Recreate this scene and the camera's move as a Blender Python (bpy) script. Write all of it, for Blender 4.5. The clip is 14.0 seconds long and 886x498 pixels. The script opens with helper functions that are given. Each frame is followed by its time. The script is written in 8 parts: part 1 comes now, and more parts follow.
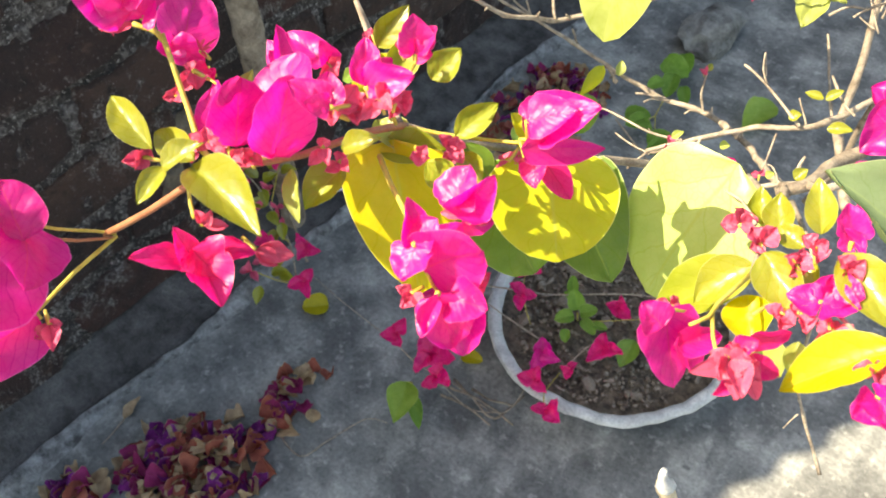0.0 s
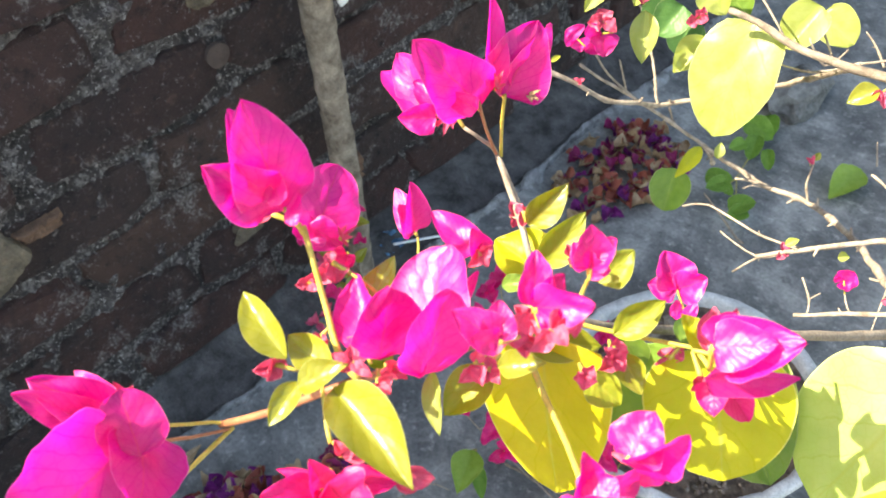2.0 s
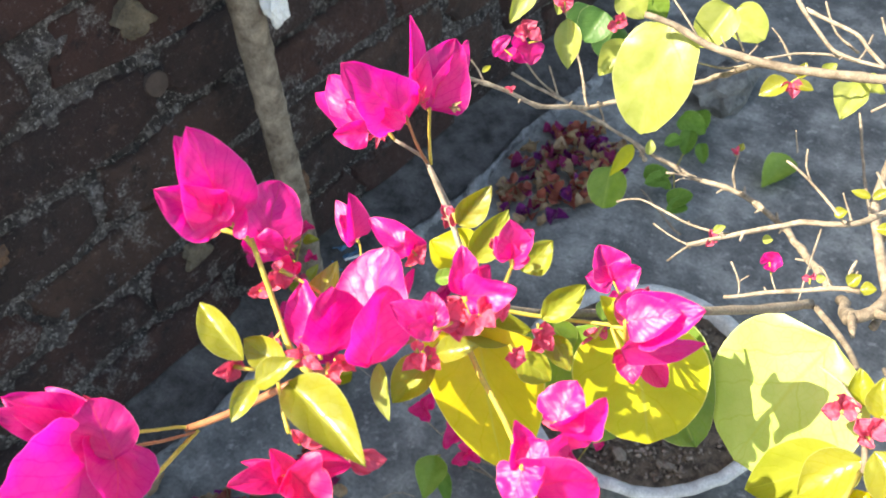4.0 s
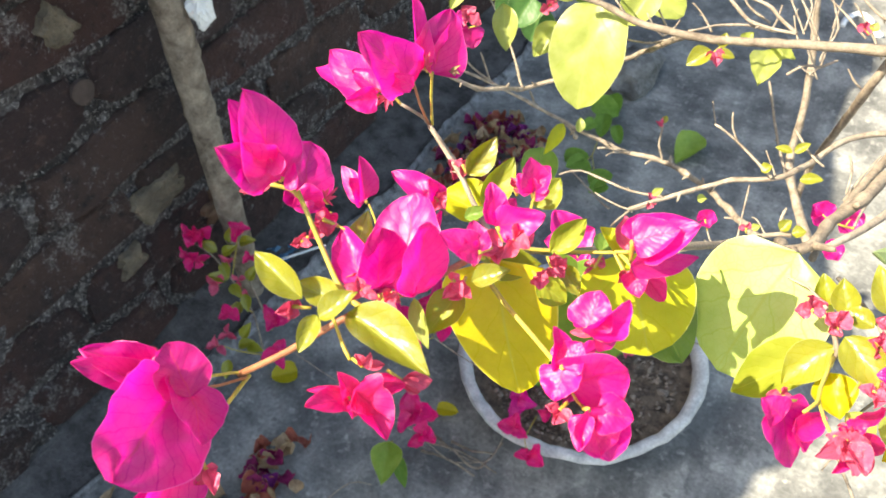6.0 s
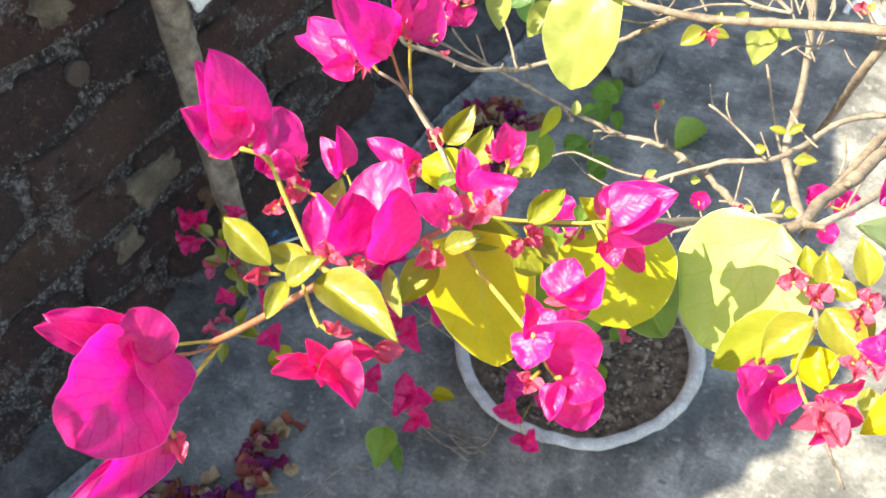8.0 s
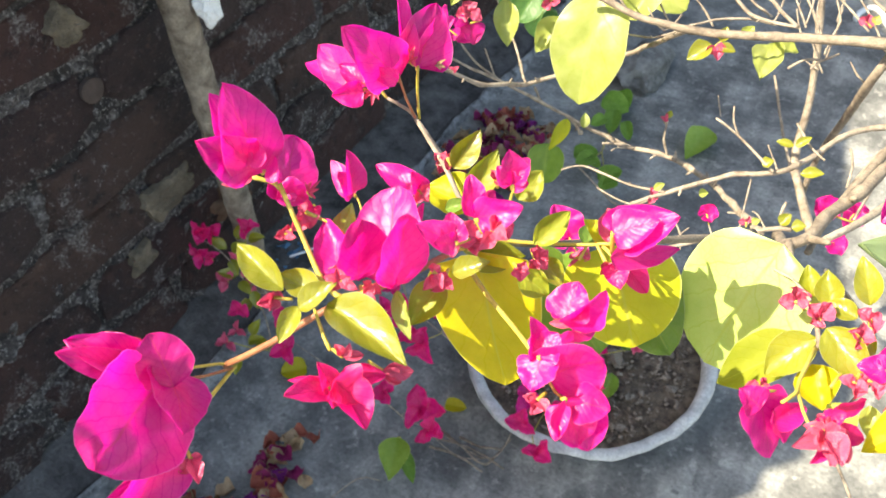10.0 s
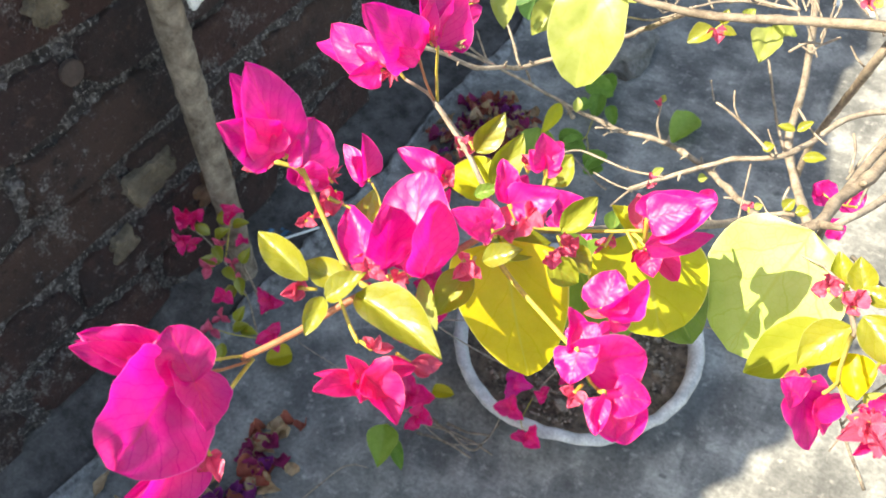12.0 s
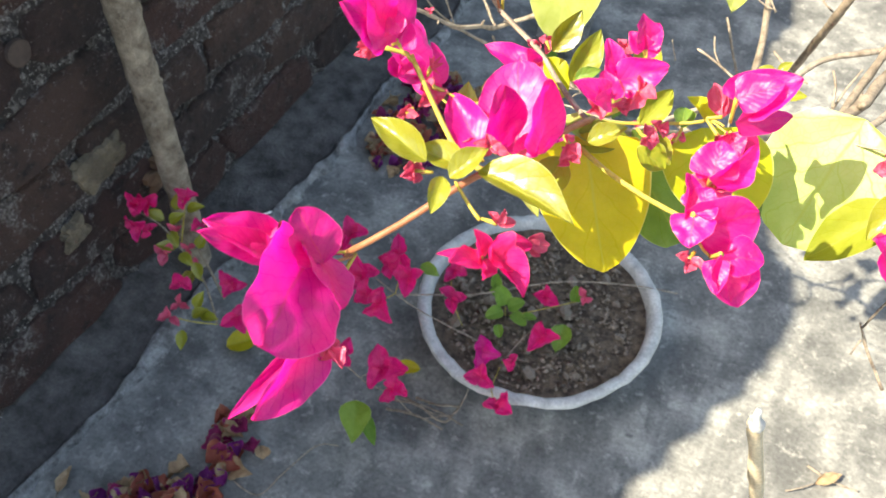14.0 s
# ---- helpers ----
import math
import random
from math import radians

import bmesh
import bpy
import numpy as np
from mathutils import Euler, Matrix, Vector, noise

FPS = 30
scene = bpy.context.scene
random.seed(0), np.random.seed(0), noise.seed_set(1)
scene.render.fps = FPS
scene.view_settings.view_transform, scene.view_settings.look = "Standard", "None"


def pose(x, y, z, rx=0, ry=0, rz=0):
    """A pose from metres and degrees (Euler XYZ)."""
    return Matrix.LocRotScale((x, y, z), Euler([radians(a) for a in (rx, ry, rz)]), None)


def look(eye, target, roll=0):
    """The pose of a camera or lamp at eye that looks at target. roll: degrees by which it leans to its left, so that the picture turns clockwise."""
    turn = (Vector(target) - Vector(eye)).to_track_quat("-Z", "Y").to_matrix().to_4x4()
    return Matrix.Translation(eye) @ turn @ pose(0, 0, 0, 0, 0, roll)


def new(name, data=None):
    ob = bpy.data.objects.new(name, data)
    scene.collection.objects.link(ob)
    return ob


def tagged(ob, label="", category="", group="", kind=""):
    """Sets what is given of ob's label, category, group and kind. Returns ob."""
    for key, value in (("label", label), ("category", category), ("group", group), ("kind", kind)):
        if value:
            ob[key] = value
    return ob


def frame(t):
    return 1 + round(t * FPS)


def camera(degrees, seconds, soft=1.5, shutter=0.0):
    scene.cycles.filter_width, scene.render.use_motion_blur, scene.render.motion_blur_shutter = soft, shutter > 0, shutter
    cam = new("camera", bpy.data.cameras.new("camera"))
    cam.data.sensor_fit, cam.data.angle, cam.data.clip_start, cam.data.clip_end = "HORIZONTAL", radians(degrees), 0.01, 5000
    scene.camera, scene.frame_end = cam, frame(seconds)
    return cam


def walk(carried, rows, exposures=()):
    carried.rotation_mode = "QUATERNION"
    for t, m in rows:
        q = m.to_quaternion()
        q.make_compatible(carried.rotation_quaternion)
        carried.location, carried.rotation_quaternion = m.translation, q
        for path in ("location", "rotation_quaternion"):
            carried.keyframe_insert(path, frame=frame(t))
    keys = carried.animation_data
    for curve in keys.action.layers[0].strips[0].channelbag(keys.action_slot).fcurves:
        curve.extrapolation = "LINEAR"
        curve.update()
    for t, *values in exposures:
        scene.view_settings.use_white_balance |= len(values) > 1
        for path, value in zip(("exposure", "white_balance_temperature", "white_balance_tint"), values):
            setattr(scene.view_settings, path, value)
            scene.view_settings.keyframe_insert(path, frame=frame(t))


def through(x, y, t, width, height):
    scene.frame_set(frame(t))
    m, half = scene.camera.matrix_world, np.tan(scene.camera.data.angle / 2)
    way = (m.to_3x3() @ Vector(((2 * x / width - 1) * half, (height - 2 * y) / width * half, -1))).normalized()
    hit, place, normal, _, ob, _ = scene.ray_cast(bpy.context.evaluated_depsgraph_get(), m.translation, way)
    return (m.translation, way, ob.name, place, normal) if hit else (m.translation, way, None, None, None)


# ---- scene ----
cam = camera(54.3, 14.0, soft=1.5)
cam.data.dof.use_dof, cam.data.dof.focus_distance, cam.data.dof.aperture_fstop = True, 0.36, 32.0
PATH = [
    (0, (0.057, 0.053, 1.056), (-0.812, 1.025, -0.46), -4.0),
    (0.5, (0.053, 0.059, 1.041), (-0.839, 0.972, -0.499), -4.5),
    (1, (0.023, 0.049, 1.052), (-0.96, 0.936, -0.447), -5.0),
    (1.5, (0.005, 0.049, 1.061), (-1.008, 0.931, -0.42), -4.4),
    (2, (0.002, 0.077, 1.068), (-0.989, 1.005, -0.401), -4.9),
    (2.5, (0.006, 0.095, 1.071), (-0.973, 1.046, -0.39), -5.5),
    (3, (0.018, 0.09, 1.068), (-0.961, 1.035, -0.397), -6.0),
    (3.2, (0.021, 0.089, 1.07), (-0.964, 1.027, -0.397), -6.4),
    (5.3, (0.01, 0.025, 1.1), (-0.748, 1.186, -0.341), -3.2),
    (5.5, (0.012, 0.024, 1.102), (-0.741, 1.17, -0.353), -3.4),
    (6, (0.01, 0.023, 1.092), (-0.751, 1.153, -0.372), -3.4),
    (6.5, (0.006, 0.033, 1.092), (-0.762, 1.161, -0.37), -3.8),
    (7, (0.006, 0.033, 1.091), (-0.768, 1.147, -0.378), -3.8),
    (7.5, (0.014, 0.029, 1.088), (-0.76, 1.144, -0.381), -3.6),
    (7.7, (0.016, 0.027, 1.084), (-0.74, 1.138, -0.398), -3.2),
    (9.8, (0.024, 0.024, 1.091), (-0.773, 1.132, -0.372), -4.8),
    (10, (0.02, 0.026, 1.092), (-0.768, 1.134, -0.374), -4.6),
    (10.5, (0.013, 0.03, 1.094), (-0.763, 1.153, -0.368), -4.1),
    (11, (0.013, 0.048, 1.098), (-0.729, 1.195, -0.363), -4.5),
    (11.5, (0.007, 0.031, 1.09), (-0.74, 1.148, -0.391), -4.1),
    (12, (0.003, 0.024, 1.086), (-0.726, 1.138, -0.406), -3.1),
    (12.5, (0.004, 0.018, 1.088), (-0.716, 1.157, -0.391), -2.4),
    (13, (-0.006, 0.009, 1.09), (-0.683, 1.176, -0.387), -1.7),
    (13.5, (-0.02, -0.012, 1.081), (-0.632, 1.185, -0.399), -1.0),
    (14, (-0.031, -0.026, 1.069), (-0.603, 1.168, -0.43), 0.1),
]
walk(cam, [(t, look(eye, target, roll)) for t, eye, target, roll in PATH], exposures=[(0.0, 1.38, 8500, 4), (0.7, 1.44, 8500, 4), (1.5, 1.70, 8100, 4), (2.3, 1.74, 7900, 4), (3.2, 1.56, 7900, 4), (5.3, 1.38, 7900, 4), (14.0, 1.36, 7900, 4)])

# ---- light ----
SUN_TO = Vector((-0.42, -0.45, 0.67)).normalized()   # towards the sun, over the wall
world = bpy.data.worlds.new("sky")
scene.world = world
world.use_nodes = True
wn = world.node_tree.nodes
sky = wn.new("ShaderNodeTexSky")
sky.sky_type, sky.sun_disc = "NISHITA", False
sky.sun_elevation = math.asin(SUN_TO.z)
sky.sun_rotation = math.atan2(SUN_TO.x, SUN_TO.y)
sky.air_density, sky.dust_density = 1.0, 1.5
wn["Background"].inputs["Strength"].default_value = 0.15
world.node_tree.links.new(sky.outputs[0], wn["Background"].inputs["Color"])
sun_data = bpy.data.lights.new("sun", "SUN")
sun_data.energy, sun_data.angle, sun_data.color = 5.0, radians(0.55), (1.0, 0.94, 0.84)
sun = new("sun", sun_data)
sun.matrix_world = look(SUN_TO * 20, (0, 0, 0))

# ---- node helpers ----


def mat(name):
    m = bpy.data.materials.new(name)
    m.use_nodes = True
    nt = m.node_tree
    return m, nt, nt.nodes["Principled BSDF"]


def node(nt, kind, **values):
    n = nt.nodes.new(kind)
    for k, v in values.items():
        n.inputs[k.replace("_", " ")].default_value = v
    return n


def noise_tex(nt, scale, detail=4.0, rough=0.55, coord=None):
    n = node(nt, "ShaderNodeTexNoise", Scale=scale, Detail=detail, Roughness=rough)
    c = nt.nodes.new("ShaderNodeTexCoord")
    nt.links.new(c.outputs["Object"] if coord is None else coord, n.inputs["Vector"])
    return n.outputs["Fac"]


def ramp(nt, fac, stops):
    r = nt.nodes.new("ShaderNodeValToRGB")
    el = r.color_ramp.elements
    while len(el) < len(stops):
        el.new(0.5)
    for e, (p, c) in zip(el, stops):
        e.position, e.color = p, (*c, 1) if len(c) == 3 else c
    nt.links.new(fac, r.inputs["Fac"])
    return r.outputs["Color"]


def mix(nt, fac, a, b, blend="MIX"):
    n = nt.nodes.new("ShaderNodeMix")
    n.data_type, n.blend_type = "RGBA", blend
    for sock, v in ((n.inputs[0], fac), (n.inputs[6], a), (n.inputs[7], b)):
        if isinstance(v, bpy.types.NodeSocket):
            nt.links.new(v, sock)
        elif isinstance(v, (int, float)):
            sock.default_value = v
        else:
            sock.default_value = (*v, 1)
    return n.outputs[2]


def maths(nt, op, a, b=0.5, c=0.0):
    n = nt.nodes.new("ShaderNodeMath")
    n.operation = op
    for sock, v in zip(n.inputs, (a, b, c)):
        if isinstance(v, bpy.types.NodeSocket):
            nt.links.new(v, sock)
        else:
            sock.default_value = v
    return n.outputs[0]


def bump(nt, bsdf, height, strength, distance):
    b = node(nt, "ShaderNodeBump", Strength=strength, Distance=distance)
    nt.links.new(height, b.inputs["Height"])
    nt.links.new(b.outputs["Normal"], bsdf.inputs["Normal"])
    return b.outputs["Normal"]


def rand_out(nt):
    return nt.nodes.new("ShaderNodeObjectInfo").outputs["Random"]


# ---- materials ----


def concrete_floor():
    m, nt, b = mat("weathered_concrete")
    big = noise_tex(nt, 2.2, 6, 0.6)
    mid = noise_tex(nt, 11, 8, 0.60)
    fine = noise_tex(nt, 160, 3, 0.6)
    spot = noise_tex(nt, 45, 6, 0.7)
    c1 = ramp(nt, big, [(0.3, (0.145, 0.148, 0.148)), (0.7, (0.265, 0.265, 0.255))])
    c2 = ramp(nt, mid, [(0.38, (0.080, 0.082, 0.086)), (0.50, (0.20, 0.202, 0.20)), (0.66, (0.46, 0.458, 0.44))])
    c = mix(nt, 0.66, c1, c2)
    c = mix(nt, ramp(nt, spot, [(0.55, (0, 0, 0)), (0.68, (0.60, 0.60, 0.60))]), c, (0.50, 0.495, 0.47))
    c = mix(nt, ramp(nt, spot, [(0.30, (0.75, 0.75, 0.75)), (0.44, (0, 0, 0))]), c, (0.085, 0.086, 0.09))
    c = mix(nt, 0.35, c, ramp(nt, fine, [(0.35, (0.4, 0.4, 0.4)), (0.65, (1.3, 1.3, 1.3))]), "MULTIPLY")
    nt.links.new(c, b.inputs["Base Color"])
    b.inputs["Roughness"].default_value = 0.9
    h = maths(nt, "MULTIPLY_ADD", mid, 2.0, fine)
    bump(nt, b, h, 0.5, 0.003)
    return m


def brick_mat():
    m, nt, b = mat("old_brick")
    at = nt.nodes.new("ShaderNodeNewGeometry").outputs["Position"]
    big = noise_tex(nt, 9, 6, 0.65, at)
    mid = noise_tex(nt, 38, 6, 0.7, at)
    speck = noise_tex(nt, 95, 5, 0.75, at)
    fine = noise_tex(nt, 240, 4, 0.7, at)
    smear = noise_tex(nt, 15, 7, 0.72, at)
    base = ramp(nt, rand_out(nt), [(0.0, (0.050, 0.026, 0.026)), (0.35, (0.098, 0.042, 0.036)), (0.6, (0.060, 0.036, 0.035)), (1.0, (0.105, 0.056, 0.044))])
    c = mix(nt, ramp(nt, big, [(0.42, (0, 0, 0)), (0.64, (0.8, 0.8, 0.8))]), base, (0.030, 0.020, 0.022))
    c = mix(nt, ramp(nt, mid, [(0.32, (0.85, 0.85, 0.85)), (0.46, (0, 0, 0))]), c, (0.014, 0.010, 0.011))
    c = mix(nt, ramp(nt, mid, [(0.58, (0, 0, 0)), (0.70, (0.7, 0.7, 0.7))]), c, (0.165, 0.095, 0.072))
    # mortar smeared over the faces
    lime = ramp(nt, fine, [(0.36, (0.06, 0.05, 0.05)), (0.50, (0.20, 0.175, 0.17)), (0.66, (0.50, 0.46, 0.45))])
    c = mix(nt, ramp(nt, smear, [(0.56, (0, 0, 0)), (0.64, (0.75, 0.75, 0.75))]), c, lime)
    c = mix(nt, ramp(nt, speck, [(0.60, (0, 0, 0)), (0.68, (0.7, 0.7, 0.7))]), c, (0.24, 0.20, 0.195))
    c = mix(nt, ramp(nt, fine, [(0.63, (0, 0, 0)), (0.70, (0.65, 0.65, 0.65))]), c, (0.42, 0.375, 0.365))
    nt.links.new(c, b.inputs["Base Color"])
    b.inputs["Roughness"].default_value = 0.75
    bump(nt, b, maths(nt, "MULTIPLY_ADD", mid, 2.2, maths(nt, "ADD", speck, fine)), 1.0, 0.010)
    return m


def mortar_mat():
    m, nt, b = mat("lime_mortar")
    big = noise_tex(nt, 6, 6, 0.65)
    mid = noise_tex(nt, 34, 7, 0.7)
    fine = noise_tex(nt, 190, 4, 0.7)
    speck = noise_tex(nt, 80, 5, 0.75)
    c = ramp(nt, big, [(0.35, (0.055, 0.045, 0.046)), (0.54, (0.105, 0.088, 0.088)), (0.72, (0.18, 0.155, 0.15))])
    c = mix(nt, ramp(nt, speck, [(0.50, (0, 0, 0)), (0.60, (0.8, 0.8, 0.8))]), c, (0.36, 0.325, 0.32))
    c = mix(nt, ramp(nt, mid, [(0.36, (0.95, 0.95, 0.95)), (0.47, (0, 0, 0))]), c, (0.030, 0.025, 0.026))
    c = mix(nt, ramp(nt, fine, [(0.38, (0.8, 0.8, 0.8)), (0.47, (0, 0, 0))]), c, (0.05, 0.043, 0.044))
    c = mix(nt, ramp(nt, fine, [(0.57, (0, 0, 0)), (0.65, (0.85, 0.85, 0.85))]), c, (0.64, 0.60, 0.59))
    nt.links.new(c, b.inputs["Base Color"])
    b.inputs["Roughness"].default_value = 0.9
    bump(nt, b, maths(nt, "MULTIPLY_ADD", mid, 2.2, maths(nt, "ADD", speck, fine)), 1.0, 0.014)
    return m


def rough_mat(name, lo, hi, scale, roughness=0.8, strength=0.5, depth=0.002):
    m, nt, b = mat(name)
    a = noise_tex(nt, scale, 6, 0.65)
    f = noise_tex(nt, scale * 9, 4, 0.6)
    c = ramp(nt, a, [(0.32, lo), (0.68, hi)])
    c = mix(nt, 0.5, c, ramp(nt, f, [(0.3, (0.5, 0.5, 0.5)), (0.7, (1.25, 1.25, 1.25))]), "MULTIPLY")
    nt.links.new(c, b.inputs["Base Color"])
    b.inputs["Roughness"].default_value = roughness
    bump(nt, b, maths(nt, "MULTIPLY_ADD", a, 1.5, f), strength, depth)
    return m


def blade_mat(name, lo, hi, rib, through, share, gloss, veins, vein_col, vein_amount, spec=0.5, relief=0.0005, ior=1.5, edge=(0.8, 0.8, 0.45)):
    """A thin leaf or bract: colour with veins along the UV, some light passing through."""
    m, nt, b = mat(name)
    uv = nt.nodes.new("ShaderNodeTexCoord").outputs["UV"]
    sep = nt.nodes.new("ShaderNodeSeparateXYZ")
    nt.links.new(uv, sep.inputs[0])
    u, v = sep.outputs[0], sep.outputs[1]
    side = maths(nt, "ABSOLUTE", maths(nt, "SUBTRACT", u, 0.5))
    wob = maths(nt, "MULTIPLY", noise_tex(nt, 110, 3), 0.16)
    slant = maths(nt, "SUBTRACT", v, maths(nt, "MULTIPLY", maths(nt, "POWER", side, 0.8), 0.75))
    saw = maths(nt, "FRACT", maths(nt, "MULTIPLY", maths(nt, "ADD", slant, wob), veins))
    line = maths(nt, "ABSOLUTE", maths(nt, "SUBTRACT", saw, 0.5))
    vein = maths(nt, "SUBTRACT", 1.0, maths(nt, "DIVIDE", line, 0.055))
    mid = maths(nt, "SUBTRACT", 1.0, maths(nt, "DIVIDE", side, 0.022))
    vein = maths(nt, "MAXIMUM", maths(nt, "MAXIMUM", vein, mid), 0.0)
    cell = node(nt, "ShaderNodeTexVoronoi", Scale=330.0, Randomness=0.9)
    cell.feature = "DISTANCE_TO_EDGE"
    nt.links.new(nt.nodes.new("ShaderNodeTexCoord").outputs["Object"], cell.inputs["Vector"])
    net = maths(nt, "MAXIMUM", maths(nt, "SUBTRACT", 1.0, maths(nt, "DIVIDE", cell.outputs["Distance"], 0.10)), 0.0)
    blot = noise_tex(nt, 70, 4)
    base = ramp(nt, blot, [(0.3, lo), (0.7, hi)])
    tone = ramp(nt, rand_out(nt), [(0.0, (0.82, 0.82, 0.82)), (1.0, (1.14, 1.14, 1.14))])
    base = mix(nt, 0.9, base, tone, "MULTIPLY")
    col = mix(nt, maths(nt, "MULTIPLY", net, vein_amount * 0.14), base, vein_col)
    col = mix(nt, maths(nt, "MULTIPLY", vein, vein_amount), col, vein_col)
    col = mix(nt, maths(nt, "MULTIPLY", maths(nt, "MAXIMUM", mid, 0.0), 0.6), col, rib)
    rim = maths(nt, "MULTIPLY", maths(nt, "GREATER_THAN", side, 0.489), 0.35)
    col = mix(nt, rim, col, edge)
    nt.links.new(col, b.inputs["Base Color"])
    b.inputs["Roughness"].default_value = gloss
    b.inputs["IOR"].default_value = ior
    dull = maths(nt, "MINIMUM", maths(nt, "MULTIPLY_ADD", net, 0.45, vein), 1.0)
    nt.links.new(maths(nt, "MULTIPLY_ADD", dull, -0.92 * spec, spec), b.inputs["Specular IOR Level"])
    ridge = maths(nt, "ABSOLUTE", maths(nt, "SUBTRACT", noise_tex(nt, 260, 3, 0.5), 0.5))
    pillow = maths(nt, "POWER", maths(nt, "MULTIPLY", line, 2.0), 0.6)
    h = maths(nt, "MULTIPLY_ADD", pillow, 0.30, maths(nt, "MULTIPLY_ADD", ridge, 0.3, maths(nt, "MULTIPLY", blot, 0.4)))
    h = maths(nt, "MULTIPLY_ADD", net, -0.05, h)
    nrm = bump(nt, b, h, 0.45, relief)
    tr = nt.nodes.new("ShaderNodeBsdfTranslucent")
    nt.links.new(mix(nt, 1.0, col, through, "MULTIPLY"), tr.inputs["Color"])
    nt.links.new(nrm, tr.inputs["Normal"])
    sh = nt.nodes.new("ShaderNodeMixShader")
    sh.inputs[0].default_value = share
    nt.links.new(b.outputs[0], sh.inputs[1])
    nt.links.new(tr.outputs[0], sh.inputs[2])
    nt.links.new(sh.outputs[0], nt.nodes["Material Output"].inputs["Surface"])
    return m


M_FLOOR, M_BRICK, M_MORTAR = concrete_floor(), brick_mat(), mortar_mat()
M_LUMP = rough_mat("worn_lime_plaster", (0.045, 0.042, 0.04), (0.34, 0.335, 0.32), 16, 0.9, 0.7, 0.004)
M_PLASTER = rough_mat("old_tan_plaster", (0.10, 0.080, 0.058), (0.27, 0.215, 0.155), 30, 0.9, 1.0, 0.006)
M_CHIP = rough_mat("worn_orange_brick", (0.10, 0.055, 0.035), (0.24, 0.135, 0.085), 40, 0.9, 0.8, 0.003)
# darker than the floor, for the strip along the wall foot
M_FOOT = rough_mat("dark_plaster", (0.032, 0.029, 0.030), (0.165, 0.155, 0.155), 24, 0.9, 1.0, 0.006)
M_EDGE = rough_mat("chalky_plaster_edge", (0.085, 0.083, 0.085), (0.46, 0.46, 0.47), 48, 0.95, 0.9, 0.004)
M_RIM = rough_mat("whitewashed_cement", (0.42, 0.43, 0.44), (0.72, 0.73, 0.73), 40, 0.85, 0.6, 0.002)
M_SOIL = rough_mat("potting_soil", (0.050, 0.036, 0.028), (0.31, 0.24, 0.18), 70, 0.95, 1.0, 0.006)
M_STONE = rough_mat("gravel", (0.085, 0.062, 0.048), (0.40, 0.335, 0.27), 50, 0.85, 0.5, 0.001)
M_POLE = rough_mat("weathered_bark", (0.17, 0.125, 0.092), (0.60, 0.50, 0.40), 42, 0.8, 1.0, 0.007)
M_BARK = rough_mat("woody_twig", (0.17, 0.13, 0.10), (0.46, 0.385, 0.31), 120, 0.7, 0.6, 0.0008)
M_OLDBARK = rough_mat("grey_branch", (0.15, 0.115, 0.088), (0.38, 0.31, 0.24), 110, 0.8, 0.7, 0.001)
M_GREENSTEM = rough_mat("green_stem", (0.40, 0.33, 0.045), (0.60, 0.49, 0.11), 150, 0.5, 0.3, 0.0004)
M_DRYWOOD = rough_mat("bleached_wood", (0.44, 0.36, 0.25), (0.74, 0.64, 0.47), 60, 0.8, 0.5, 0.001)
M_REDSTEM = rough_mat("russet_stem", (0.28, 0.10, 0.055), (0.40, 0.18, 0.09), 150, 0.5, 0.3, 0.0004)
M_PINK = blade_mat("magenta_bract", (0.86, 0.010, 0.27), (0.96, 0.024, 0.38), (0.90, 0.16, 0.22), (1.0, 0.22, 1.35), 0.55, 0.44, 7.0, (0.55, 0.004, 0.20), 0.36, 1.0, 0.00035, 1.5, (0.95, 0.45, 0.70))
M_CERISE = blade_mat("cerise_bract", (0.88, 0.013, 0.19), (0.97, 0.032, 0.29), (0.7, 0.06, 0.14), (1.0, 0.25, 1.1), 0.50, 0.43, 6.0, (0.55, 0.004, 0.10), 0.32, 0.7, 0.0004, 1.5, (0.95, 0.40, 0.55))
M_CORAL = blade_mat("young_coral_bract", (0.70, 0.085, 0.19), (0.88, 0.20, 0.34), (0.6, 0.16, 0.12), (1.0, 0.4, 0.6), 0.40, 0.42, 7.0, (0.5, 0.02, 0.06), 0.35, edge=(0.95, 0.55, 0.55))
M_YOUNG = blade_mat("young_leaf", (0.25, 0.26, 0.022), (0.38, 0.375, 0.045), (0.55, 0.56, 0.14), (0.95, 1.0, 0.20), 0.36, 0.34, 5.0, (0.34, 0.35, 0.04), 0.10, 1.0, 0.0004, 1.52)
M_OLIVE = blade_mat("olive_leaf", (0.27, 0.31, 0.03), (0.37, 0.39, 0.05), (0.45, 0.48, 0.12), (0.95, 1.0, 0.20), 0.36, 0.45, 5.0, (0.24, 0.28, 0.04), 0.12, 0.45)
M_SAGE = blade_mat("sage_leaf", (0.19, 0.27, 0.13), (0.27, 0.35, 0.18), (0.32, 0.40, 0.2), (0.9, 1.0, 0.45), 0.30, 0.5, 4.0, (0.2, 0.28, 0.14), 0.12, 0.7)
M_PALE = blade_mat("pale_leaf", (0.37, 0.48, 0.12), (0.49, 0.58, 0.19), (0.52, 0.58, 0.18), (0.95, 1.0, 0.30), 0.36, 0.50, 4.0, (0.34, 0.42, 0.08), 0.12, 1.0, 0.0003, 1.6)
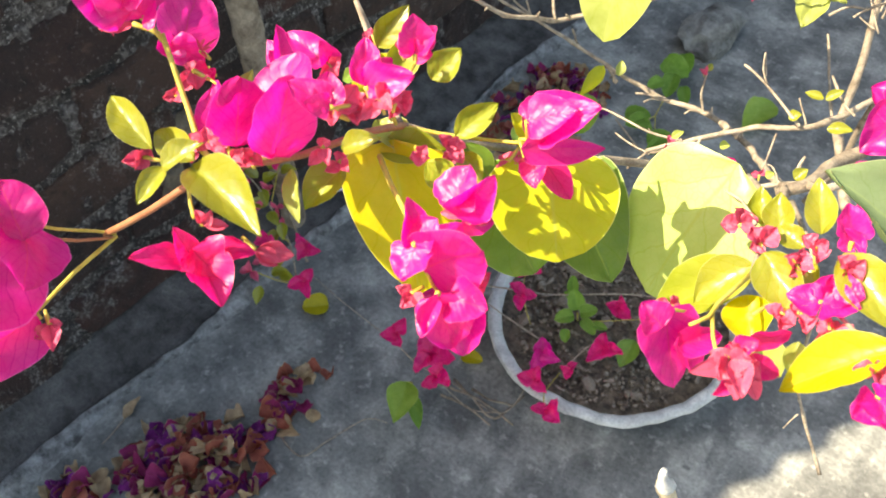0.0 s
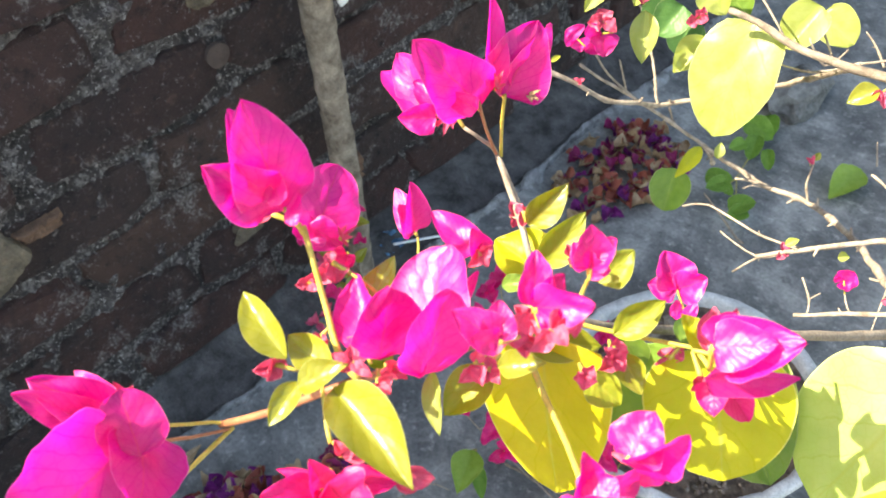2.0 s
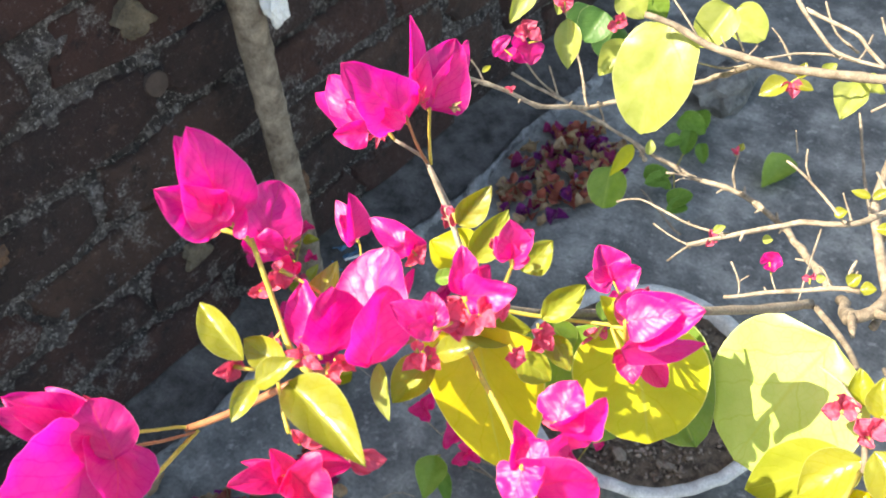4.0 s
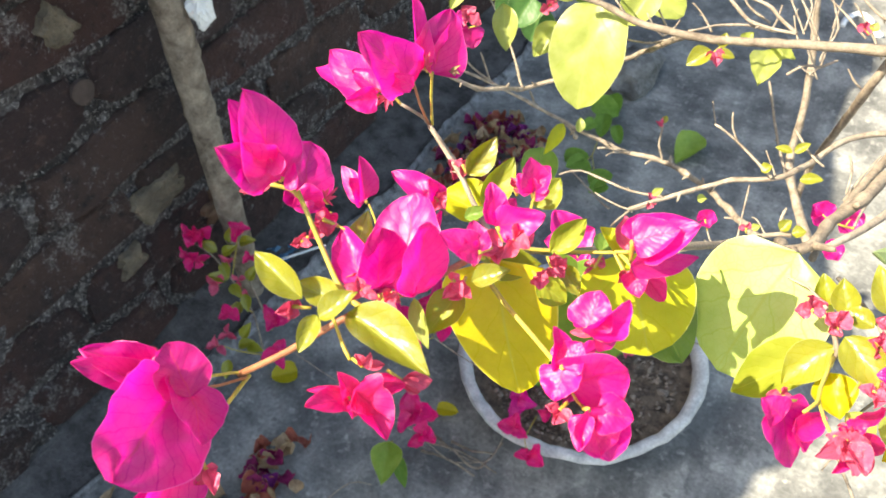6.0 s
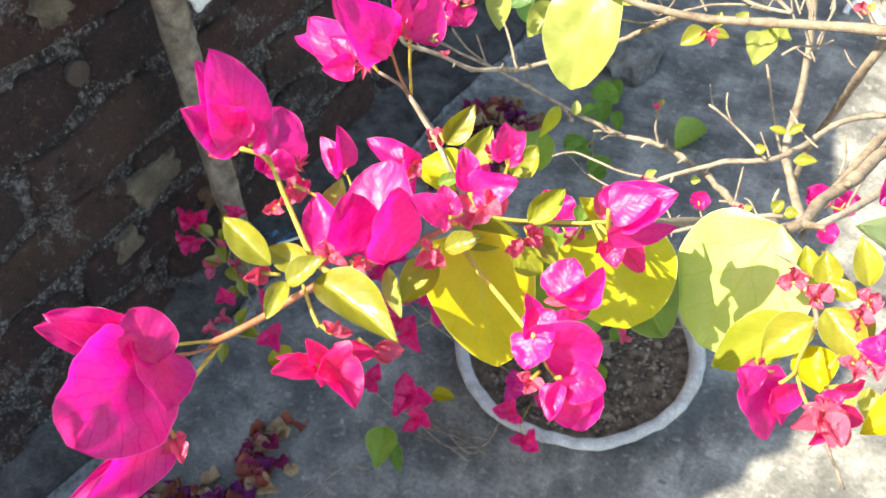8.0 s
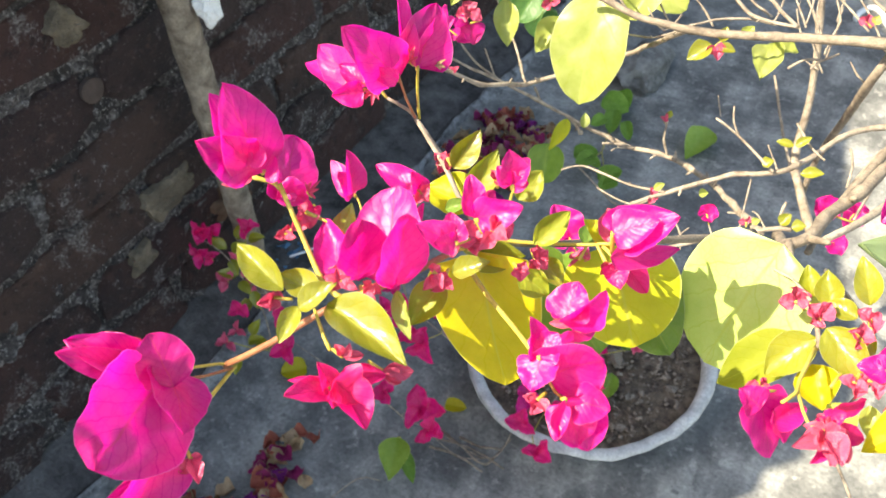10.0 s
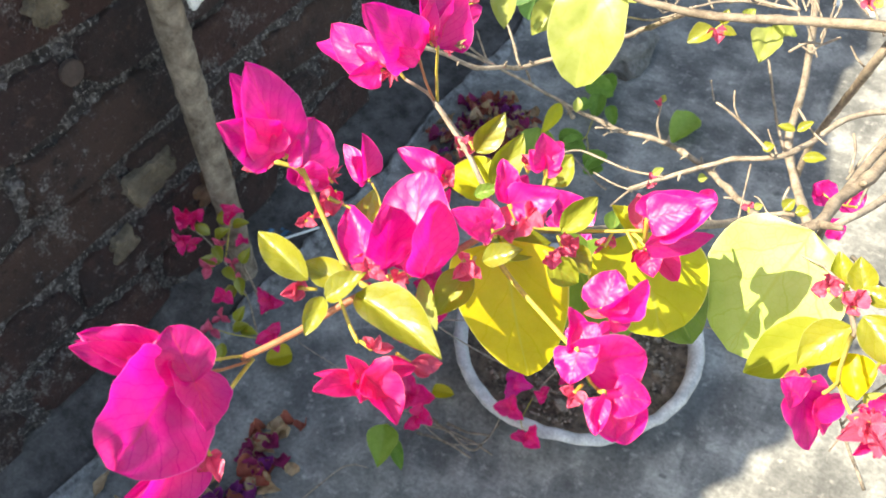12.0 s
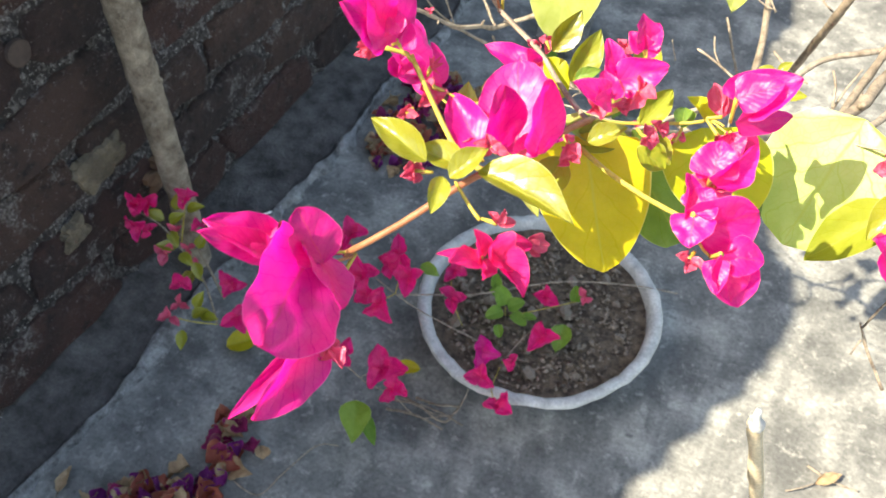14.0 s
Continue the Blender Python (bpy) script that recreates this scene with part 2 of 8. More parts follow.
M_LEAF = blade_mat("yellow_green_leaf", (0.54, 0.455, 0.018), (0.70, 0.585, 0.035), (0.60, 0.58, 0.16), (1.0, 1.0, 0.25), 0.48, 0.40, 4.0, (0.42, 0.42, 0.05), 0.15)
M_CHART = blade_mat("chartreuse_leaf", (0.47, 0.48, 0.022), (0.61, 0.60, 0.045), (0.60, 0.62, 0.16), (1.0, 1.0, 0.25), 0.46, 0.40, 4.0, (0.40, 0.44, 0.05), 0.15)
M_LIME = blade_mat("lime_leaf", (0.36, 0.42, 0.09), (0.50, 0.54, 0.18), (0.55, 0.60, 0.2), (0.95, 1.0, 0.25), 0.40, 0.38, 4.0, (0.34, 0.40, 0.07), 0.15)
M_GREEN = blade_mat("green_leaf", (0.15, 0.27, 0.045), (0.24, 0.36, 0.07), (0.36, 0.44, 0.12), (0.9, 1.0, 0.30), 0.36, 0.42, 4.0, (0.22, 0.33, 0.08), 0.15)
M_WEED = blade_mat("weed_leaf", (0.15, 0.29, 0.045), (0.26, 0.43, 0.08), (0.30, 0.45, 0.14), (0.8, 1.0, 0.4), 0.35, 0.55, 5.0, (0.05, 0.15, 0.03), 0.3, 0.3)
M_FRESH = blade_mat("fresh_green_leaf", (0.24, 0.37, 0.055), (0.33, 0.46, 0.09), (0.36, 0.47, 0.14), (0.9, 1.0, 0.35), 0.36, 0.5, 5.0, (0.18, 0.32, 0.05), 0.15, 0.4)
# darkened copy of the green leaf: shade inside the shrub put into the colour
M_DARKLEAF = blade_mat("green_leaf_painted_shade", (0.05, 0.14, 0.04), (0.10, 0.22, 0.06), (0.2, 0.3, 0.1), (0.8, 1.0, 0.4), 0.3, 0.45, 7.0, (0.05, 0.12, 0.04), 0.3)
M_DRYPINK = blade_mat("faded_bract", (0.20, 0.018, 0.085), (0.38, 0.04, 0.16), (0.20, 0.04, 0.08), (1.0, 0.5, 0.8), 0.25, 0.6, 8.0, (0.10, 0.01, 0.05), 0.5, 0.2)
M_PURPLE = blade_mat("withered_purple_bract", (0.13, 0.018, 0.13), (0.30, 0.04, 0.26), (0.14, 0.03, 0.14), (1.0, 0.5, 1.0), 0.25, 0.6, 8.0, (0.07, 0.01, 0.08), 0.5, 0.2)
M_DRYTAN = blade_mat("dry_papery_bract", (0.32, 0.21, 0.13), (0.58, 0.43, 0.28), (0.4, 0.28, 0.16), (1.0, 0.85, 0.6), 0.25, 0.65, 8.0, (0.28, 0.18, 0.10), 0.5, 0.2)
M_DRYRED = blade_mat("dry_rust_bract", (0.30, 0.075, 0.06), (0.48, 0.16, 0.11), (0.3, 0.1, 0.06), (1.0, 0.6, 0.5), 0.25, 0.65, 8.0, (0.22, 0.05, 0.04), 0.5, 0.2)

# ---- building helpers ----
WORLD = {}


def link(name, me, material, parent, m=Matrix(), label=""):
    ob = new(name, me)
    if material is not None and not me.materials:
        me.materials.append(material)
    ob.matrix_basis = m
    WORLD[ob] = m
    if parent is not None:
        ob.parent = parent
        ob.matrix_parent_inverse = WORLD[parent].inverted()
    if label:
        ob["label"] = label
    return ob


def part(name, bm, material, parent, label="", m=Matrix(), smooth=True):
    me = bpy.data.meshes.new(name)
    bm.to_mesh(me)
    bm.free()
    if smooth:
        me.polygons.foreach_set("use_smooth", [True] * len(me.polygons))
    return link(name, me, material, parent, m, label)


def thing(name, at, label, category, group=""):
    ob = new(name)
    ob.empty_display_size = 0.02
    ob.location = at
    WORLD[ob] = Matrix.Translation(at)
    return tagged(ob, label, category, group)


def spline(pts, step):
    """Points along a smooth line through pts, about step apart."""
    pts = [Vector(p) for p in pts]
    if len(pts) == 2:
        pts = [pts[0], pts[0].lerp(pts[1], 0.5), pts[1]]
    out = []
    for i in range(len(pts) - 1):
        a, b = pts[i], pts[i + 1]
        p, q = pts[max(i - 1, 0)], pts[min(i + 2, len(pts) - 1)]
        n = max(2, int((b - a).length / step))
        for k in range(n):
            t = k / n
            out.append(0.5 * ((2 * a) + (b - p) * t + (2 * p - 5 * a + 4 * b - q) * t * t + (3 * a - p - 3 * b + q) * t ** 3))
    out.append(pts[-1])
    return out


def tube(bm, pts, r0, r1, step=0.008, sides=8, knots=0.0, rough=0.06, seed=0):
    line = spline(pts, step)
    n = len(line)
    side = Vector((0.3, 0.5, 0.8))
    rings = []
    for i, p in enumerate(line):
        d = (line[min(i + 1, n - 1)] - line[max(i - 1, 0)]).normalized()
        a = d.cross(side).normalized()
        b = d.cross(a).normalized()
        side = b
        r = r0 + (r1 - r0) * i / (n - 1)
        if knots and (i + seed) % 7 == 3:
            r *= 1 + knots
        ring = []
        for k in range(sides):
            w = 2 * math.pi * k / sides
            s = 1 + rough * noise.noise(p * 420 + Vector((k * 1.7, seed, 0)))
            ring.append(bm.verts.new(p + (a * math.cos(w) + b * math.sin(w)) * r * s))
        rings.append(ring)
    # rings may turn against each other: match each to the one before
    for ra, rb in zip(rings, rings[1:]):
        off = min(range(sides), key=lambda o: sum((ra[k].co - rb[(k + o) % sides].co).length for k in range(0, sides, 2)))
        rb[:] = rb[off:] + rb[:off]
        for k in range(sides):
            bm.faces.new((ra[k], ra[(k + 1) % sides], rb[(k + 1) % sides], rb[k]))
    bm.faces.new(rings[0][::-1])
    bm.faces.new(rings[-1])


def stem(parent, pts, r0, r1, material, name="twig", label="", knots=0.0):
    bm = bmesh.new()
    seed = len(parent.children)
    if knots > 0.1:
        line, r = spline(pts, 0.012), random.Random(seed)
        rm = 0.5 * (r0 + r1)
        pts = [p + rm * 0.9 * noise.noise_vector(p * 60) * (0 if i in (0, len(line) - 1) else 1) for i, p in enumerate(line)]
        for i in range(2, len(pts) - 2):
            if r.random() < 0.34:
                out = (pts[i + 1] - pts[i]).cross(Vector((r.uniform(-1, 1), r.uniform(-1, 1), r.uniform(-1, 1)))).normalized()
                out = (out + 0.6 * (pts[i] - pts[i + 1]).normalized()).normalized()
                tube(bm, [pts[i], pts[i] + out * rm * r.uniform(1.6, 2.4), pts[i] + out * rm * r.uniform(2.6, 4.6)], rm * 0.75, rm * 0.32, step=0.003, sides=5, rough=0.2)
    tube(bm, pts, r0, r1, knots=knots * 1.5, seed=seed, rough=0.22 if knots else 0.10)
    bmesh.ops.recalc_face_normals(bm, faces=bm.faces)
    return part(name, bm, material, parent, label)


OUTLINES = {
    # how the half width runs from base to tip
    "round": lambda u: 2 * math.sqrt(max(0.0, u ** 0.80 * (1 - u ** 0.80))) * (1 - 0.10 * u ** 3),
    "ovate": lambda u: 1.9 * (u ** 0.55) ** 0.5 * max(0.0, 1 - u ** 0.75) ** 0.62,
    "oval": lambda u: 0.97 * math.sin(math.pi * u ** 0.84) ** 0.82,
    "bract": lambda u: 2.22 * math.sqrt(u ** 0.62) * max(0.0, 1 - u ** 0.72) ** 0.70 + 0.03 * (1 - u),
}


def blade_mesh(length, width, shape, fold, curl, cup, wave, seed, nu=16, nv=10, twist=0.0):
    """A leaf or bract from its base at the origin along +y, upper face to +z. fold: how far the halves rise, curl: how far the tip
    sinks, cup: how far the edges bend, as shares of the width and length."""
    bm = bmesh.new()
    uv = bm.loops.layers.uv.new("uv")
    rows = []
    out = OUTLINES[shape]
    for i in range(nu + 1):
        u = i / nu
        hw = max(out(u) * 0.5 * width, width * 0.012)
        row = []
        for j in range(nv + 1):
            v = 2 * j / nv - 1
            x = hw * v
            z = fold * abs(x) + cup * width * v * v * math.sin(math.pi * u)
            z -= curl * length * u * u
            ripple = noise.noise(Vector((v * 1.9 + seed * 3.1, u * 3.3, seed * 0.77)))
            z += wave * width * ripple * (0.35 + 0.65 * abs(v))
            z += 0.35 * wave * width * noise.noise(Vector((v * 5.3 + seed, u * 7.7, seed * 1.9)))
            x += wave * width * 0.25 * noise.noise(Vector((seed * 1.3, u * 5.0, v)))
            a = twist * u
            row.append((bm.verts.new((x * math.cos(a) - z * math.sin(a), length * u * (1 - 0.25 * curl * u), z * math.cos(a) + x * math.sin(a))), j / nv, u))
        rows.append(row)
    for ra, rb in zip(rows, rows[1:]):
        for j in range(nv):
            q = (ra[j], ra[j + 1], rb[j + 1], rb[j])
            f = bm.faces.new([p[0] for p in q])
            for lo, p in zip(f.loops, q):
                lo[uv].uv = (p[1], p[2])
    return bm


def aim(base, tip, normal):
    y = (Vector(tip) - Vector(base)).normalized()
    z = Vector(normal)
    z = (z - y * z.dot(y)).normalized()
    x = y.cross(z)
    m = Matrix((x, y, z)).transposed().to_4x4()
    m.translation = base
    return m


COUNT = [0]


def blade(name, parent, base, tip, normal, width, material, shape, fold=0.50, curl=0.14, cup=0.0, wave=0.05, label="", twist=0.0):
    COUNT[0] += 1
    length = (Vector(tip) - Vector(base)).length
    bm = blade_mesh(length, width, shape, fold, curl, cup, wave, COUNT[0], twist=twist)
    # the curl bends the tip away from the line; turn the blade back so that the tip lies on it
    m = aim(base, tip, normal) @ Matrix.Rotation(math.atan2(curl, 1 - 0.25 * curl), 4, "X")
    return part(name, bm, material, parent, label, m)


def leaf(parent, base, tip, normal, width, material=None, shape="oval", label="", **bend):
    bend = {**({"fold": 0.22, "cup": 0.20, "curl": 0.18, "wave": 0.09} if shape == "oval" else {}), **bend}
    return blade("leaf", parent, base, tip, normal, width, material or M_YOUNG, shape, label=label, **bend)


def flower(parent, heart, back, bracts, material=None, size=0.006, label=""):
    """A flower: a short tube in the heart, with its bracts as parts. bracts: tip, normal, width."""
    bm = bmesh.new()
    h, b = Vector(heart), Vector(back)
    tube(bm, [b, h.lerp(b, 0.5), h], 0.0005, 0.0008, step=0.003, sides=6)
    f = part("flower", bm, M_GREENSTEM, parent, label)
    young = material is not None and material.name == "young_coral_bract"
    for tip, normal, width, *bend in bracts:
        kw = bend[0] if bend else ({"fold": 0.45, "curl": 0.16, "wave": 0.26} if young else {})
        blade("bract", f, heart, tip, normal, width * (0.8 if young else 1.0), material or M_PINK, "oval" if young else "bract", **{"fold": 0.12, "curl": 0.05, "cup": 0.12, "wave": 0.14, **kw})
    return f


def blossom(parent, back, bracts, material=None):
    """A large open flower whose bracts each spring from a point of their own. bracts: base, tip, normal, width, bend."""
    bm = bmesh.new()
    b, h = Vector(back), Vector(bracts[0][0])
    tube(bm, [b, h.lerp(b, 0.5), h], 0.0006, 0.0008, step=0.003, sides=6)
    f = part("flower", bm, M_GREENSTEM, parent)
    for base, tip, normal, width, *bend in bracts:
        blade("bract", f, base, tip, normal, width, material or M_PINK, **{"shape": "bract", "fold": 0.12, "curl": 0.05, "cup": 0.12, "wave": 0.14, **(bend[0] if bend else {})})
    return f


def bract_heap(at, rx, ry, turn, count, seed, label):
    """A heap of crumpled bracts, loose on the floor, thicker in the middle."""
    r = random.Random(seed)
    heap = thing("bract_heap", (*at, 0.0), label, "withered bracts", "heaps of bracts")
    ca, sa = math.cos(radians(turn)), math.sin(radians(turn))
    for _ in range(count):
        a, d = r.uniform(0, 2 * math.pi), math.sqrt(r.random()) * r.uniform(0.75, 1.12)
        x, y = rx * d * math.cos(a), ry * d * math.sin(a)
        z = 0.006 + 0.030 * max(0.0, 1 - d * d) * r.random()
        m = Matrix.Translation((at[0] + ca * x - sa * y, at[1] + sa * x + ca * y, z)) @ pose(0, 0, 0, r.uniform(-35, 35), r.uniform(-40, 40), r.uniform(0, 360)) @ Matrix.Scale(r.uniform(0.55, 1.05), 4)
        material = r.choices((M_DRYPINK, M_DRYTAN, M_DRYRED, M_PURPLE), (3, 5, 4, 3))[0]
        link("bract", HEAP_MESHES[material.name][r.randrange(5)], None, heap, m)
    return heap


HEAP_MESHES = {}
for material in (M_DRYPINK, M_DRYTAN, M_DRYRED, M_PURPLE):
    HEAP_MESHES[material.name] = []
    for k in range(5):
        bm = blade_mesh(0.033, 0.029, "bract", 0.3 + 0.12 * k, 0.25, 0.25, 0.35, 40 + k * 3, nu=7, nv=6)
        bmesh.ops.translate(bm, verts=bm.verts, vec=(0, -0.0165, 0))
        me = bpy.data.meshes.new("bract")
        bm.to_mesh(me)
        bm.free()
        me.polygons.foreach_set("use_smooth", [True] * len(me.polygons))
        me.materials.append(material)
        HEAP_MESHES[material.name].append(me)

# ---- setting ----
WALL_X = -0.84


def wall_top(y):
    """Height of the unseen wall top at y, shaped so that its shadow edge falls right on the floor."""
    ends = [(-3.0, 1.26), (-0.42, 1.27), (-0.342, 1.31), (-0.271, 1.41), (-0.21, 1.50), (-0.115, 1.55), (-0.02, 1.525), (0.1, 1.44), (0.205, 1.40), (0.288, 1.38), (0.65, 1.27), (0.78, 1.26), (0.86, 1.30), (0.98, 1.27), (1.1, 1.19), (1.2, 1.14), (7.0, 1.14)]
    for (ya, za), (yb, zb) in zip(ends, ends[1:]):
        if ya <= y <= yb:
            return za + (zb - za) * (y - ya) / (yb - ya)
    return 1.4


def box(bm, lo, hi):
    vs = [bm.verts.new((x, y, z)) for x in (lo[0], hi[0]) for y in (lo[1], hi[1]) for z in (lo[2], hi[2])]
    for f in ((0, 1, 3, 2), (4, 6, 7, 5), (0, 4, 5, 1), (2, 3, 7, 6), (0, 2, 6, 4), (1, 5, 7, 3)):
        bm.faces.new([vs[i] for i in f])
    return vs


bm = bmesh.new()
n = 48
grid = [[bm.verts.new((60 * math.copysign(abs(2 * i / n - 1) ** 3, 2 * i / n - 1), 1 + 60 * math.copysign(abs(2 * j / n - 1) ** 3, 2 * j / n - 1), 0)) for j in range(n + 1)] for i in range(n + 1)]
for i in range(n):
    for j in range(n):
        bm.faces.new((grid[i][j], grid[i + 1][j], grid[i + 1][j + 1], grid[i][j + 1]))
ground = tagged(part("ground", bm, M_FLOOR, None), "weathered grey concrete yard floor with pale stains", "ground", kind="structure")

bm = bmesh.new()
# narrow cuts keep the shadow edge of the made-up top smooth
cuts = [-3.0] + [-0.6 + 0.04 * k for k in range(48)] + [7.0]
for ya, yb in zip(cuts, cuts[1:]):
    box(bm, (WALL_X - 0.23, ya, 0), (WALL_X - 0.016, yb, wall_top((ya + yb) / 2)))
wall = tagged(part("wall_west", bm, M_MORTAR, None, smooth=False), "old dark brick wall with crumbling grey mortar", "wall", kind="structure")
bm = bmesh.new()
face = []
for i in range(500):
    col = []
    for j in range(175):
        y, z = -0.45 + i * 0.0063, j * 0.0063
        q = Vector((1.0, y, z))
        d = 0.008 * noise.noise(q * 8) + 0.009 * noise.noise(q * 27) + 0.007 * noise.noise(q * 70) + 0.003 * noise.noise(q * 160)
        col.append(bm.verts.new((WALL_X - 0.004 + d, y, z)))
    face.append(col)
for ca, cb in zip(face, face[1:]):
    for j in range(174):
        bm.faces.new((ca[j], cb[j], cb[j + 1], ca[j + 1]))
part("mortar", bm, M_MORTAR, wall, "crumbling grey lime mortar", smooth=False)



def plaster_patch(y, z, ly, lz, tilt, seed, material, label):
    """A broken flake of old plaster or a pale stone, standing a little proud of the bricks."""
    bm = bmesh.new()
    ca, sa = math.cos(radians(tilt)), math.sin(radians(tilt))
    rings = []
    for s, d in ((1.0, 0.002), (0.93, 0.013), (0.7, 0.016), (0.35, 0.015)):
        ring = []
        for k in range(30):
            w = 2 * math.pi * k / 30
            q = Vector((math.cos(w), math.sin(w), seed * 1.7))
            j = s * (1 + 0.45 * noise.noise(q * 1.6) + 0.35 * noise.noise(q * 4.3))
            a, b = ly * j * math.copysign(abs(q.x) ** 0.7, q.x), lz * j * math.copysign(abs(q.y) ** 0.7, q.y)
            ring.append(bm.verts.new((WALL_X + d + 0.003 * noise.noise(q * 6 + Vector((0, 0, s * 9))), y + ca * a - sa * b, z + sa * a + ca * b)))
        rings.append(ring)
    for ra, rb in zip(rings, rings[1:]):
        for k in range(30):
            bm.faces.new((ra[k], ra[(k + 1) % 30], rb[(k + 1) % 30], rb[k]))
    bm.faces.new(rings[-1])
    bmesh.ops.recalc_face_normals(bm, faces=bm.faces)
    return part("plaster_patch", bm, material, wall, label, smooth=False)


plaster_patch(0.553, 0.258, 0.052, 0.024, 6, 3, M_PLASTER, "pale tan plaster flake")
plaster_patch(0.478, 0.196, 0.026, 0.018, 10, 5, M_PLASTER, "pale tan plaster flake")
plaster_patch(0.155, 0.375, 0.045, 0.034, 4, 8, M_PLASTER, "pale stone set in the mortar")
plaster_patch(0.232, 0.388, 0.026, 0.010, 2, 11, M_CHIP, "orange brick chip")
plaster_patch(0.510, 0.560, 0.022, 0.024, 20, 14, M_PLASTER, "pale tan plaster flake")
plaster_patch(0.66, 0.165, 0.040, 0.028, 0, 17, M_CHIP, "brown broken brick face")

# plaster fillet along the foot of the wall, worn to an uneven edge
def foot_width(y):
    return 0.094 + 0.036 * min(max((y - 0.4) / 0.6, 0.0), 1.0) + 0.022 * noise.noise(Vector((0, y * 4.0, 0)))


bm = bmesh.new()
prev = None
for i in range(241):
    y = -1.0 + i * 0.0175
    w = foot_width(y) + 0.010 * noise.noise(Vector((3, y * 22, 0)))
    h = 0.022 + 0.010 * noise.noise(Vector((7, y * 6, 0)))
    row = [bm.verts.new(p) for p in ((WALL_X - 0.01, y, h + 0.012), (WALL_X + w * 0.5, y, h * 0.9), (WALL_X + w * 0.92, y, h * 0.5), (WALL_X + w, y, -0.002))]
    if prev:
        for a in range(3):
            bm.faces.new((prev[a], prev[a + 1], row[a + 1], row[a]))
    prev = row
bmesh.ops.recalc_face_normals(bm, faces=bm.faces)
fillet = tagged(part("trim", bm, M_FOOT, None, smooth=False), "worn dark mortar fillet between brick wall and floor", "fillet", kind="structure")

bm = bmesh.new()
prev = None
for i in range(400):
    y = -0.8 + i * 0.009
    q = noise.noise(Vector((5, y * 5.0, 0))) + 0.5 * noise.noise(Vector((9, y * 25.0, 0)))
    c = 0.002 + foot_width(y) + 0.006 * noise.noise(Vector((4, y * 30.0, 0)))
    w = 0.018 * max(0.12, 0.42 + 1.4 * q)
    if w < 0.0015:
        prev = None
        continue
    row = [bm.verts.new(p) for p in ((WALL_X + c - w, y, 0.010), (WALL_X + c - w * 0.4, y, 0.019 + 0.003 * q), (WALL_X + c + w * 0.5, y, 0.009), (WALL_X + c + w, y, -0.002))]
    if prev:
        for a in range(3):
            bm.faces.new((prev[a], prev[a + 1], row[a + 1], row[a]))
    prev = row
bmesh.ops.recalc_face_normals(bm, faces=bm.faces)
tagged(part("trim", bm, M_EDGE, None, smooth=True), "broken whitewashed edge of the plaster at the wall foot", "plaster edge", kind="structure")

# ---- pole against the wall ----
pole = thing("pole", (-0.775, 0.615, 0.0), "weathered greyish wooden pole standing before the brick wall", "pole")
bm = bmesh.new()
tube(bm, [(-0.775, 0.622, 0.0), (-0.774, 0.625, 0.2), (-0.777, 0.628, 0.42), (-0.773, 0.627, 0.628)], 0.0185, 0.0215, step=0.012, sides=20, knots=0.07, rough=0.10)
r = random.Random(4)
for z, a in ((0.13, 0.4), (0.30, 1.2), (0.36, -0.5), (0.47, 0.9), (0.52, -0.1)):
    # stubs of cut side shoots
    p = Vector((-0.775, 0.626, z))
    out = Vector((math.cos(a), -math.sin(a), 0.5)).normalized()
    tube(bm, [p + out * 0.014, p + out * 0.021, p + out * 0.025], 0.006, 0.0035, step=0.003, sides=7, rough=0.2)
bmesh.ops.recalc_face_normals(bm, faces=bm.faces)
part("shaft", bm, M_POLE, pole)

# ---- pot ----
POT = Vector((-0.2405, 0.7345, 0.0))
pot = thing("plant_pot", POT, "round whitewashed cement pot with a chipped scalloped rim", "plant pot")
bm = bmesh.new()
profile = [(r * 1.022, z * 0.63) for r, z in [(0.105, 0.0), (0.125, 0.004), (0.150, 0.06), (0.158, 0.095), (0.170, 0.104), (0.174, 0.113), (0.170, 0.121), (0.161, 0.121), (0.156, 0.113), (0.153, 0.085)]]
rings = []
for r, z in profile:
    ring = []
    for k in range(72):
        a = 2 * math.pi * k / 72
        s = 1 + (0.007 * math.sin(a * 26) * (0.6 + 0.8 * noise.noise(Vector((math.cos(a) * 3, math.sin(a) * 3, 1)))) if r > 0.15 and z > 0.063 else 0)
        s += 0.018 * noise.noise(Vector((math.cos(a) * 2.2, math.sin(a) * 2.2, z * 4)))
        ring.append(bm.verts.new((POT.x + math.cos(a) * r * s, POT.y + math.sin(a) * r * s, z + (0.004 * noise.noise(Vector((a * 5, r * 40, 2))) if z > 0.063 else 0))))
    rings.append(ring)
for ra, rb in zip(rings, rings[1:]):
    for k in range(72):
        bm.faces.new((ra[k], ra[(k + 1) % 72], rb[(k + 1) % 72], rb[k]))
bm.faces.new(rings[0][::-1])
part("bowl", bm, M_RIM, pot)
bm = bmesh.new()
rows = []
for i in range(15):
    r = 0.158 * i / 14
    rows.append([bm.verts.new((POT.x + r * math.cos(2 * math.pi * k / 48), POT.y + r * math.sin(2 * math.pi * k / 48),
                               0.058 + 0.010 * noise.noise(Vector((r * 30 * math.cos(2 * math.pi * k / 48), r * 30 * math.sin(2 * math.pi * k / 48), 0))) - 0.03 * (i / 14) ** 6 * 0)) for k in range(48)])
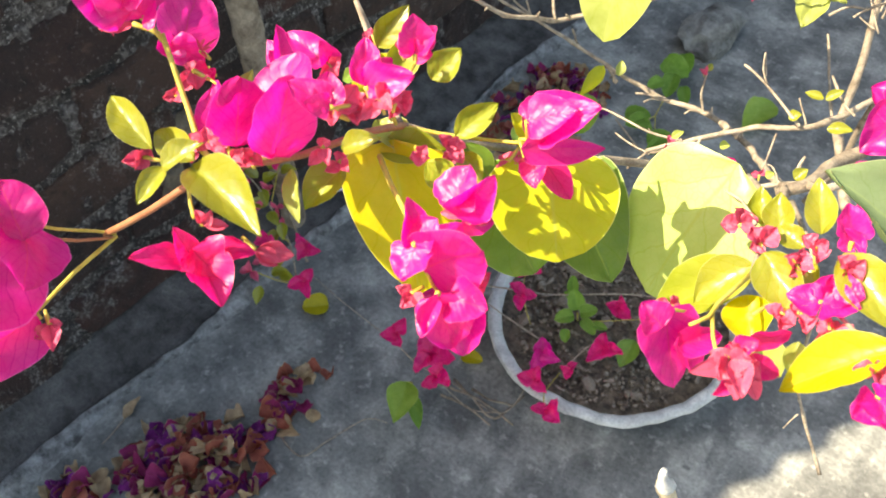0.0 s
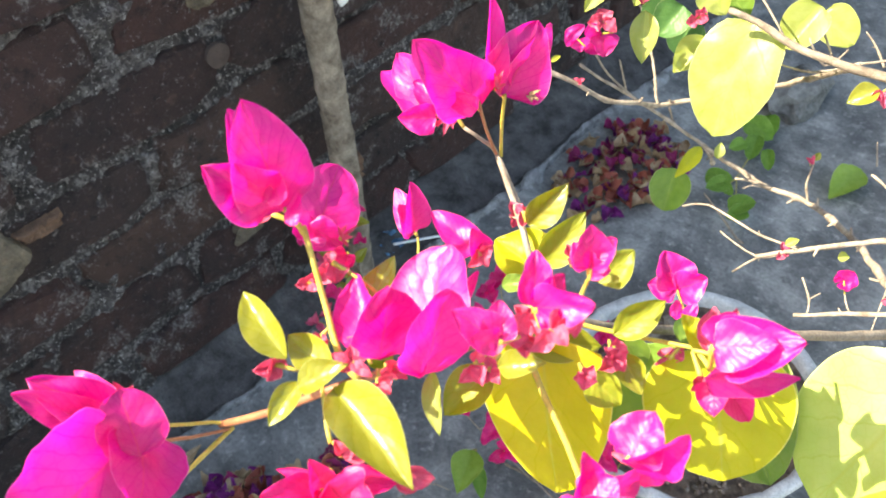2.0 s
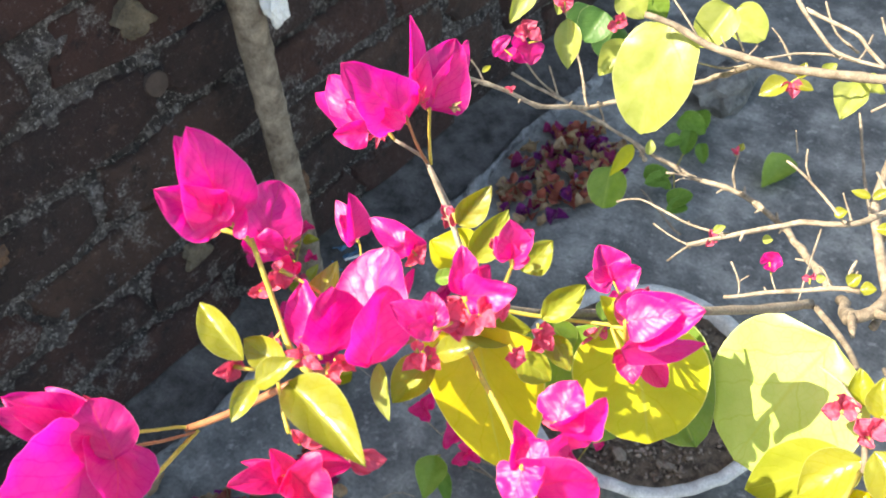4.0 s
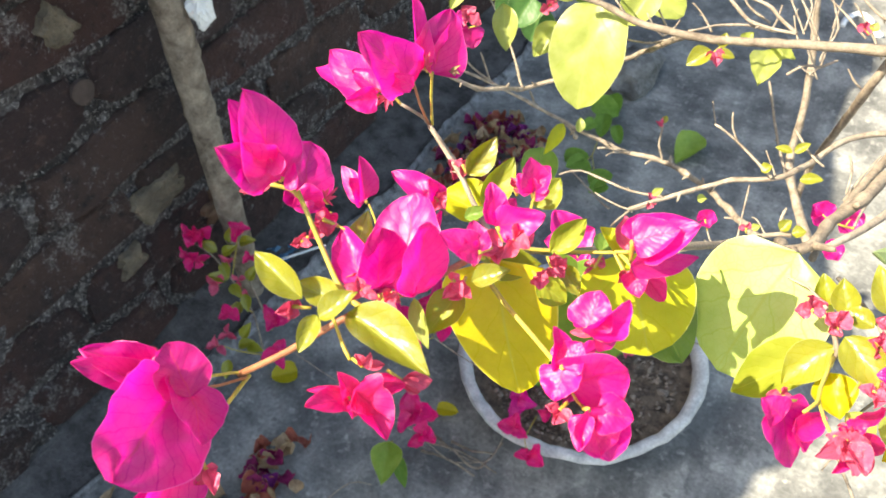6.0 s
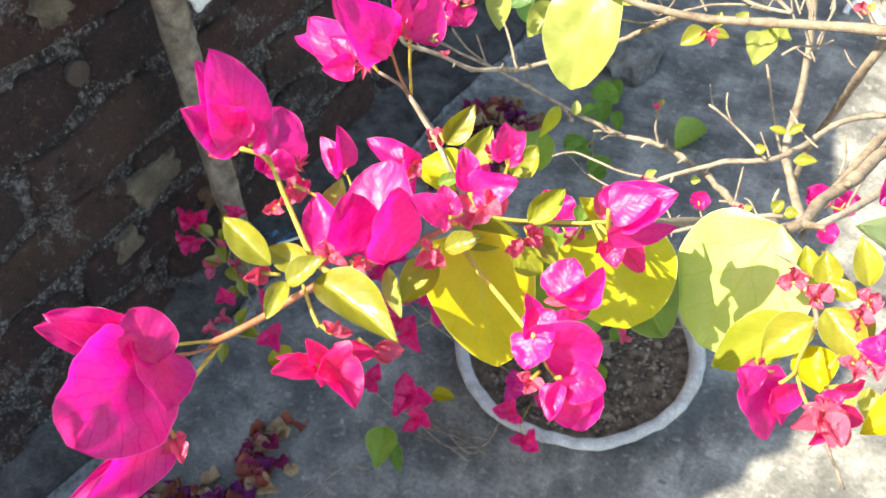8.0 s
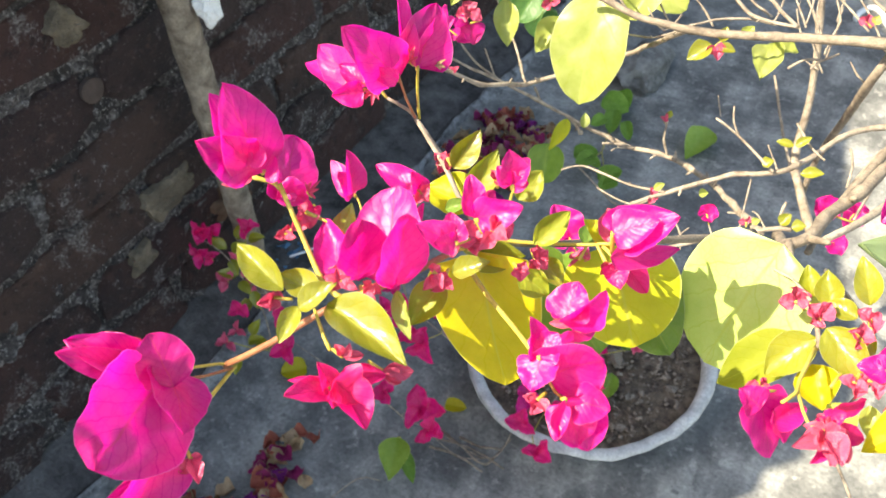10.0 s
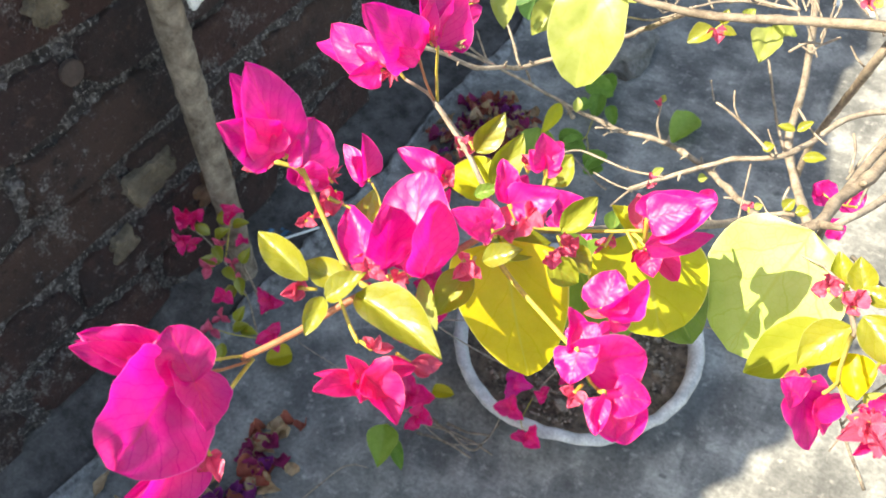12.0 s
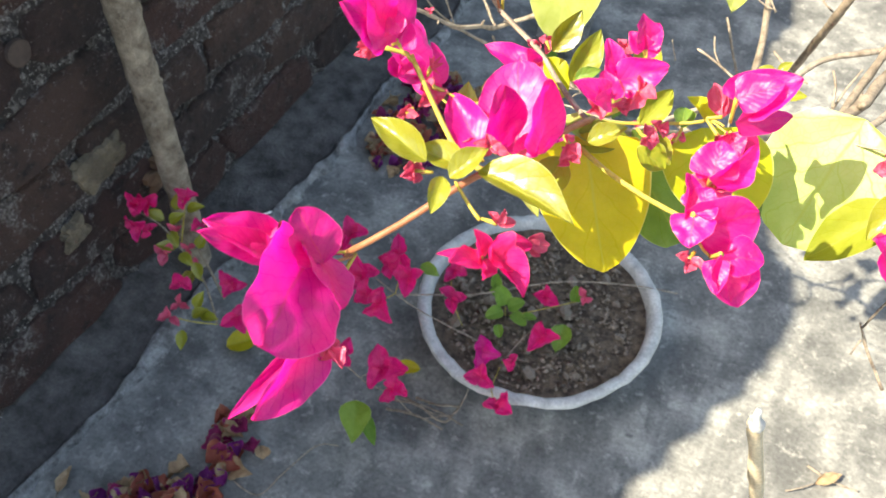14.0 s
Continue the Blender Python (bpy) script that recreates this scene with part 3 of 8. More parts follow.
for ra, rb in zip(rows, rows[1:]):
    for k in range(48):
        f = (ra[k], ra[(k + 1) % 48], rb[(k + 1) % 48], rb[k])
        if ra is rows[0]:
            bm.faces.new((rows[0][0], rb[k], rb[(k + 1) % 48])) if k else None
        else:
            bm.faces.new(f)
bmesh.ops.recalc_face_normals(bm, faces=bm.faces)
soil = part("soil", bm, M_SOIL, pot)

# stones in the soil: small ones joined, larger ones each on its own
rng = random.Random(8)


def stone_mesh(seed):
    r = random.Random(seed)
    bm = bmesh.new()
    bmesh.ops.create_icosphere(bm, subdivisions=1, radius=1.0)
    s = Vector((r.uniform(0.8, 1.3), r.uniform(0.7, 1.1), r.uniform(0.5, 0.8)))
    for q in bm.verts:
        q.co = Vector((q.co.x * s.x, q.co.y * s.y, q.co.z * s.z)) * r.uniform(0.78, 1.15)
    me = bpy.data.meshes.new("stone")
    bm.to_mesh(me)
    bm.free()
    me.materials.append(M_STONE)
    return me


STONES = [stone_mesh(k) for k in range(8)]
bm = bmesh.new()
for _ in range(1500):
    a, d = rng.uniform(0, 2 * math.pi), 0.145 * math.sqrt(rng.random())
    size = rng.choice((0.0012, 0.0016, 0.002, 0.0025, 0.003, 0.004))
    m = Matrix.Translation((POT.x + d * math.cos(a), POT.y + d * math.sin(a), 0.0615)) @ pose(0, 0, 0, rng.uniform(0, 360), rng.uniform(0, 360), 0) @ Matrix.Scale(size, 4)
    base = len(bm.verts)
    bm.from_mesh(STONES[rng.randrange(8)])
    bm.verts.ensure_lookup_table()
    for q in bm.verts[base:]:
        q.co = m @ q.co
tagged(part("gravel", bm, M_STONE, pot, smooth=False), kind="stuff")
for _ in range(34):
    a, d = rng.uniform(0, 2 * math.pi), 0.13 * math.sqrt(rng.random())
    link("stone", STONES[rng.randrange(8)], None, pot, Matrix.Translation((POT.x + d * math.cos(a), POT.y + d * math.sin(a), 0.063)) @ pose(0, 0, 0, rng.uniform(0, 60), rng.uniform(0, 60), rng.uniform(0, 360)) @ Matrix.Scale(rng.choice((0.005, 0.007, 0.009, 0.010, 0.013)), 4))

# ---- things on and by the pole ----
M_PLASTIC, nt, b = mat("crumpled_white_plastic")
nt.links.new(ramp(nt, noise_tex(nt, 60), [(0.3, (0.74, 0.75, 0.77)), (0.7, (0.9, 0.9, 0.9))]), b.inputs["Base Color"])
b.inputs["Roughness"].default_value = 0.25
M_TIN = rough_mat("dull_tin", (0.35, 0.36, 0.37), (0.62, 0.63, 0.64), 40, 0.4, 0.3, 0.0006)
M_BLUE = rough_mat("faded_blue_plastic", (0.03, 0.10, 0.20), (0.08, 0.22, 0.36), 40, 0.5, 0.4, 0.001)
M_DISC = rough_mat("brown_disc", (0.058, 0.040, 0.036), (0.10, 0.072, 0.062), 90, 0.95, 0.8, 0.001)
# crumpled white blob close to the upper end of the pole
bm = bmesh.new()
bmesh.ops.create_icosphere(bm, subdivisions=5, radius=1.0)
for q in bm.verts:
    k = 1 + 0.45 * noise.noise(q.co * 1.7) + 0.30 * noise.noise(q.co * 4.5) + 0.12 * noise.noise(q.co * 11)
    q.co = Vector((q.co.x * 0.013, q.co.y * 0.014, q.co.z * 0.025)) * k + Vector((-0.742, 0.647, 0.540))
tagged(part("crumpled_scrap", bm, M_PLASTIC, None, smooth=False), "crumpled white scrap beside the pole", "plastic scrap")
bm = bmesh.new()
prev = None
for r, z in ((0.030, 0.6285), (0.046, 0.634), (0.056, 0.650), (0.060, 0.662), (0.064, 0.664), (0.062, 0.667), (0.057, 0.664), (0.052, 0.650), (0.040, 0.638), (0.0, 0.634)):
    ring = [bm.verts.new((-0.772 + r * math.cos(2 * math.pi * k / 40), 0.582 + r * math.sin(2 * math.pi * k / 40), z)) for k in range(40)]
    if prev:
        for k in range(40):
            bm.faces.new((prev[k], prev[(k + 1) % 40], ring[(k + 1) % 40], ring[k]))
    else:
        bm.faces.new(ring[::-1])
    prev = ring
bmesh.ops.remove_doubles(bm, verts=bm.verts, dist=1e-5)
tagged(part("bowl", bm, M_TIN, None), "shallow dull metal bowl set on top of the pole", "bowl")
bm = bmesh.new()
rows = [[bm.verts.new((-0.79 + 0.05 * (i / 8 - 0.5), 0.70 + 0.06 * (j / 8 - 0.5), 0.016 + 0.014 * noise.noise(Vector((i * 0.5, j * 0.5, 3))) + 0.006 * noise.noise(Vector((i * 1.3, j * 1.3, 8))))) for j in range(9)] for i in range(9)]
for ra, rb in zip(rows, rows[1:]):
    for j in range(8):
        bm.faces.new((ra[j], rb[j], rb[j + 1], ra[j + 1]))
tagged(part("crumpled_scrap", bm, M_BLUE, None, smooth=False), "crumpled blue plastic scrap on the floor by the pole", "plastic scrap")
bm = bmesh.new()
tube(bm, [(-0.765, 0.685, 0.034), (-0.745, 0.72, 0.030), (-0.725, 0.757, 0.024)], 0.0022, 0.0022, sides=8, rough=0.0)
tagged(part("straw", bm, M_PLASTIC, None), "white plastic straw lying on the blue scrap", "straw")
# thin round brown disc lying on the brick face
bm = bmesh.new()
prev = None
for r, d in ((0.0, 0.0094), (0.008, 0.0095), (0.0145, 0.0094), (0.0165, 0.0088), (0.017, 0.002)):
    ring = [bm.verts.new((WALL_X + d, 0.511 + r * (1 + 0.05 * math.sin(3 * a)) * math.cos(a), 0.469 + r * math.sin(a))) for a in [2 * math.pi * k / 28 for k in range(28)]]
    if prev:
        for k in range(28):
            bm.faces.new((prev[k], prev[(k + 1) % 28], ring[(k + 1) % 28], ring[k]))
    prev = ring
bmesh.ops.remove_doubles(bm, verts=bm.verts, dist=1e-5)
bmesh.ops.recalc_face_normals(bm, faces=bm.faces)
tagged(part("round_patch", bm, M_DISC, None, smooth=False), "flat round brown patch on the brick wall", "lichen")
bm = bmesh.new()
bmesh.ops.create_icosphere(bm, subdivisions=3, radius=1.0)
for q in bm.verts:
    q.co = Vector((q.co.x * 0.055, q.co.y * 0.075, max(-0.6, q.co.z) * 0.04)) * (1 + 0.35 * noise.noise(q.co * 1.6) + 0.1 * noise.noise(q.co * 6)) + Vector((-0.46, 1.47, 0.02))
tagged(part("concrete_lump", bm, M_LUMP, None, smooth=False), "broken pale concrete lump lying on the floor", "concrete lump")

# ---- shrub ----
shrub = thing("bougainvillea", (0.42, 0.95, 0.0), "bougainvillea shrub with magenta bracts, yellow-green leaves and bare twigs", "shrub")

# ---- plants ----
# near leaves
leaf(shrub, (-0.1054, 0.1292, 0.9042), (-0.1037, 0.1176, 0.9005), (0.32, -0.23, 0.92), 0.0063)
leaf(shrub, (-0.1117, 0.1512, 0.8942), (-0.1167, 0.1714, 0.9043), (0.33, -0.33, 0.88), 0.0097)
leaf(shrub, (-0.0832, 0.1705, 0.8855), (-0.0872, 0.1554, 0.8766), (0.21, -0.33, 0.92), 0.0117, M_OLIVE)
leaf(shrub, (-0.0857, 0.1871, 0.8767), (-0.0693, 0.1998, 0.8769), (0.25, -0.34, 0.91), 0.0121, M_OLIVE)
leaf(shrub, (-0.0827, 0.1903, 0.8808), (-0.0640, 0.1761, 0.8325), (-0.09, -0.46, 0.88), 0.0405, M_LEAF, shape="ovate", fold=0.08, wave=0.03)
leaf(shrub, (-0.0637, 0.1997, 0.8790), (-0.0538, 0.1960, 0.8729), (0.11, -0.42, 0.90), 0.0079)
leaf(shrub, (-0.0677, 0.2013, 0.8817), (-0.0613, 0.2154, 0.8886), (0.45, -0.25, 0.85), 0.0092, M_OLIVE)
leaf(shrub, (-0.1022, 0.2076, 0.8958), (-0.0966, 0.2177, 0.9079), (0.56, -0.26, 0.79), 0.0092, M_YOUNG)
leaf(shrub, (-0.0932, 0.2021, 0.8902), (-0.0887, 0.2153, 0.9043), (0.53, -0.25, 0.81), 0.0103, M_OLIVE)
leaf(shrub, (-0.0946, 0.2057, 0.8813), (-0.1131, 0.2053, 0.8849), (0.55, -0.21, 0.81), 0.0179, M_CHART)
leaf(shrub, (-0.0519, 0.2390, 0.8493), (-0.0210, 0.2261, 0.8202), (0.01, -0.42, 0.91), 0.0332, M_GREEN, shape="ovate")
leaf(shrub, (-0.0735, 0.2205, 0.8525), (-0.0442, 0.2136, 0.8202), (0.08, -0.39, 0.92), 0.0326, M_GREEN, shape="round")
leaf(shrub, (0.0225, 0.2248, 0.8605), (-0.0019, 0.2157, 0.8300), (-0.12, -0.41, 0.90), 0.0190, M_OLIVE)
leaf(shrub, (0.0225, 0.2196, 0.8692), (0.0124, 0.2076, 0.8556), (-0.28, -0.61, 0.74), 0.0136, M_YOUNG)
leaf(shrub, (0.0237, 0.2182, 0.8763), (0.0413, 0.2073, 0.8715), (-0.14, -0.57, 0.81), 0.0127, M_YOUNG)
leaf(shrub, (0.0228, 0.2354, 0.8677), (0.0176, 0.2434, 0.8755), (-0.07, -0.72, 0.69), 0.0093, M_YOUNG)
leaf(shrub, (0.0244, 0.2147, 0.8623), (0.0322, 0.2046, 0.8548), (-0.17, -0.41, 0.89), 0.0141, M_LEAF)
leaf(shrub, (-0.0713, 0.2105, 0.8705), (-0.0635, 0.2127, 0.8563), (0.12, -0.42, 0.90), 0.0103, M_GREEN)
leaf(shrub, (-0.0556, 0.2176, 0.8720), (-0.0576, 0.2265, 0.8740), (0.09, -0.46, 0.88), 0.0079, M_GREEN)
# near flowers
flower(shrub, (-0.1332, 0.1492, 0.9252), (-0.1271, 0.1524, 0.9228), [((-0.1394, 0.1422, 0.9251), (0.85, -0.16, 0.50), 0.0046)], M_CORAL)
flower(shrub, (-0.1013, 0.1867, 0.9023), (-0.1011, 0.1837, 0.8995), [((-0.0996, 0.1899, 0.9043), (0.77, -0.28, 0.57), 0.0046), ((-0.1015, 0.1818, 0.9009), (0.77, -0.26, 0.57), 0.0043), ((-0.0980, 0.1862, 0.9000), (0.77, -0.27, 0.58), 0.0047)], M_CORAL)
flower(shrub, (-0.1213, 0.1550, 0.9116), (-0.1166, 0.1565, 0.9095), [((-0.1182, 0.1526, 0.9077), (0.81, -0.18, 0.55), 0.0076), ((-0.1232, 0.1493, 0.9072), (0.82, -0.18, 0.55), 0.0063), ((-0.1241, 0.1556, 0.9126), (0.82, -0.19, 0.54), 0.0048)], M_CORAL)
flower(shrub, (-0.0686, 0.1879, 0.9195), (-0.0675, 0.1865, 0.9176), [((-0.0720, 0.1921, 0.9284), (0.75, -0.24, 0.61), 0.0095), ((-0.0674, 0.1958, 0.9242), (-0.11, -0.61, 0.79), 0.0076), ((-0.0745, 0.1891, 0.9234), (-0.08, -0.63, 0.77), 0.0056), ((-0.0644, 0.1902, 0.9200), (0.81, -0.23, 0.54), 0.0049)])
flower(shrub, (-0.0715, 0.1719, 0.9184), (-0.0686, 0.1706, 0.9147), [((-0.0754, 0.1815, 0.9221), (-0.08, -0.57, 0.81), 0.0068), ((-0.0783, 0.1804, 0.9254), (0.66, -0.31, 0.68), 0.0083), ((-0.0590, 0.1765, 0.9247), (0.81, -0.10, 0.58), 0.0105), ((-0.0712, 0.1822, 0.9208), (0.81, -0.20, 0.55), 0.0076)])
flower(shrub, (-0.0692, 0.1571, 0.9227), (-0.0681, 0.1626, 0.9200), [((-0.0742, 0.1630, 0.9274), (0.45, -0.26, 0.85), 0.0073), ((-0.0796, 0.1541, 0.9280), (0.15, -0.26, 0.96), 0.0086), ((-0.0727, 0.1524, 0.9259), (0.74, -0.26, 0.62), 0.0059)])
flower(shrub, (-0.0707, 0.1606, 0.9194), (-0.0690, 0.1645, 0.9178), [((-0.0702, 0.1682, 0.9216), (0.74, -0.28, 0.62), 0.0075), ((-0.0663, 0.1643, 0.9193), (0.73, -0.28, 0.62), 0.0046)], M_CORAL)
flower(shrub, (-0.0643, 0.1686, 0.9195), (-0.0637, 0.1697, 0.9146), [((-0.0653, 0.1624, 0.9172), (0.72, -0.29, 0.63), 0.0061), ((-0.0591, 0.1677, 0.9195), (0.72, -0.30, 0.63), 0.0064), ((-0.0663, 0.1742, 0.9198), (0.72, -0.30, 0.62), 0.0071), ((-0.0627, 0.1761, 0.9172), (0.72, -0.31, 0.62), 0.0052)], M_CORAL)
flower(shrub, (-0.0638, 0.1952, 0.8820), (-0.0680, 0.1999, 0.8807), [((-0.0643, 0.1899, 0.8804), (0.69, -0.29, 0.66), 0.0061), ((-0.0588, 0.1937, 0.8818), (0.69, -0.30, 0.66), 0.0066), ((-0.0660, 0.2005, 0.8833), (0.70, -0.30, 0.65), 0.0064)], M_CORAL)
flower(shrub, (-0.0814, 0.1667, 0.8898), (-0.0828, 0.1727, 0.8896), [((-0.0827, 0.1621, 0.8896), (0.73, -0.22, 0.64), 0.0050), ((-0.0766, 0.1658, 0.8898), (0.73, -0.23, 0.65), 0.0053), ((-0.0843, 0.1698, 0.8908), (0.73, -0.23, 0.64), 0.0051)], M_CORAL)
flower(shrub, (-0.0565, 0.2134, 0.8684), (-0.0556, 0.2176, 0.8720), [((-0.0584, 0.2091, 0.8652), (0.67, -0.32, 0.67), 0.0066), ((-0.0552, 0.2185, 0.8699), (0.67, -0.33, 0.67), 0.0056), ((-0.0602, 0.2148, 0.8680), (0.67, -0.32, 0.66), 0.0060)], M_CORAL)
flower(shrub, (-0.0949, 0.1483, 0.8988), (-0.0940, 0.1479, 0.8955), [((-0.0958, 0.1437, 0.8988), (0.76, -0.17, 0.62), 0.0048), ((-0.0904, 0.1486, 0.8981), (0.76, -0.18, 0.62), 0.0051), ((-0.0954, 0.1467, 0.9033), (0.77, -0.18, 0.62), 0.0041)], M_CORAL)
flower(shrub, (-0.1041, 0.1477, 0.9008), (-0.1004, 0.1460, 0.8976), [((-0.1070, 0.1451, 0.9034), (0.78, -0.17, 0.60), 0.0050), ((-0.1049, 0.1520, 0.9016), (0.78, -0.18, 0.60), 0.0056), ((-0.1035, 0.1438, 0.9005), (0.78, -0.17, 0.60), 0.0044)], M_CORAL)
flower(shrub, (-0.1142, 0.1289, 0.9028), (-0.1097, 0.1319, 0.9018), [((-0.1157, 0.1235, 0.9046), (0.80, -0.11, 0.59), 0.0058), ((-0.1140, 0.1317, 0.9044), (0.80, -0.12, 0.59), 0.0053), ((-0.1119, 0.1246, 0.9028), (0.80, -0.11, 0.59), 0.0056)], M_CORAL)
flower(shrub, (-0.0871, 0.1247, 0.8982), (-0.0920, 0.1261, 0.8964), [((-0.0859, 0.1276, 0.9017), (0.75, -0.13, 0.65), 0.0040), ((-0.0900, 0.1253, 0.9012), (0.75, -0.12, 0.65), 0.0037), ((-0.0829, 0.1292, 0.8962), (0.74, -0.13, 0.66), 0.0040)], M_CORAL)
flower(shrub, (-0.0819, 0.1335, 0.8835), (-0.0866, 0.1336, 0.8856), [((-0.0759, 0.1411, 0.8782), (0.72, -0.14, 0.68), 0.0073), ((-0.0770, 0.1360, 0.8781), (0.72, -0.13, 0.68), 0.0068)], M_CORAL)
flower(shrub, (-0.0433, 0.2077, 0.8888), (-0.0480, 0.2065, 0.8875), [((-0.0494, 0.2173, 0.8941), (-0.23, -0.59, 0.77), 0.0085), ((-0.0451, 0.2208, 0.8937), (0.66, -0.37, 0.65), 0.0079)], M_CORAL)
flower(shrub, (-0.0426, 0.2025, 0.8852), (-0.0478, 0.2063, 0.8873), [((-0.0426, 0.1986, 0.8831), (0.65, -0.34, 0.68), 0.0051), ((-0.0401, 0.1998, 0.8850), (0.65, -0.34, 0.68), 0.0049)], M_CORAL)
flower(shrub, (-0.0382, 0.1696, 0.8936), (-0.0356, 0.1675, 0.8915), [((-0.0317, 0.1693, 0.8946), (0.63, -0.29, 0.72), 0.0061), ((-0.0362, 0.1741, 0.8942), (0.64, -0.29, 0.71), 0.0063), ((-0.0455, 0.1693, 0.8951), (0.65, -0.28, 0.71), 0.0051), ((-0.0450, 0.1667, 0.8930), (0.65, -0.27, 0.71), 0.0042)], M_CORAL)
flower(shrub, (-0.0272, 0.1569, 0.8873), (-0.0311, 0.1605, 0.8855), [((-0.0239, 0.1608, 0.8896), (0.60, -0.25, 0.75), 0.0064), ((-0.0226, 0.1541, 0.8860), (0.60, -0.24, 0.76), 0.0068), ((-0.0291, 0.1524, 0.8834), (0.61, -0.23, 0.76), 0.0055)], M_CORAL)
flower(shrub, (-0.0373, 0.1455, 0.8864), (-0.0364, 0.1493, 0.8863), [((-0.0409, 0.1439, 0.8886), (0.64, -0.20, 0.75), 0.0045), ((-0.0367, 0.1409, 0.8859), (0.63, -0.20, 0.75), 0.0055), ((-0.0321, 0.1433, 0.8865), (0.62, -0.20, 0.76), 0.0051)], M_CORAL)
flower(shrub, (0.0135, 0.1857, 0.8791), (0.0200, 0.1866, 0.8777), [((0.0095, 0.1847, 0.8782), (0.51, -0.33, 0.79), 0.0049), ((0.0146, 0.1887, 0.8790), (0.50, -0.34, 0.80), 0.0061), ((0.0137, 0.1821, 0.8789), (0.50, -0.33, 0.80), 0.0056)], M_CORAL)
flower(shrub, (0.0332, 0.1777, 0.8823), (0.0293, 0.1804, 0.8788), [((0.0401, 0.1709, 0.8808), (0.43, -0.32, 0.85), 0.0084), ((0.0288, 0.1750, 0.8797), (0.45, -0.32, 0.83), 0.0070), ((0.0335, 0.1722, 0.8807), (0.44, -0.32, 0.84), 0.0086), ((0.0378, 0.1793, 0.8843), (0.43, -0.34, 0.84), 0.0075), ((0.0335, 0.1830, 0.8814), (0.44, -0.34, 0.83), 0.0078)], M_CORAL)
flower(shrub, (0.0207, 0.2253, 0.8717), (0.0232, 0.2232, 0.8699), [((0.0162, 0.2274, 0.8735), (0.50, -0.42, 0.75), 0.0086), ((0.0224, 0.2309, 0.8745), (0.50, -0.43, 0.76), 0.0085), ((0.0193, 0.2219, 0.8711), (0.50, -0.41, 0.76), 0.0077)], M_CORAL)
# large blossoms near the camera
blossom(shrub, (-0.0984, 0.1483, 0.8965), [((-0.0940, 0.1536, 0.8955), (-0.1032, 0.1781, 0.9123), (-0.02, -0.57, 0.82), 0.0240, {"shape": "round", "fold": 0.06, "wave": 0.10, "cup": 0.08}), ((-0.1018, 0.1466, 0.9025), (-0.1174, 0.1579, 0.9083), (-0.01, -0.47, 0.88), 0.0113, {"fold": 0.10, "wave": 0.16, "cup": 0.22}), ((-0.0962, 0.1453, 0.9039), (-0.0983, 0.1543, 0.9205), (0.96, -0.18, 0.22), 0.0189, {"shape": "round", "fold": 0.06, "wave": 0.10, "cup": 0.08}), ((-0.0866, 0.1488, 0.9029), (-0.0880, 0.1627, 0.9203), (0.96, -0.18, 0.22), 0.0193, {"shape": "round", "fold": 0.06, "wave": 0.10, "cup": 0.08}), ((-0.0890, 0.1482, 0.9023), (-0.0893, 0.1546, 0.9065), (-0.03, -0.55, 0.84), 0.0072, {"fold": 0.05, "wave": 0.12, "cup": 0.08, "curl": 0.02}), ((-0.0952, 0.1563, 0.8927), (-0.0946, 0.1787, 0.9081), (0.96, -0.18, 0.22), 0.0078)])
blossom(shrub, (-0.1322, 0.1523, 0.9244), [((-0.1301, 0.1507, 0.9275), (-0.1378, 0.1519, 0.9557), (0.95, -0.18, 0.26), 0.0186, {"fold": 0.06, "wave": 0.10, "cup": 0.06}), ((-0.1353, 0.1518, 0.9256), (-0.1438, 0.1513, 0.9503), (0.93, -0.16, 0.32), 0.0129, {"fold": 0.06, "wave": 0.10, "cup": 0.06}), ((-0.1303, 0.1489, 0.9303), (-0.1397, 0.1390, 0.9441), (0.87, -0.38, 0.32), 0.0142, {"fold": 0.10, "wave": 0.16, "cup": 0.22}), ((-0.1299, 0.1479, 0.9334), (-0.1411, 0.1484, 0.9349), (0.08, -0.57, 0.82), 0.0048, {"fold": 0.05, "wave": 0.12, "cup": 0.08, "curl": 0.02}), ((-0.1271, 0.1486, 0.9325), (-0.1360, 0.1532, 0.9365), (0.07, -0.58, 0.81), 0.0055, {"fold": 0.05, "wave": 0.12, "cup": 0.08, "curl": 0.02}), ((-0.1250, 0.1483, 0.9271), (-0.1277, 0.1548, 0.9318), (0.06, -0.57, 0.82), 0.0040, {"fold": 0.05, "wave": 0.12, "cup": 0.08, "curl": 0.02})])
blossom(shrub, (-0.1323, 0.1582, 0.9084), [((-0.1318, 0.1583, 0.9110), (-0.1401, 0.1755, 0.9190), (0.76, 0.07, 0.64), 0.0182, {"shape": "round", "fold": 0.06, "wave": 0.10, "cup": 0.08}), ((-0.1331, 0.1582, 0.9143), (-0.1277, 0.1632, 0.9062), (0.85, -0.41, 0.32), 0.0089, {"fold": 0.10, "wave": 0.16, "cup": 0.22}), ((-0.1365, 0.1567, 0.9149), (-0.1326, 0.1610, 0.9072), (0.91, -0.24, 0.33), 0.0062), ((-0.1257, 0.1574, 0.9138), (-0.1309, 0.1549, 0.9124), (0.04, -0.56, 0.82), 0.0024)])
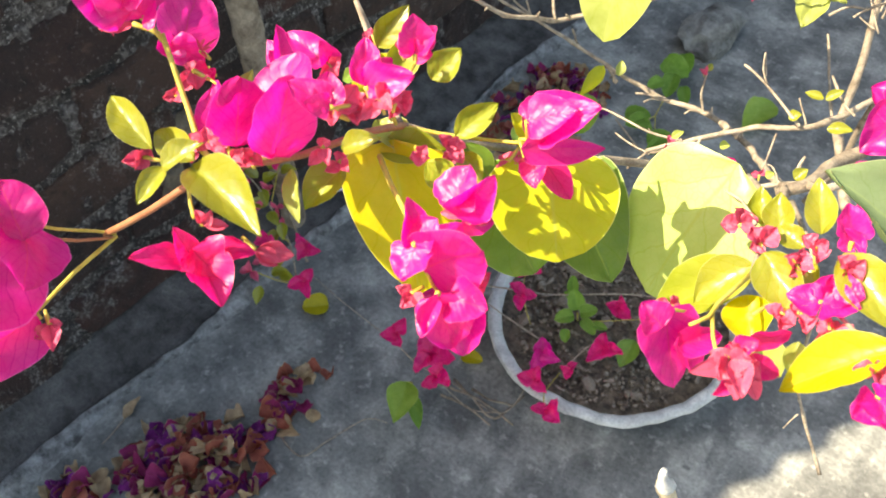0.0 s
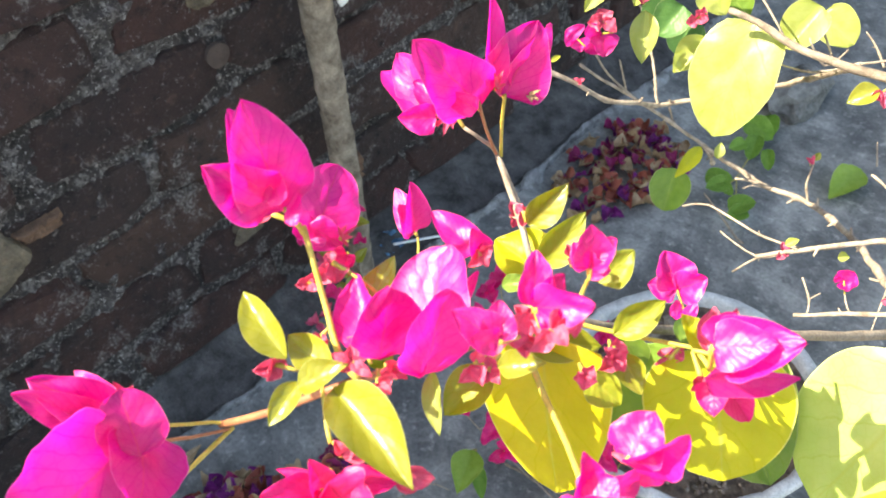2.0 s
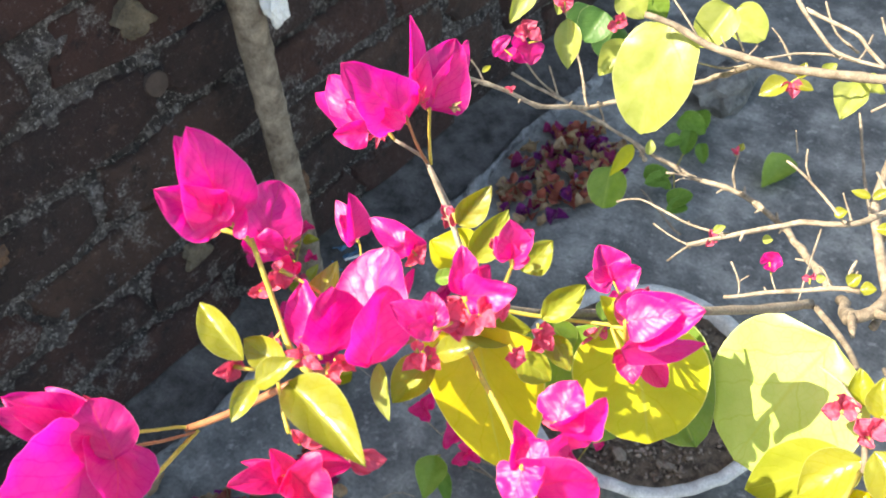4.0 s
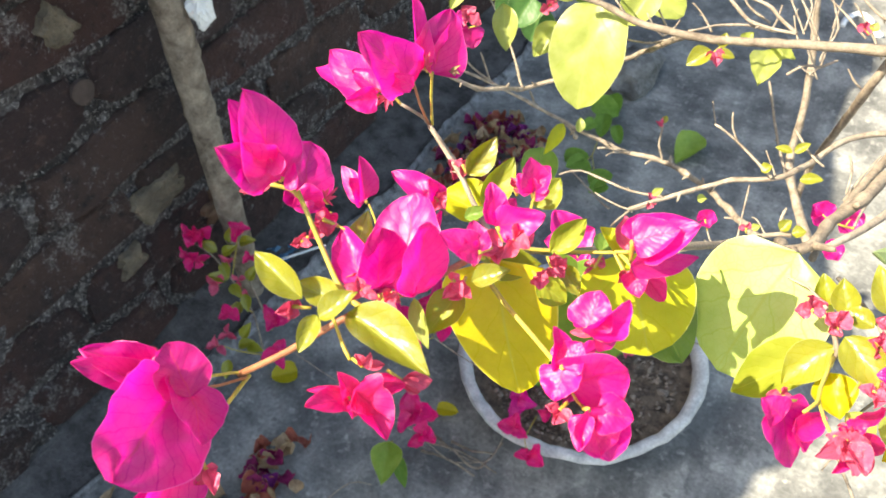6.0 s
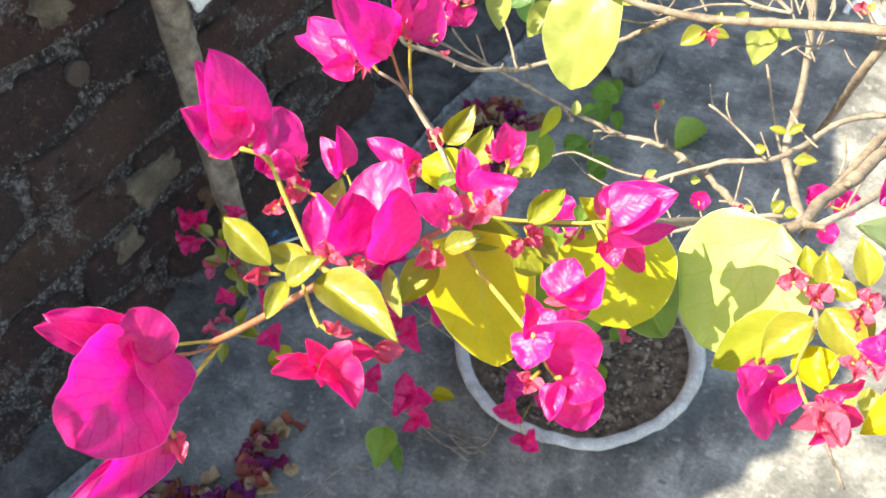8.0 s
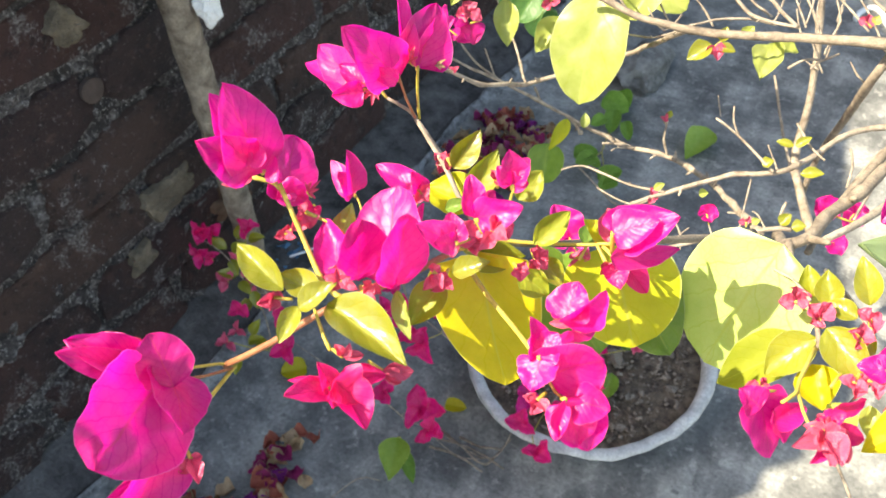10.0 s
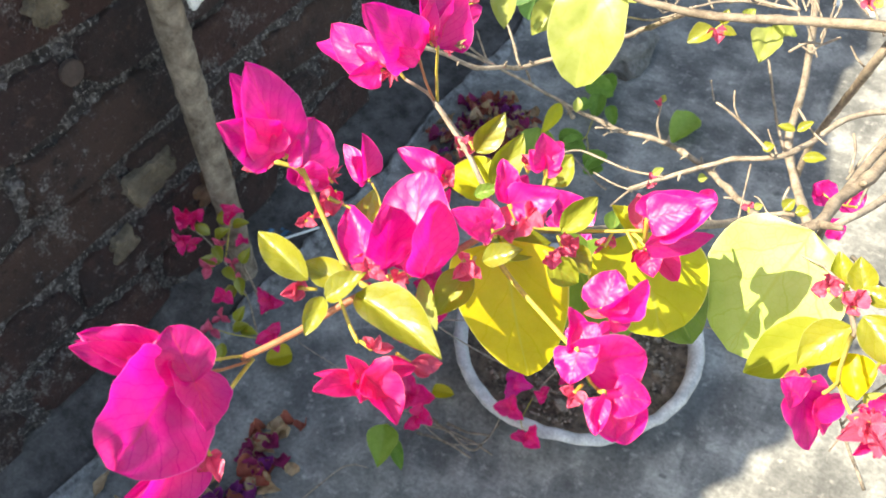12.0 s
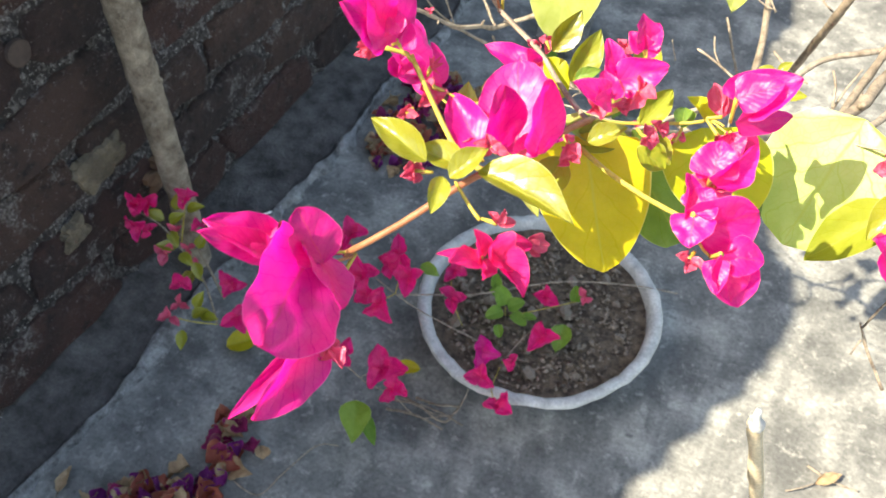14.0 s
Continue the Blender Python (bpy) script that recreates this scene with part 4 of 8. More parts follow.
blossom(shrub, (-0.1441, 0.2184, 0.9062), [((-0.1464, 0.2168, 0.9075), (-0.1730, 0.2286, 0.9102), (-0.17, -0.56, 0.81), 0.0148, {"fold": 0.05, "wave": 0.12, "cup": 0.08, "curl": 0.02}), ((-0.1456, 0.2156, 0.9076), (-0.1812, 0.2276, 0.9002), (-0.24, -0.12, 0.96), 0.0110, {"fold": 0.10, "wave": 0.16, "cup": 0.22}), ((-0.1419, 0.2135, 0.9095), (-0.1500, 0.2057, 0.9104), (0.65, -0.61, 0.46), 0.0087, {"fold": 0.10, "wave": 0.16, "cup": 0.22}), ((-0.1397, 0.2175, 0.9114), (-0.1380, 0.2237, 0.9165), (0.02, -0.65, 0.76), 0.0076, {"fold": 0.05, "wave": 0.12, "cup": 0.08, "curl": 0.02}), ((-0.1433, 0.2180, 0.9095), (-0.1561, 0.2186, 0.9131), (0.22, -0.47, 0.86), 0.0079, {"fold": 0.10, "wave": 0.16, "cup": 0.22})])
blossom(shrub, (-0.1315, 0.2210, 0.9125), [((-0.1321, 0.2214, 0.9144), (-0.1410, 0.2064, 0.9405), (0.93, -0.35, 0.12), 0.0191, {"fold": 0.10, "wave": 0.16, "cup": 0.22}), ((-0.1308, 0.2249, 0.9178), (-0.1418, 0.2382, 0.9393), (0.88, -0.03, 0.47), 0.0083, {"fold": 0.5, "wave": 0.10}), ((-0.1279, 0.2163, 0.9179), (-0.1390, 0.2138, 0.9198), (0.27, -0.77, 0.57), 0.0059, {"fold": 0.10, "wave": 0.16, "cup": 0.22})])
blossom(shrub, (-0.1300, 0.2298, 0.9129), [((-0.1290, 0.2288, 0.9144), (-0.1308, 0.2463, 0.9301), (0.81, -0.35, 0.48), 0.0207, {"fold": 0.06, "wave": 0.10, "cup": 0.06}), ((-0.1284, 0.2321, 0.9139), (-0.1310, 0.2529, 0.9257), (0.98, 0.01, 0.20), 0.0147, {"fold": 0.06, "wave": 0.10, "cup": 0.06}), ((-0.1298, 0.2274, 0.9165), (-0.1353, 0.2346, 0.9229), (0.01, -0.66, 0.75), 0.0033, {"fold": 0.05, "wave": 0.12, "cup": 0.08, "curl": 0.02})])
blossom(shrub, (-0.1454, 0.2038, 0.8656), [((-0.1450, 0.2031, 0.8676), (-0.1603, 0.2100, 0.8731), (0.02, -0.59, 0.81), 0.0086, {"fold": 0.05, "wave": 0.12, "cup": 0.08, "curl": 0.02}), ((-0.1436, 0.2010, 0.8707), (-0.1468, 0.2050, 0.8880), (0.96, -0.18, 0.22), 0.0095, {"fold": 0.5, "wave": 0.10}), ((-0.1470, 0.2052, 0.8648), (-0.1512, 0.2028, 0.8767), (0.94, -0.19, 0.29), 0.0092, {"fold": 0.10, "wave": 0.16, "cup": 0.22})])
blossom(shrub, (-0.1027, 0.1885, 0.8995), [((-0.1018, 0.1863, 0.9029), (-0.1186, 0.1868, 0.9067), (0.19, -0.38, 0.91), 0.0084, {"fold": 0.10, "wave": 0.16, "cup": 0.22}), ((-0.1018, 0.1874, 0.9010), (-0.1041, 0.1868, 0.9100), (0.96, -0.18, 0.23), 0.0064, {"fold": 0.10, "wave": 0.16, "cup": 0.22})])
blossom(shrub, (-0.1317, 0.0980, 0.8883), [((-0.1287, 0.0965, 0.8951), (-0.1245, 0.0648, 0.8944), (0.93, 0.12, 0.35), 0.0388, {"shape": "round", "fold": 0.06, "wave": 0.10, "cup": 0.08}), ((-0.1241, 0.0948, 0.8943), (-0.1337, 0.0998, 0.9068), (0.74, -0.20, 0.64), 0.0160, {"shape": "round", "fold": 0.06, "wave": 0.10, "cup": 0.08}), ((-0.1294, 0.0988, 0.8931), (-0.1141, 0.0862, 0.8896), (0.62, 0.61, 0.49), 0.0218, {"fold": 0.06, "wave": 0.10, "cup": 0.06})])
blossom(shrub, (-0.1442, 0.0970, 0.8882), [((-0.1408, 0.0971, 0.8921), (-0.1542, 0.0867, 0.9054), (0.76, -0.17, 0.63), 0.0113, {"fold": 0.10, "wave": 0.16, "cup": 0.22}), ((-0.1406, 0.0935, 0.8918), (-0.1528, 0.0823, 0.9054), (0.78, -0.10, 0.62), 0.0091, {"fold": 0.05, "wave": 0.12, "cup": 0.08, "curl": 0.02}), ((-0.1461, 0.0981, 0.8900), (-0.1592, 0.0868, 0.8984), (0.71, -0.38, 0.59), 0.0048, {"fold": 0.10, "wave": 0.16, "cup": 0.22}), ((-0.1412, 0.0985, 0.8947), (-0.1567, 0.0969, 0.8951), (0.08, -0.47, 0.88), 0.0058, {"fold": 0.05, "wave": 0.12, "cup": 0.08, "curl": 0.02})])
blossom(shrub, (-0.1262, 0.0881, 0.8662), [((-0.1248, 0.0874, 0.8702), (-0.1280, 0.0584, 0.8660), (0.95, -0.15, 0.29), 0.0179, {"fold": 0.28, "wave": 0.12, "cup": 0.10}), ((-0.1283, 0.0849, 0.8657), (-0.1358, 0.0571, 0.8624), (0.58, -0.25, 0.77), 0.0064, {"fold": 0.10, "wave": 0.16, "cup": 0.22}), ((-0.1278, 0.0877, 0.8671), (-0.1318, 0.0788, 0.8783), (0.95, -0.01, 0.32), 0.0105, {"fold": 0.06, "wave": 0.10, "cup": 0.06})])
blossom(shrub, (-0.0906, 0.1229, 0.8902), [((-0.0884, 0.1176, 0.8904), (-0.0923, 0.1057, 0.8994), (0.44, 0.44, 0.78), 0.0081, {"fold": 0.05, "wave": 0.12, "cup": 0.08, "curl": 0.02}), ((-0.0893, 0.1205, 0.8877), (-0.1006, 0.1144, 0.8896), (0.27, -0.20, 0.94), 0.0037, {"fold": 0.10, "wave": 0.16, "cup": 0.22}), ((-0.0854, 0.1197, 0.8920), (-0.0740, 0.1151, 0.8842), (0.59, 0.13, 0.79), 0.0115, {"fold": 0.5, "wave": 0.10}), ((-0.0864, 0.1188, 0.8944), (-0.0791, 0.1198, 0.8878), (0.65, 0.13, 0.75), 0.0124, {"fold": 0.10, "wave": 0.16, "cup": 0.22}), ((-0.0860, 0.1223, 0.8902), (-0.0782, 0.1313, 0.8869), (0.37, 0.02, 0.93), 0.0073, {"fold": 0.10, "wave": 0.16, "cup": 0.22}), ((-0.0879, 0.1188, 0.8898), (-0.0910, 0.1188, 0.8999), (0.94, -0.20, 0.29), 0.0064, {"fold": 0.10, "wave": 0.16, "cup": 0.22}), ((-0.0876, 0.1203, 0.8880), (-0.0870, 0.1164, 0.8829), (0.95, -0.20, 0.24), 0.0081, {"fold": 0.10, "wave": 0.16, "cup": 0.22})], M_CERISE)
blossom(shrub, (-0.0401, 0.1995, 0.8939), [((-0.0405, 0.1990, 0.9034), (-0.0284, 0.2041, 0.9097), (-0.15, -0.61, 0.78), 0.0116, {"fold": 0.05, "wave": 0.12, "cup": 0.08, "curl": 0.02}), ((-0.0396, 0.2011, 0.9004), (-0.0240, 0.2084, 0.9100), (-0.07, -0.73, 0.68), 0.0144, {"fold": 0.10, "wave": 0.16, "cup": 0.22}), ((-0.0383, 0.1933, 0.8992), (-0.0228, 0.2115, 0.8937), (0.77, -0.57, 0.29), 0.0081, {"fold": 0.10, "wave": 0.16, "cup": 0.22}), ((-0.0412, 0.2011, 0.9012), (-0.0410, 0.2094, 0.9057), (-0.01, -0.47, 0.88), 0.0081, {"fold": 0.10, "wave": 0.16, "cup": 0.22})])
blossom(shrub, (-0.0407, 0.2049, 0.8847), [((-0.0390, 0.2009, 0.8889), (-0.0341, 0.1947, 0.8853), (-0.15, -0.59, 0.79), 0.0081, {"fold": 0.05, "wave": 0.12, "cup": 0.08, "curl": 0.02}), ((-0.0369, 0.2034, 0.8870), (-0.0291, 0.2058, 0.8746), (0.79, -0.47, 0.40), 0.0075, {"fold": 0.5, "wave": 0.10}), ((-0.0394, 0.2034, 0.8856), (-0.0400, 0.1983, 0.8846), (0.77, -0.22, 0.61), 0.0058, {"fold": 0.10, "wave": 0.16, "cup": 0.22})], M_CERISE)
blossom(shrub, (-0.0393, 0.1662, 0.8966), [((-0.0388, 0.1638, 0.9014), (-0.0394, 0.1733, 0.9079), (-0.13, -0.57, 0.81), 0.0129, {"fold": 0.05, "wave": 0.12, "cup": 0.08, "curl": 0.02}), ((-0.0369, 0.1638, 0.8990), (-0.0304, 0.1709, 0.9119), (0.61, -0.78, 0.12), 0.0106, {"fold": 0.10, "wave": 0.16, "cup": 0.22}), ((-0.0399, 0.1657, 0.8994), (-0.0454, 0.1717, 0.9025), (-0.01, -0.47, 0.88), 0.0057, {"fold": 0.10, "wave": 0.16, "cup": 0.22}), ((-0.0369, 0.1658, 0.8950), (-0.0326, 0.1738, 0.8913), (0.90, -0.33, 0.30), 0.0060, {"fold": 0.10, "wave": 0.16, "cup": 0.22})])
blossom(shrub, (-0.0419, 0.1546, 0.8918), [((-0.0397, 0.1509, 0.8988), (-0.0375, 0.1576, 0.9035), (-0.13, -0.54, 0.83), 0.0103, {"fold": 0.05, "wave": 0.12, "cup": 0.08, "curl": 0.02}), ((-0.0397, 0.1518, 0.8981), (-0.0380, 0.1434, 0.8932), (-0.13, -0.53, 0.84), 0.0116, {"fold": 0.05, "wave": 0.12, "cup": 0.08, "curl": 0.02}), ((-0.0409, 0.1530, 0.8956), (-0.0449, 0.1558, 0.9080), (0.84, -0.40, 0.36), 0.0078, {"fold": 0.10, "wave": 0.16, "cup": 0.22}), ((-0.0390, 0.1510, 0.8903), (-0.0240, 0.1576, 0.9011), (0.31, -0.94, 0.15), 0.0215, {"shape": "round", "fold": 0.06, "wave": 0.10, "cup": 0.08}), ((-0.0405, 0.1549, 0.8914), (-0.0371, 0.1699, 0.8887), (0.96, -0.18, 0.22), 0.0129, {"fold": 0.06, "wave": 0.10, "cup": 0.06})])
blossom(shrub, (-0.0320, 0.1499, 0.8857), [((-0.0295, 0.1467, 0.8915), (-0.0229, 0.1434, 0.8777), (0.80, -0.38, 0.47), 0.0139, {"fold": 0.10, "wave": 0.16, "cup": 0.22}), ((-0.0303, 0.1458, 0.8899), (-0.0272, 0.1373, 0.8853), (-0.15, -0.51, 0.85), 0.0069, {"fold": 0.05, "wave": 0.12, "cup": 0.08, "curl": 0.02}), ((-0.0280, 0.1488, 0.8896), (-0.0181, 0.1518, 0.8884), (0.26, -0.54, 0.80), 0.0107, {"fold": 0.10, "wave": 0.16, "cup": 0.22}), ((-0.0261, 0.1511, 0.8835), (-0.0205, 0.1444, 0.8752), (0.18, -0.71, 0.68), 0.0136, {"fold": 0.10, "wave": 0.16, "cup": 0.22})])
blossom(shrub, (0.0177, 0.1857, 0.8804), [((0.0137, 0.1807, 0.8839), (0.0233, 0.1751, 0.8635), (0.80, -0.36, 0.48), 0.0165, {"fold": 0.06, "wave": 0.10, "cup": 0.06}), ((0.0161, 0.1765, 0.8822), (0.0090, 0.1778, 0.8858), (0.36, -0.37, 0.85), 0.0093, {"fold": 0.10, "wave": 0.16, "cup": 0.22}), ((0.0199, 0.1783, 0.8763), (0.0268, 0.1901, 0.8726), (0.63, -0.13, 0.76), 0.0073, {"fold": 0.10, "wave": 0.16, "cup": 0.22}), ((0.0191, 0.1814, 0.8778), (0.0252, 0.1815, 0.8644), (0.89, -0.20, 0.41), 0.0080, {"fold": 0.10, "wave": 0.16, "cup": 0.22})])
blossom(shrub, (0.0351, 0.1823, 0.8775), [((0.0340, 0.1784, 0.8817), (0.0386, 0.1731, 0.8758), (0.18, -0.66, 0.73), 0.0053, {"fold": 0.10, "wave": 0.16, "cup": 0.22}), ((0.0354, 0.1802, 0.8797), (0.0419, 0.1798, 0.8701), (0.74, -0.44, 0.52), 0.0049, {"fold": 0.5, "wave": 0.10}), ((0.0335, 0.1777, 0.8800), (0.0267, 0.1699, 0.8811), (0.40, -0.22, 0.89), 0.0048, {"fold": 0.10, "wave": 0.16, "cup": 0.22}), ((0.0338, 0.1803, 0.8793), (0.0274, 0.1793, 0.8791), (0.05, -0.43, 0.90), 0.0041, {"fold": 0.10, "wave": 0.16, "cup": 0.22})], M_CORAL)
blossom(shrub, (0.0355, 0.1851, 0.8753), [((0.0360, 0.1826, 0.8772), (0.0434, 0.1871, 0.8738), (0.53, -0.24, 0.82), 0.0061, {"fold": 0.10, "wave": 0.16, "cup": 0.22}), ((0.0349, 0.1835, 0.8771), (0.0298, 0.1830, 0.8793), (0.40, -0.22, 0.89), 0.0050, {"fold": 0.10, "wave": 0.16, "cup": 0.22}), ((0.0332, 0.1879, 0.8786), (0.0406, 0.2001, 0.8743), (0.85, -0.41, 0.32), 0.0059, {"fold": 0.10, "wave": 0.16, "cup": 0.22}), ((0.0325, 0.1829, 0.8805), (0.0363, 0.1864, 0.8829), (-0.01, -0.55, 0.83), 0.0049, {"fold": 0.10, "wave": 0.16, "cup": 0.22}), ((0.0341, 0.1792, 0.8741), (0.0329, 0.1738, 0.8714), (0.74, -0.44, 0.52), 0.0048, {"fold": 0.5, "wave": 0.10})], M_CERISE)
leaf(shrub, (-0.1112, 0.1307, 0.9062), (-0.1307, 0.1346, 0.9124), (0.18, -0.48, 0.86), 0.0092, M_YOUNG, shape="oval", fold=0.5)
leaf(shrub, (-0.1021, 0.1362, 0.9028), (-0.1174, 0.1356, 0.9053), (0.16, -0.35, 0.92), 0.0089, M_YOUNG, shape="oval", fold=0.3)
leaf(shrub, (-0.1024, 0.1270, 0.9069), (-0.0951, 0.1367, 0.9128), (0.00, -0.52, 0.85), 0.0077, M_YOUNG, shape="oval", fold=0.3)
leaf(shrub, (0.0015, 0.2516, 0.8708), (-0.0096, 0.2272, 0.8224), (-0.26, -0.84, 0.48), 0.0499, M_PALE, shape="round", fold=0.05, wave=0.03)
leaf(shrub, (-0.0493, 0.2247, 0.8689), (-0.0283, 0.2000, 0.8511), (0.33, -0.35, 0.88), 0.0420, M_CHART, shape="round", fold=0.06, wave=0.03)
leaf(shrub, (-0.0962, 0.1321, 0.9075), (-0.0658, 0.1271, 0.9046), (0.08, -0.11, 0.99), 0.0137, M_YOUNG, shape="oval", fold=0.55)
leaf(shrub, (-0.0939, 0.1596, 0.8863), (-0.0829, 0.1500, 0.8778), (0.06, -0.63, 0.78), 0.0058, M_LIME, shape="oval")
leaf(shrub, (-0.1130, 0.1727, 0.8984), (-0.1081, 0.1807, 0.9018), (0.07, -0.43, 0.90), 0.0046, M_YOUNG, shape="oval")
# small calyxes under the blossoms
flower(shrub, (-0.1359, 0.1459, 0.9269), (-0.1398, 0.1494, 0.9208), [((-0.1378, 0.1415, 0.9287), (0.58, -0.25, 0.78), 0.0026), ((-0.1368, 0.1416, 0.9255), (0.06, -0.31, 0.95), 0.0031), ((-0.1353, 0.1437, 0.9235), (0.28, -0.72, 0.64), 0.0026), ((-0.1378, 0.1429, 0.9297), (0.58, -0.24, 0.78), 0.0031)], M_CORAL, size=0.003)
flower(shrub, (-0.1249, 0.1615, 0.9125), (-0.1281, 0.1653, 0.9061), [((-0.1255, 0.1615, 0.9169), (0.58, -0.25, 0.78), 0.0012), ((-0.1248, 0.1639, 0.9157), (0.06, -0.31, 0.95), 0.0017), ((-0.1235, 0.1667, 0.9144), (0.28, -0.72, 0.64), 0.0012), ((-0.1206, 0.1625, 0.9151), (0.58, -0.24, 0.78), 0.0017), ((-0.1216, 0.1609, 0.9117), (0.06, -0.31, 0.95), 0.0012)], M_CORAL, size=0.003)
flower(shrub, (-0.1243, 0.1616, 0.9068), (-0.1275, 0.1653, 0.9004), [((-0.1261, 0.1563, 0.9078), (0.58, -0.25, 0.78), 0.0046), ((-0.1236, 0.1565, 0.9039), (0.06, -0.31, 0.95), 0.0051), ((-0.1225, 0.1606, 0.9037), (0.28, -0.72, 0.64), 0.0046)], M_CERISE, size=0.003)
flower(shrub, (-0.1405, 0.2169, 0.9086), (-0.1435, 0.2215, 0.9028), [((-0.1440, 0.2146, 0.9128), (0.58, -0.25, 0.78), 0.0016), ((-0.1411, 0.2126, 0.9070), (0.06, -0.31, 0.95), 0.0022), ((-0.1442, 0.2111, 0.9048), (0.28, -0.72, 0.64), 0.0016), ((-0.1372, 0.2111, 0.9065), (0.58, -0.24, 0.78), 0.0022), ((-0.1367, 0.2152, 0.9067), (0.06, -0.31, 0.95), 0.0016), ((-0.1386, 0.2204, 0.9089), (0.29, -0.72, 0.63), 0.0022), ((-0.1417, 0.2127, 0.9101), (0.58, -0.24, 0.78), 0.0016)], M_CORAL, size=0.003)
flower(shrub, (-0.1286, 0.2249, 0.9194), (-0.1314, 0.2299, 0.9138), [((-0.1297, 0.2255, 0.9246), (0.58, -0.25, 0.78), 0.0017), ((-0.1290, 0.2286, 0.9238), (0.06, -0.31, 0.95), 0.0023), ((-0.1276, 0.2281, 0.9200), (0.28, -0.72, 0.64), 0.0017), ((-0.1250, 0.2226, 0.9198), (0.58, -0.24, 0.78), 0.0023)], M_CORAL, size=0.003)
flower(shrub, (-0.1252, 0.2351, 0.9130), (-0.1277, 0.2402, 0.9074), [((-0.1215, 0.2361, 0.9160), (0.58, -0.25, 0.78), 0.0012), ((-0.1216, 0.2353, 0.9127), (0.06, -0.31, 0.95), 0.0018), ((-0.1279, 0.2350, 0.9131), (0.28, -0.72, 0.64), 0.0012), ((-0.1218, 0.2326, 0.9134), (0.58, -0.24, 0.78), 0.0018)], M_DRYTAN, size=0.003)
flower(shrub, (-0.1047, 0.1602, 0.9008), (-0.1074, 0.1639, 0.8941), [((-0.1056, 0.1585, 0.9040), (0.58, -0.25, 0.78), 0.0017), ((-0.1033, 0.1621, 0.9028), (0.06, -0.31, 0.95), 0.0022), ((-0.1022, 0.1610, 0.8987), (0.28, -0.72, 0.64), 0.0017), ((-0.1034, 0.1566, 0.9014), (0.58, -0.24, 0.78), 0.0022)], M_CORAL, size=0.003)
# near stems
stem(shrub, [(-0.1267, 0.1527, 0.9227), (-0.1136, 0.1456, 0.9079), (-0.1047, 0.1407, 0.9018), (-0.0981, 0.1401, 0.9004)], 0.0007, 0.0010, M_GREENSTEM)
stem(shrub, [(-0.1325, 0.1495, 0.9248), (-0.1291, 0.1514, 0.9236), (-0.1264, 0.1521, 0.9220)], 0.0005, 0.0006, M_GREENSTEM)
stem(shrub, [(-0.1325, 0.1525, 0.9272), (-0.1292, 0.1521, 0.9242), (-0.1258, 0.1517, 0.9212)], 0.0005, 0.0006, M_GREENSTEM)
stem(shrub, [(-0.1327, 0.1170, 0.8708), (-0.1178, 0.1258, 0.8825), (-0.1011, 0.1395, 0.8963), (-0.0932, 0.1636, 0.8889), (-0.0861, 0.1830, 0.8872), (-0.0825, 0.1957, 0.8825)], 0.0010, 0.0012, M_REDSTEM)
stem(shrub, [(-0.1036, 0.1335, 0.8992), (-0.0967, 0.1282, 0.8974), (-0.0924, 0.1256, 0.8962)], 0.0005, 0.0006, M_GREENSTEM)
stem(shrub, [(-0.1426, 0.2018, 0.8678), (-0.1335, 0.1932, 0.8722), (-0.1095, 0.1666, 0.8903), (-0.0973, 0.1572, 0.8904)], 0.0004, 0.0005, M_GREENSTEM)
stem(shrub, [(-0.1166, 0.1565, 0.9095), (-0.1129, 0.1586, 0.9059), (-0.1107, 0.1605, 0.9004)], 0.0004, 0.0005, M_GREENSTEM)
stem(shrub, [(-0.1297, 0.2263, 0.8930), (-0.1082, 0.2112, 0.8922), (-0.0975, 0.2038, 0.8868), (-0.0835, 0.1957, 0.8815)], 0.0008, 0.0010, M_BARK, knots=0.12)
stem(shrub, [(-0.0813, 0.1826, 0.8807), (-0.0708, 0.1753, 0.8816), (-0.0556, 0.1657, 0.8849), (-0.0414, 0.1539, 0.8929)], 0.0009, 0.0007, M_GREENSTEM)
stem(shrub, [(-0.0825, 0.1957, 0.8825), (-0.0729, 0.2017, 0.8798), (-0.0530, 0.2116, 0.8797), (-0.0481, 0.2102, 0.8840)], 0.0007, 0.0006, M_GREENSTEM)
stem(shrub, [(-0.0825, 0.1957, 0.8825), (-0.0749, 0.2169, 0.8636), (-0.0592, 0.2472, 0.8448), (-0.0324, 0.3028, 0.8094), (-0.0200, 0.3379, 0.7867)], 0.0012, 0.0020, M_OLDBARK, knots=0.08)
stem(shrub, [(-0.0475, 0.2075, 0.8869), (-0.0414, 0.2050, 0.8858), (-0.0385, 0.2036, 0.8853)], 0.0004, 0.0004, M_GREENSTEM)
stem(shrub, [(-0.0475, 0.2075, 0.8869), (-0.0444, 0.2061, 0.8876), (-0.0418, 0.2043, 0.8881)], 0.0004, 0.0004, M_GREENSTEM)
stem(shrub, [(-0.0171, 0.3376, 0.7862), (0.0068, 0.2896, 0.8221), (0.0217, 0.2228, 0.8694), (0.0236, 0.2151, 0.8693)], 0.0015, 0.0008, M_OLDBARK)
stem(shrub, [(0.0233, 0.2164, 0.8691), (0.0224, 0.1945, 0.8778), (0.0228, 0.1885, 0.8794), (0.0203, 0.1829, 0.8799)], 0.0007, 0.0005, M_GREENSTEM)
stem(shrub, [(0.0228, 0.1906, 0.8785), (0.0263, 0.1840, 0.8787), (0.0294, 0.1802, 0.8786)], 0.0005, 0.0005, M_GREENSTEM)
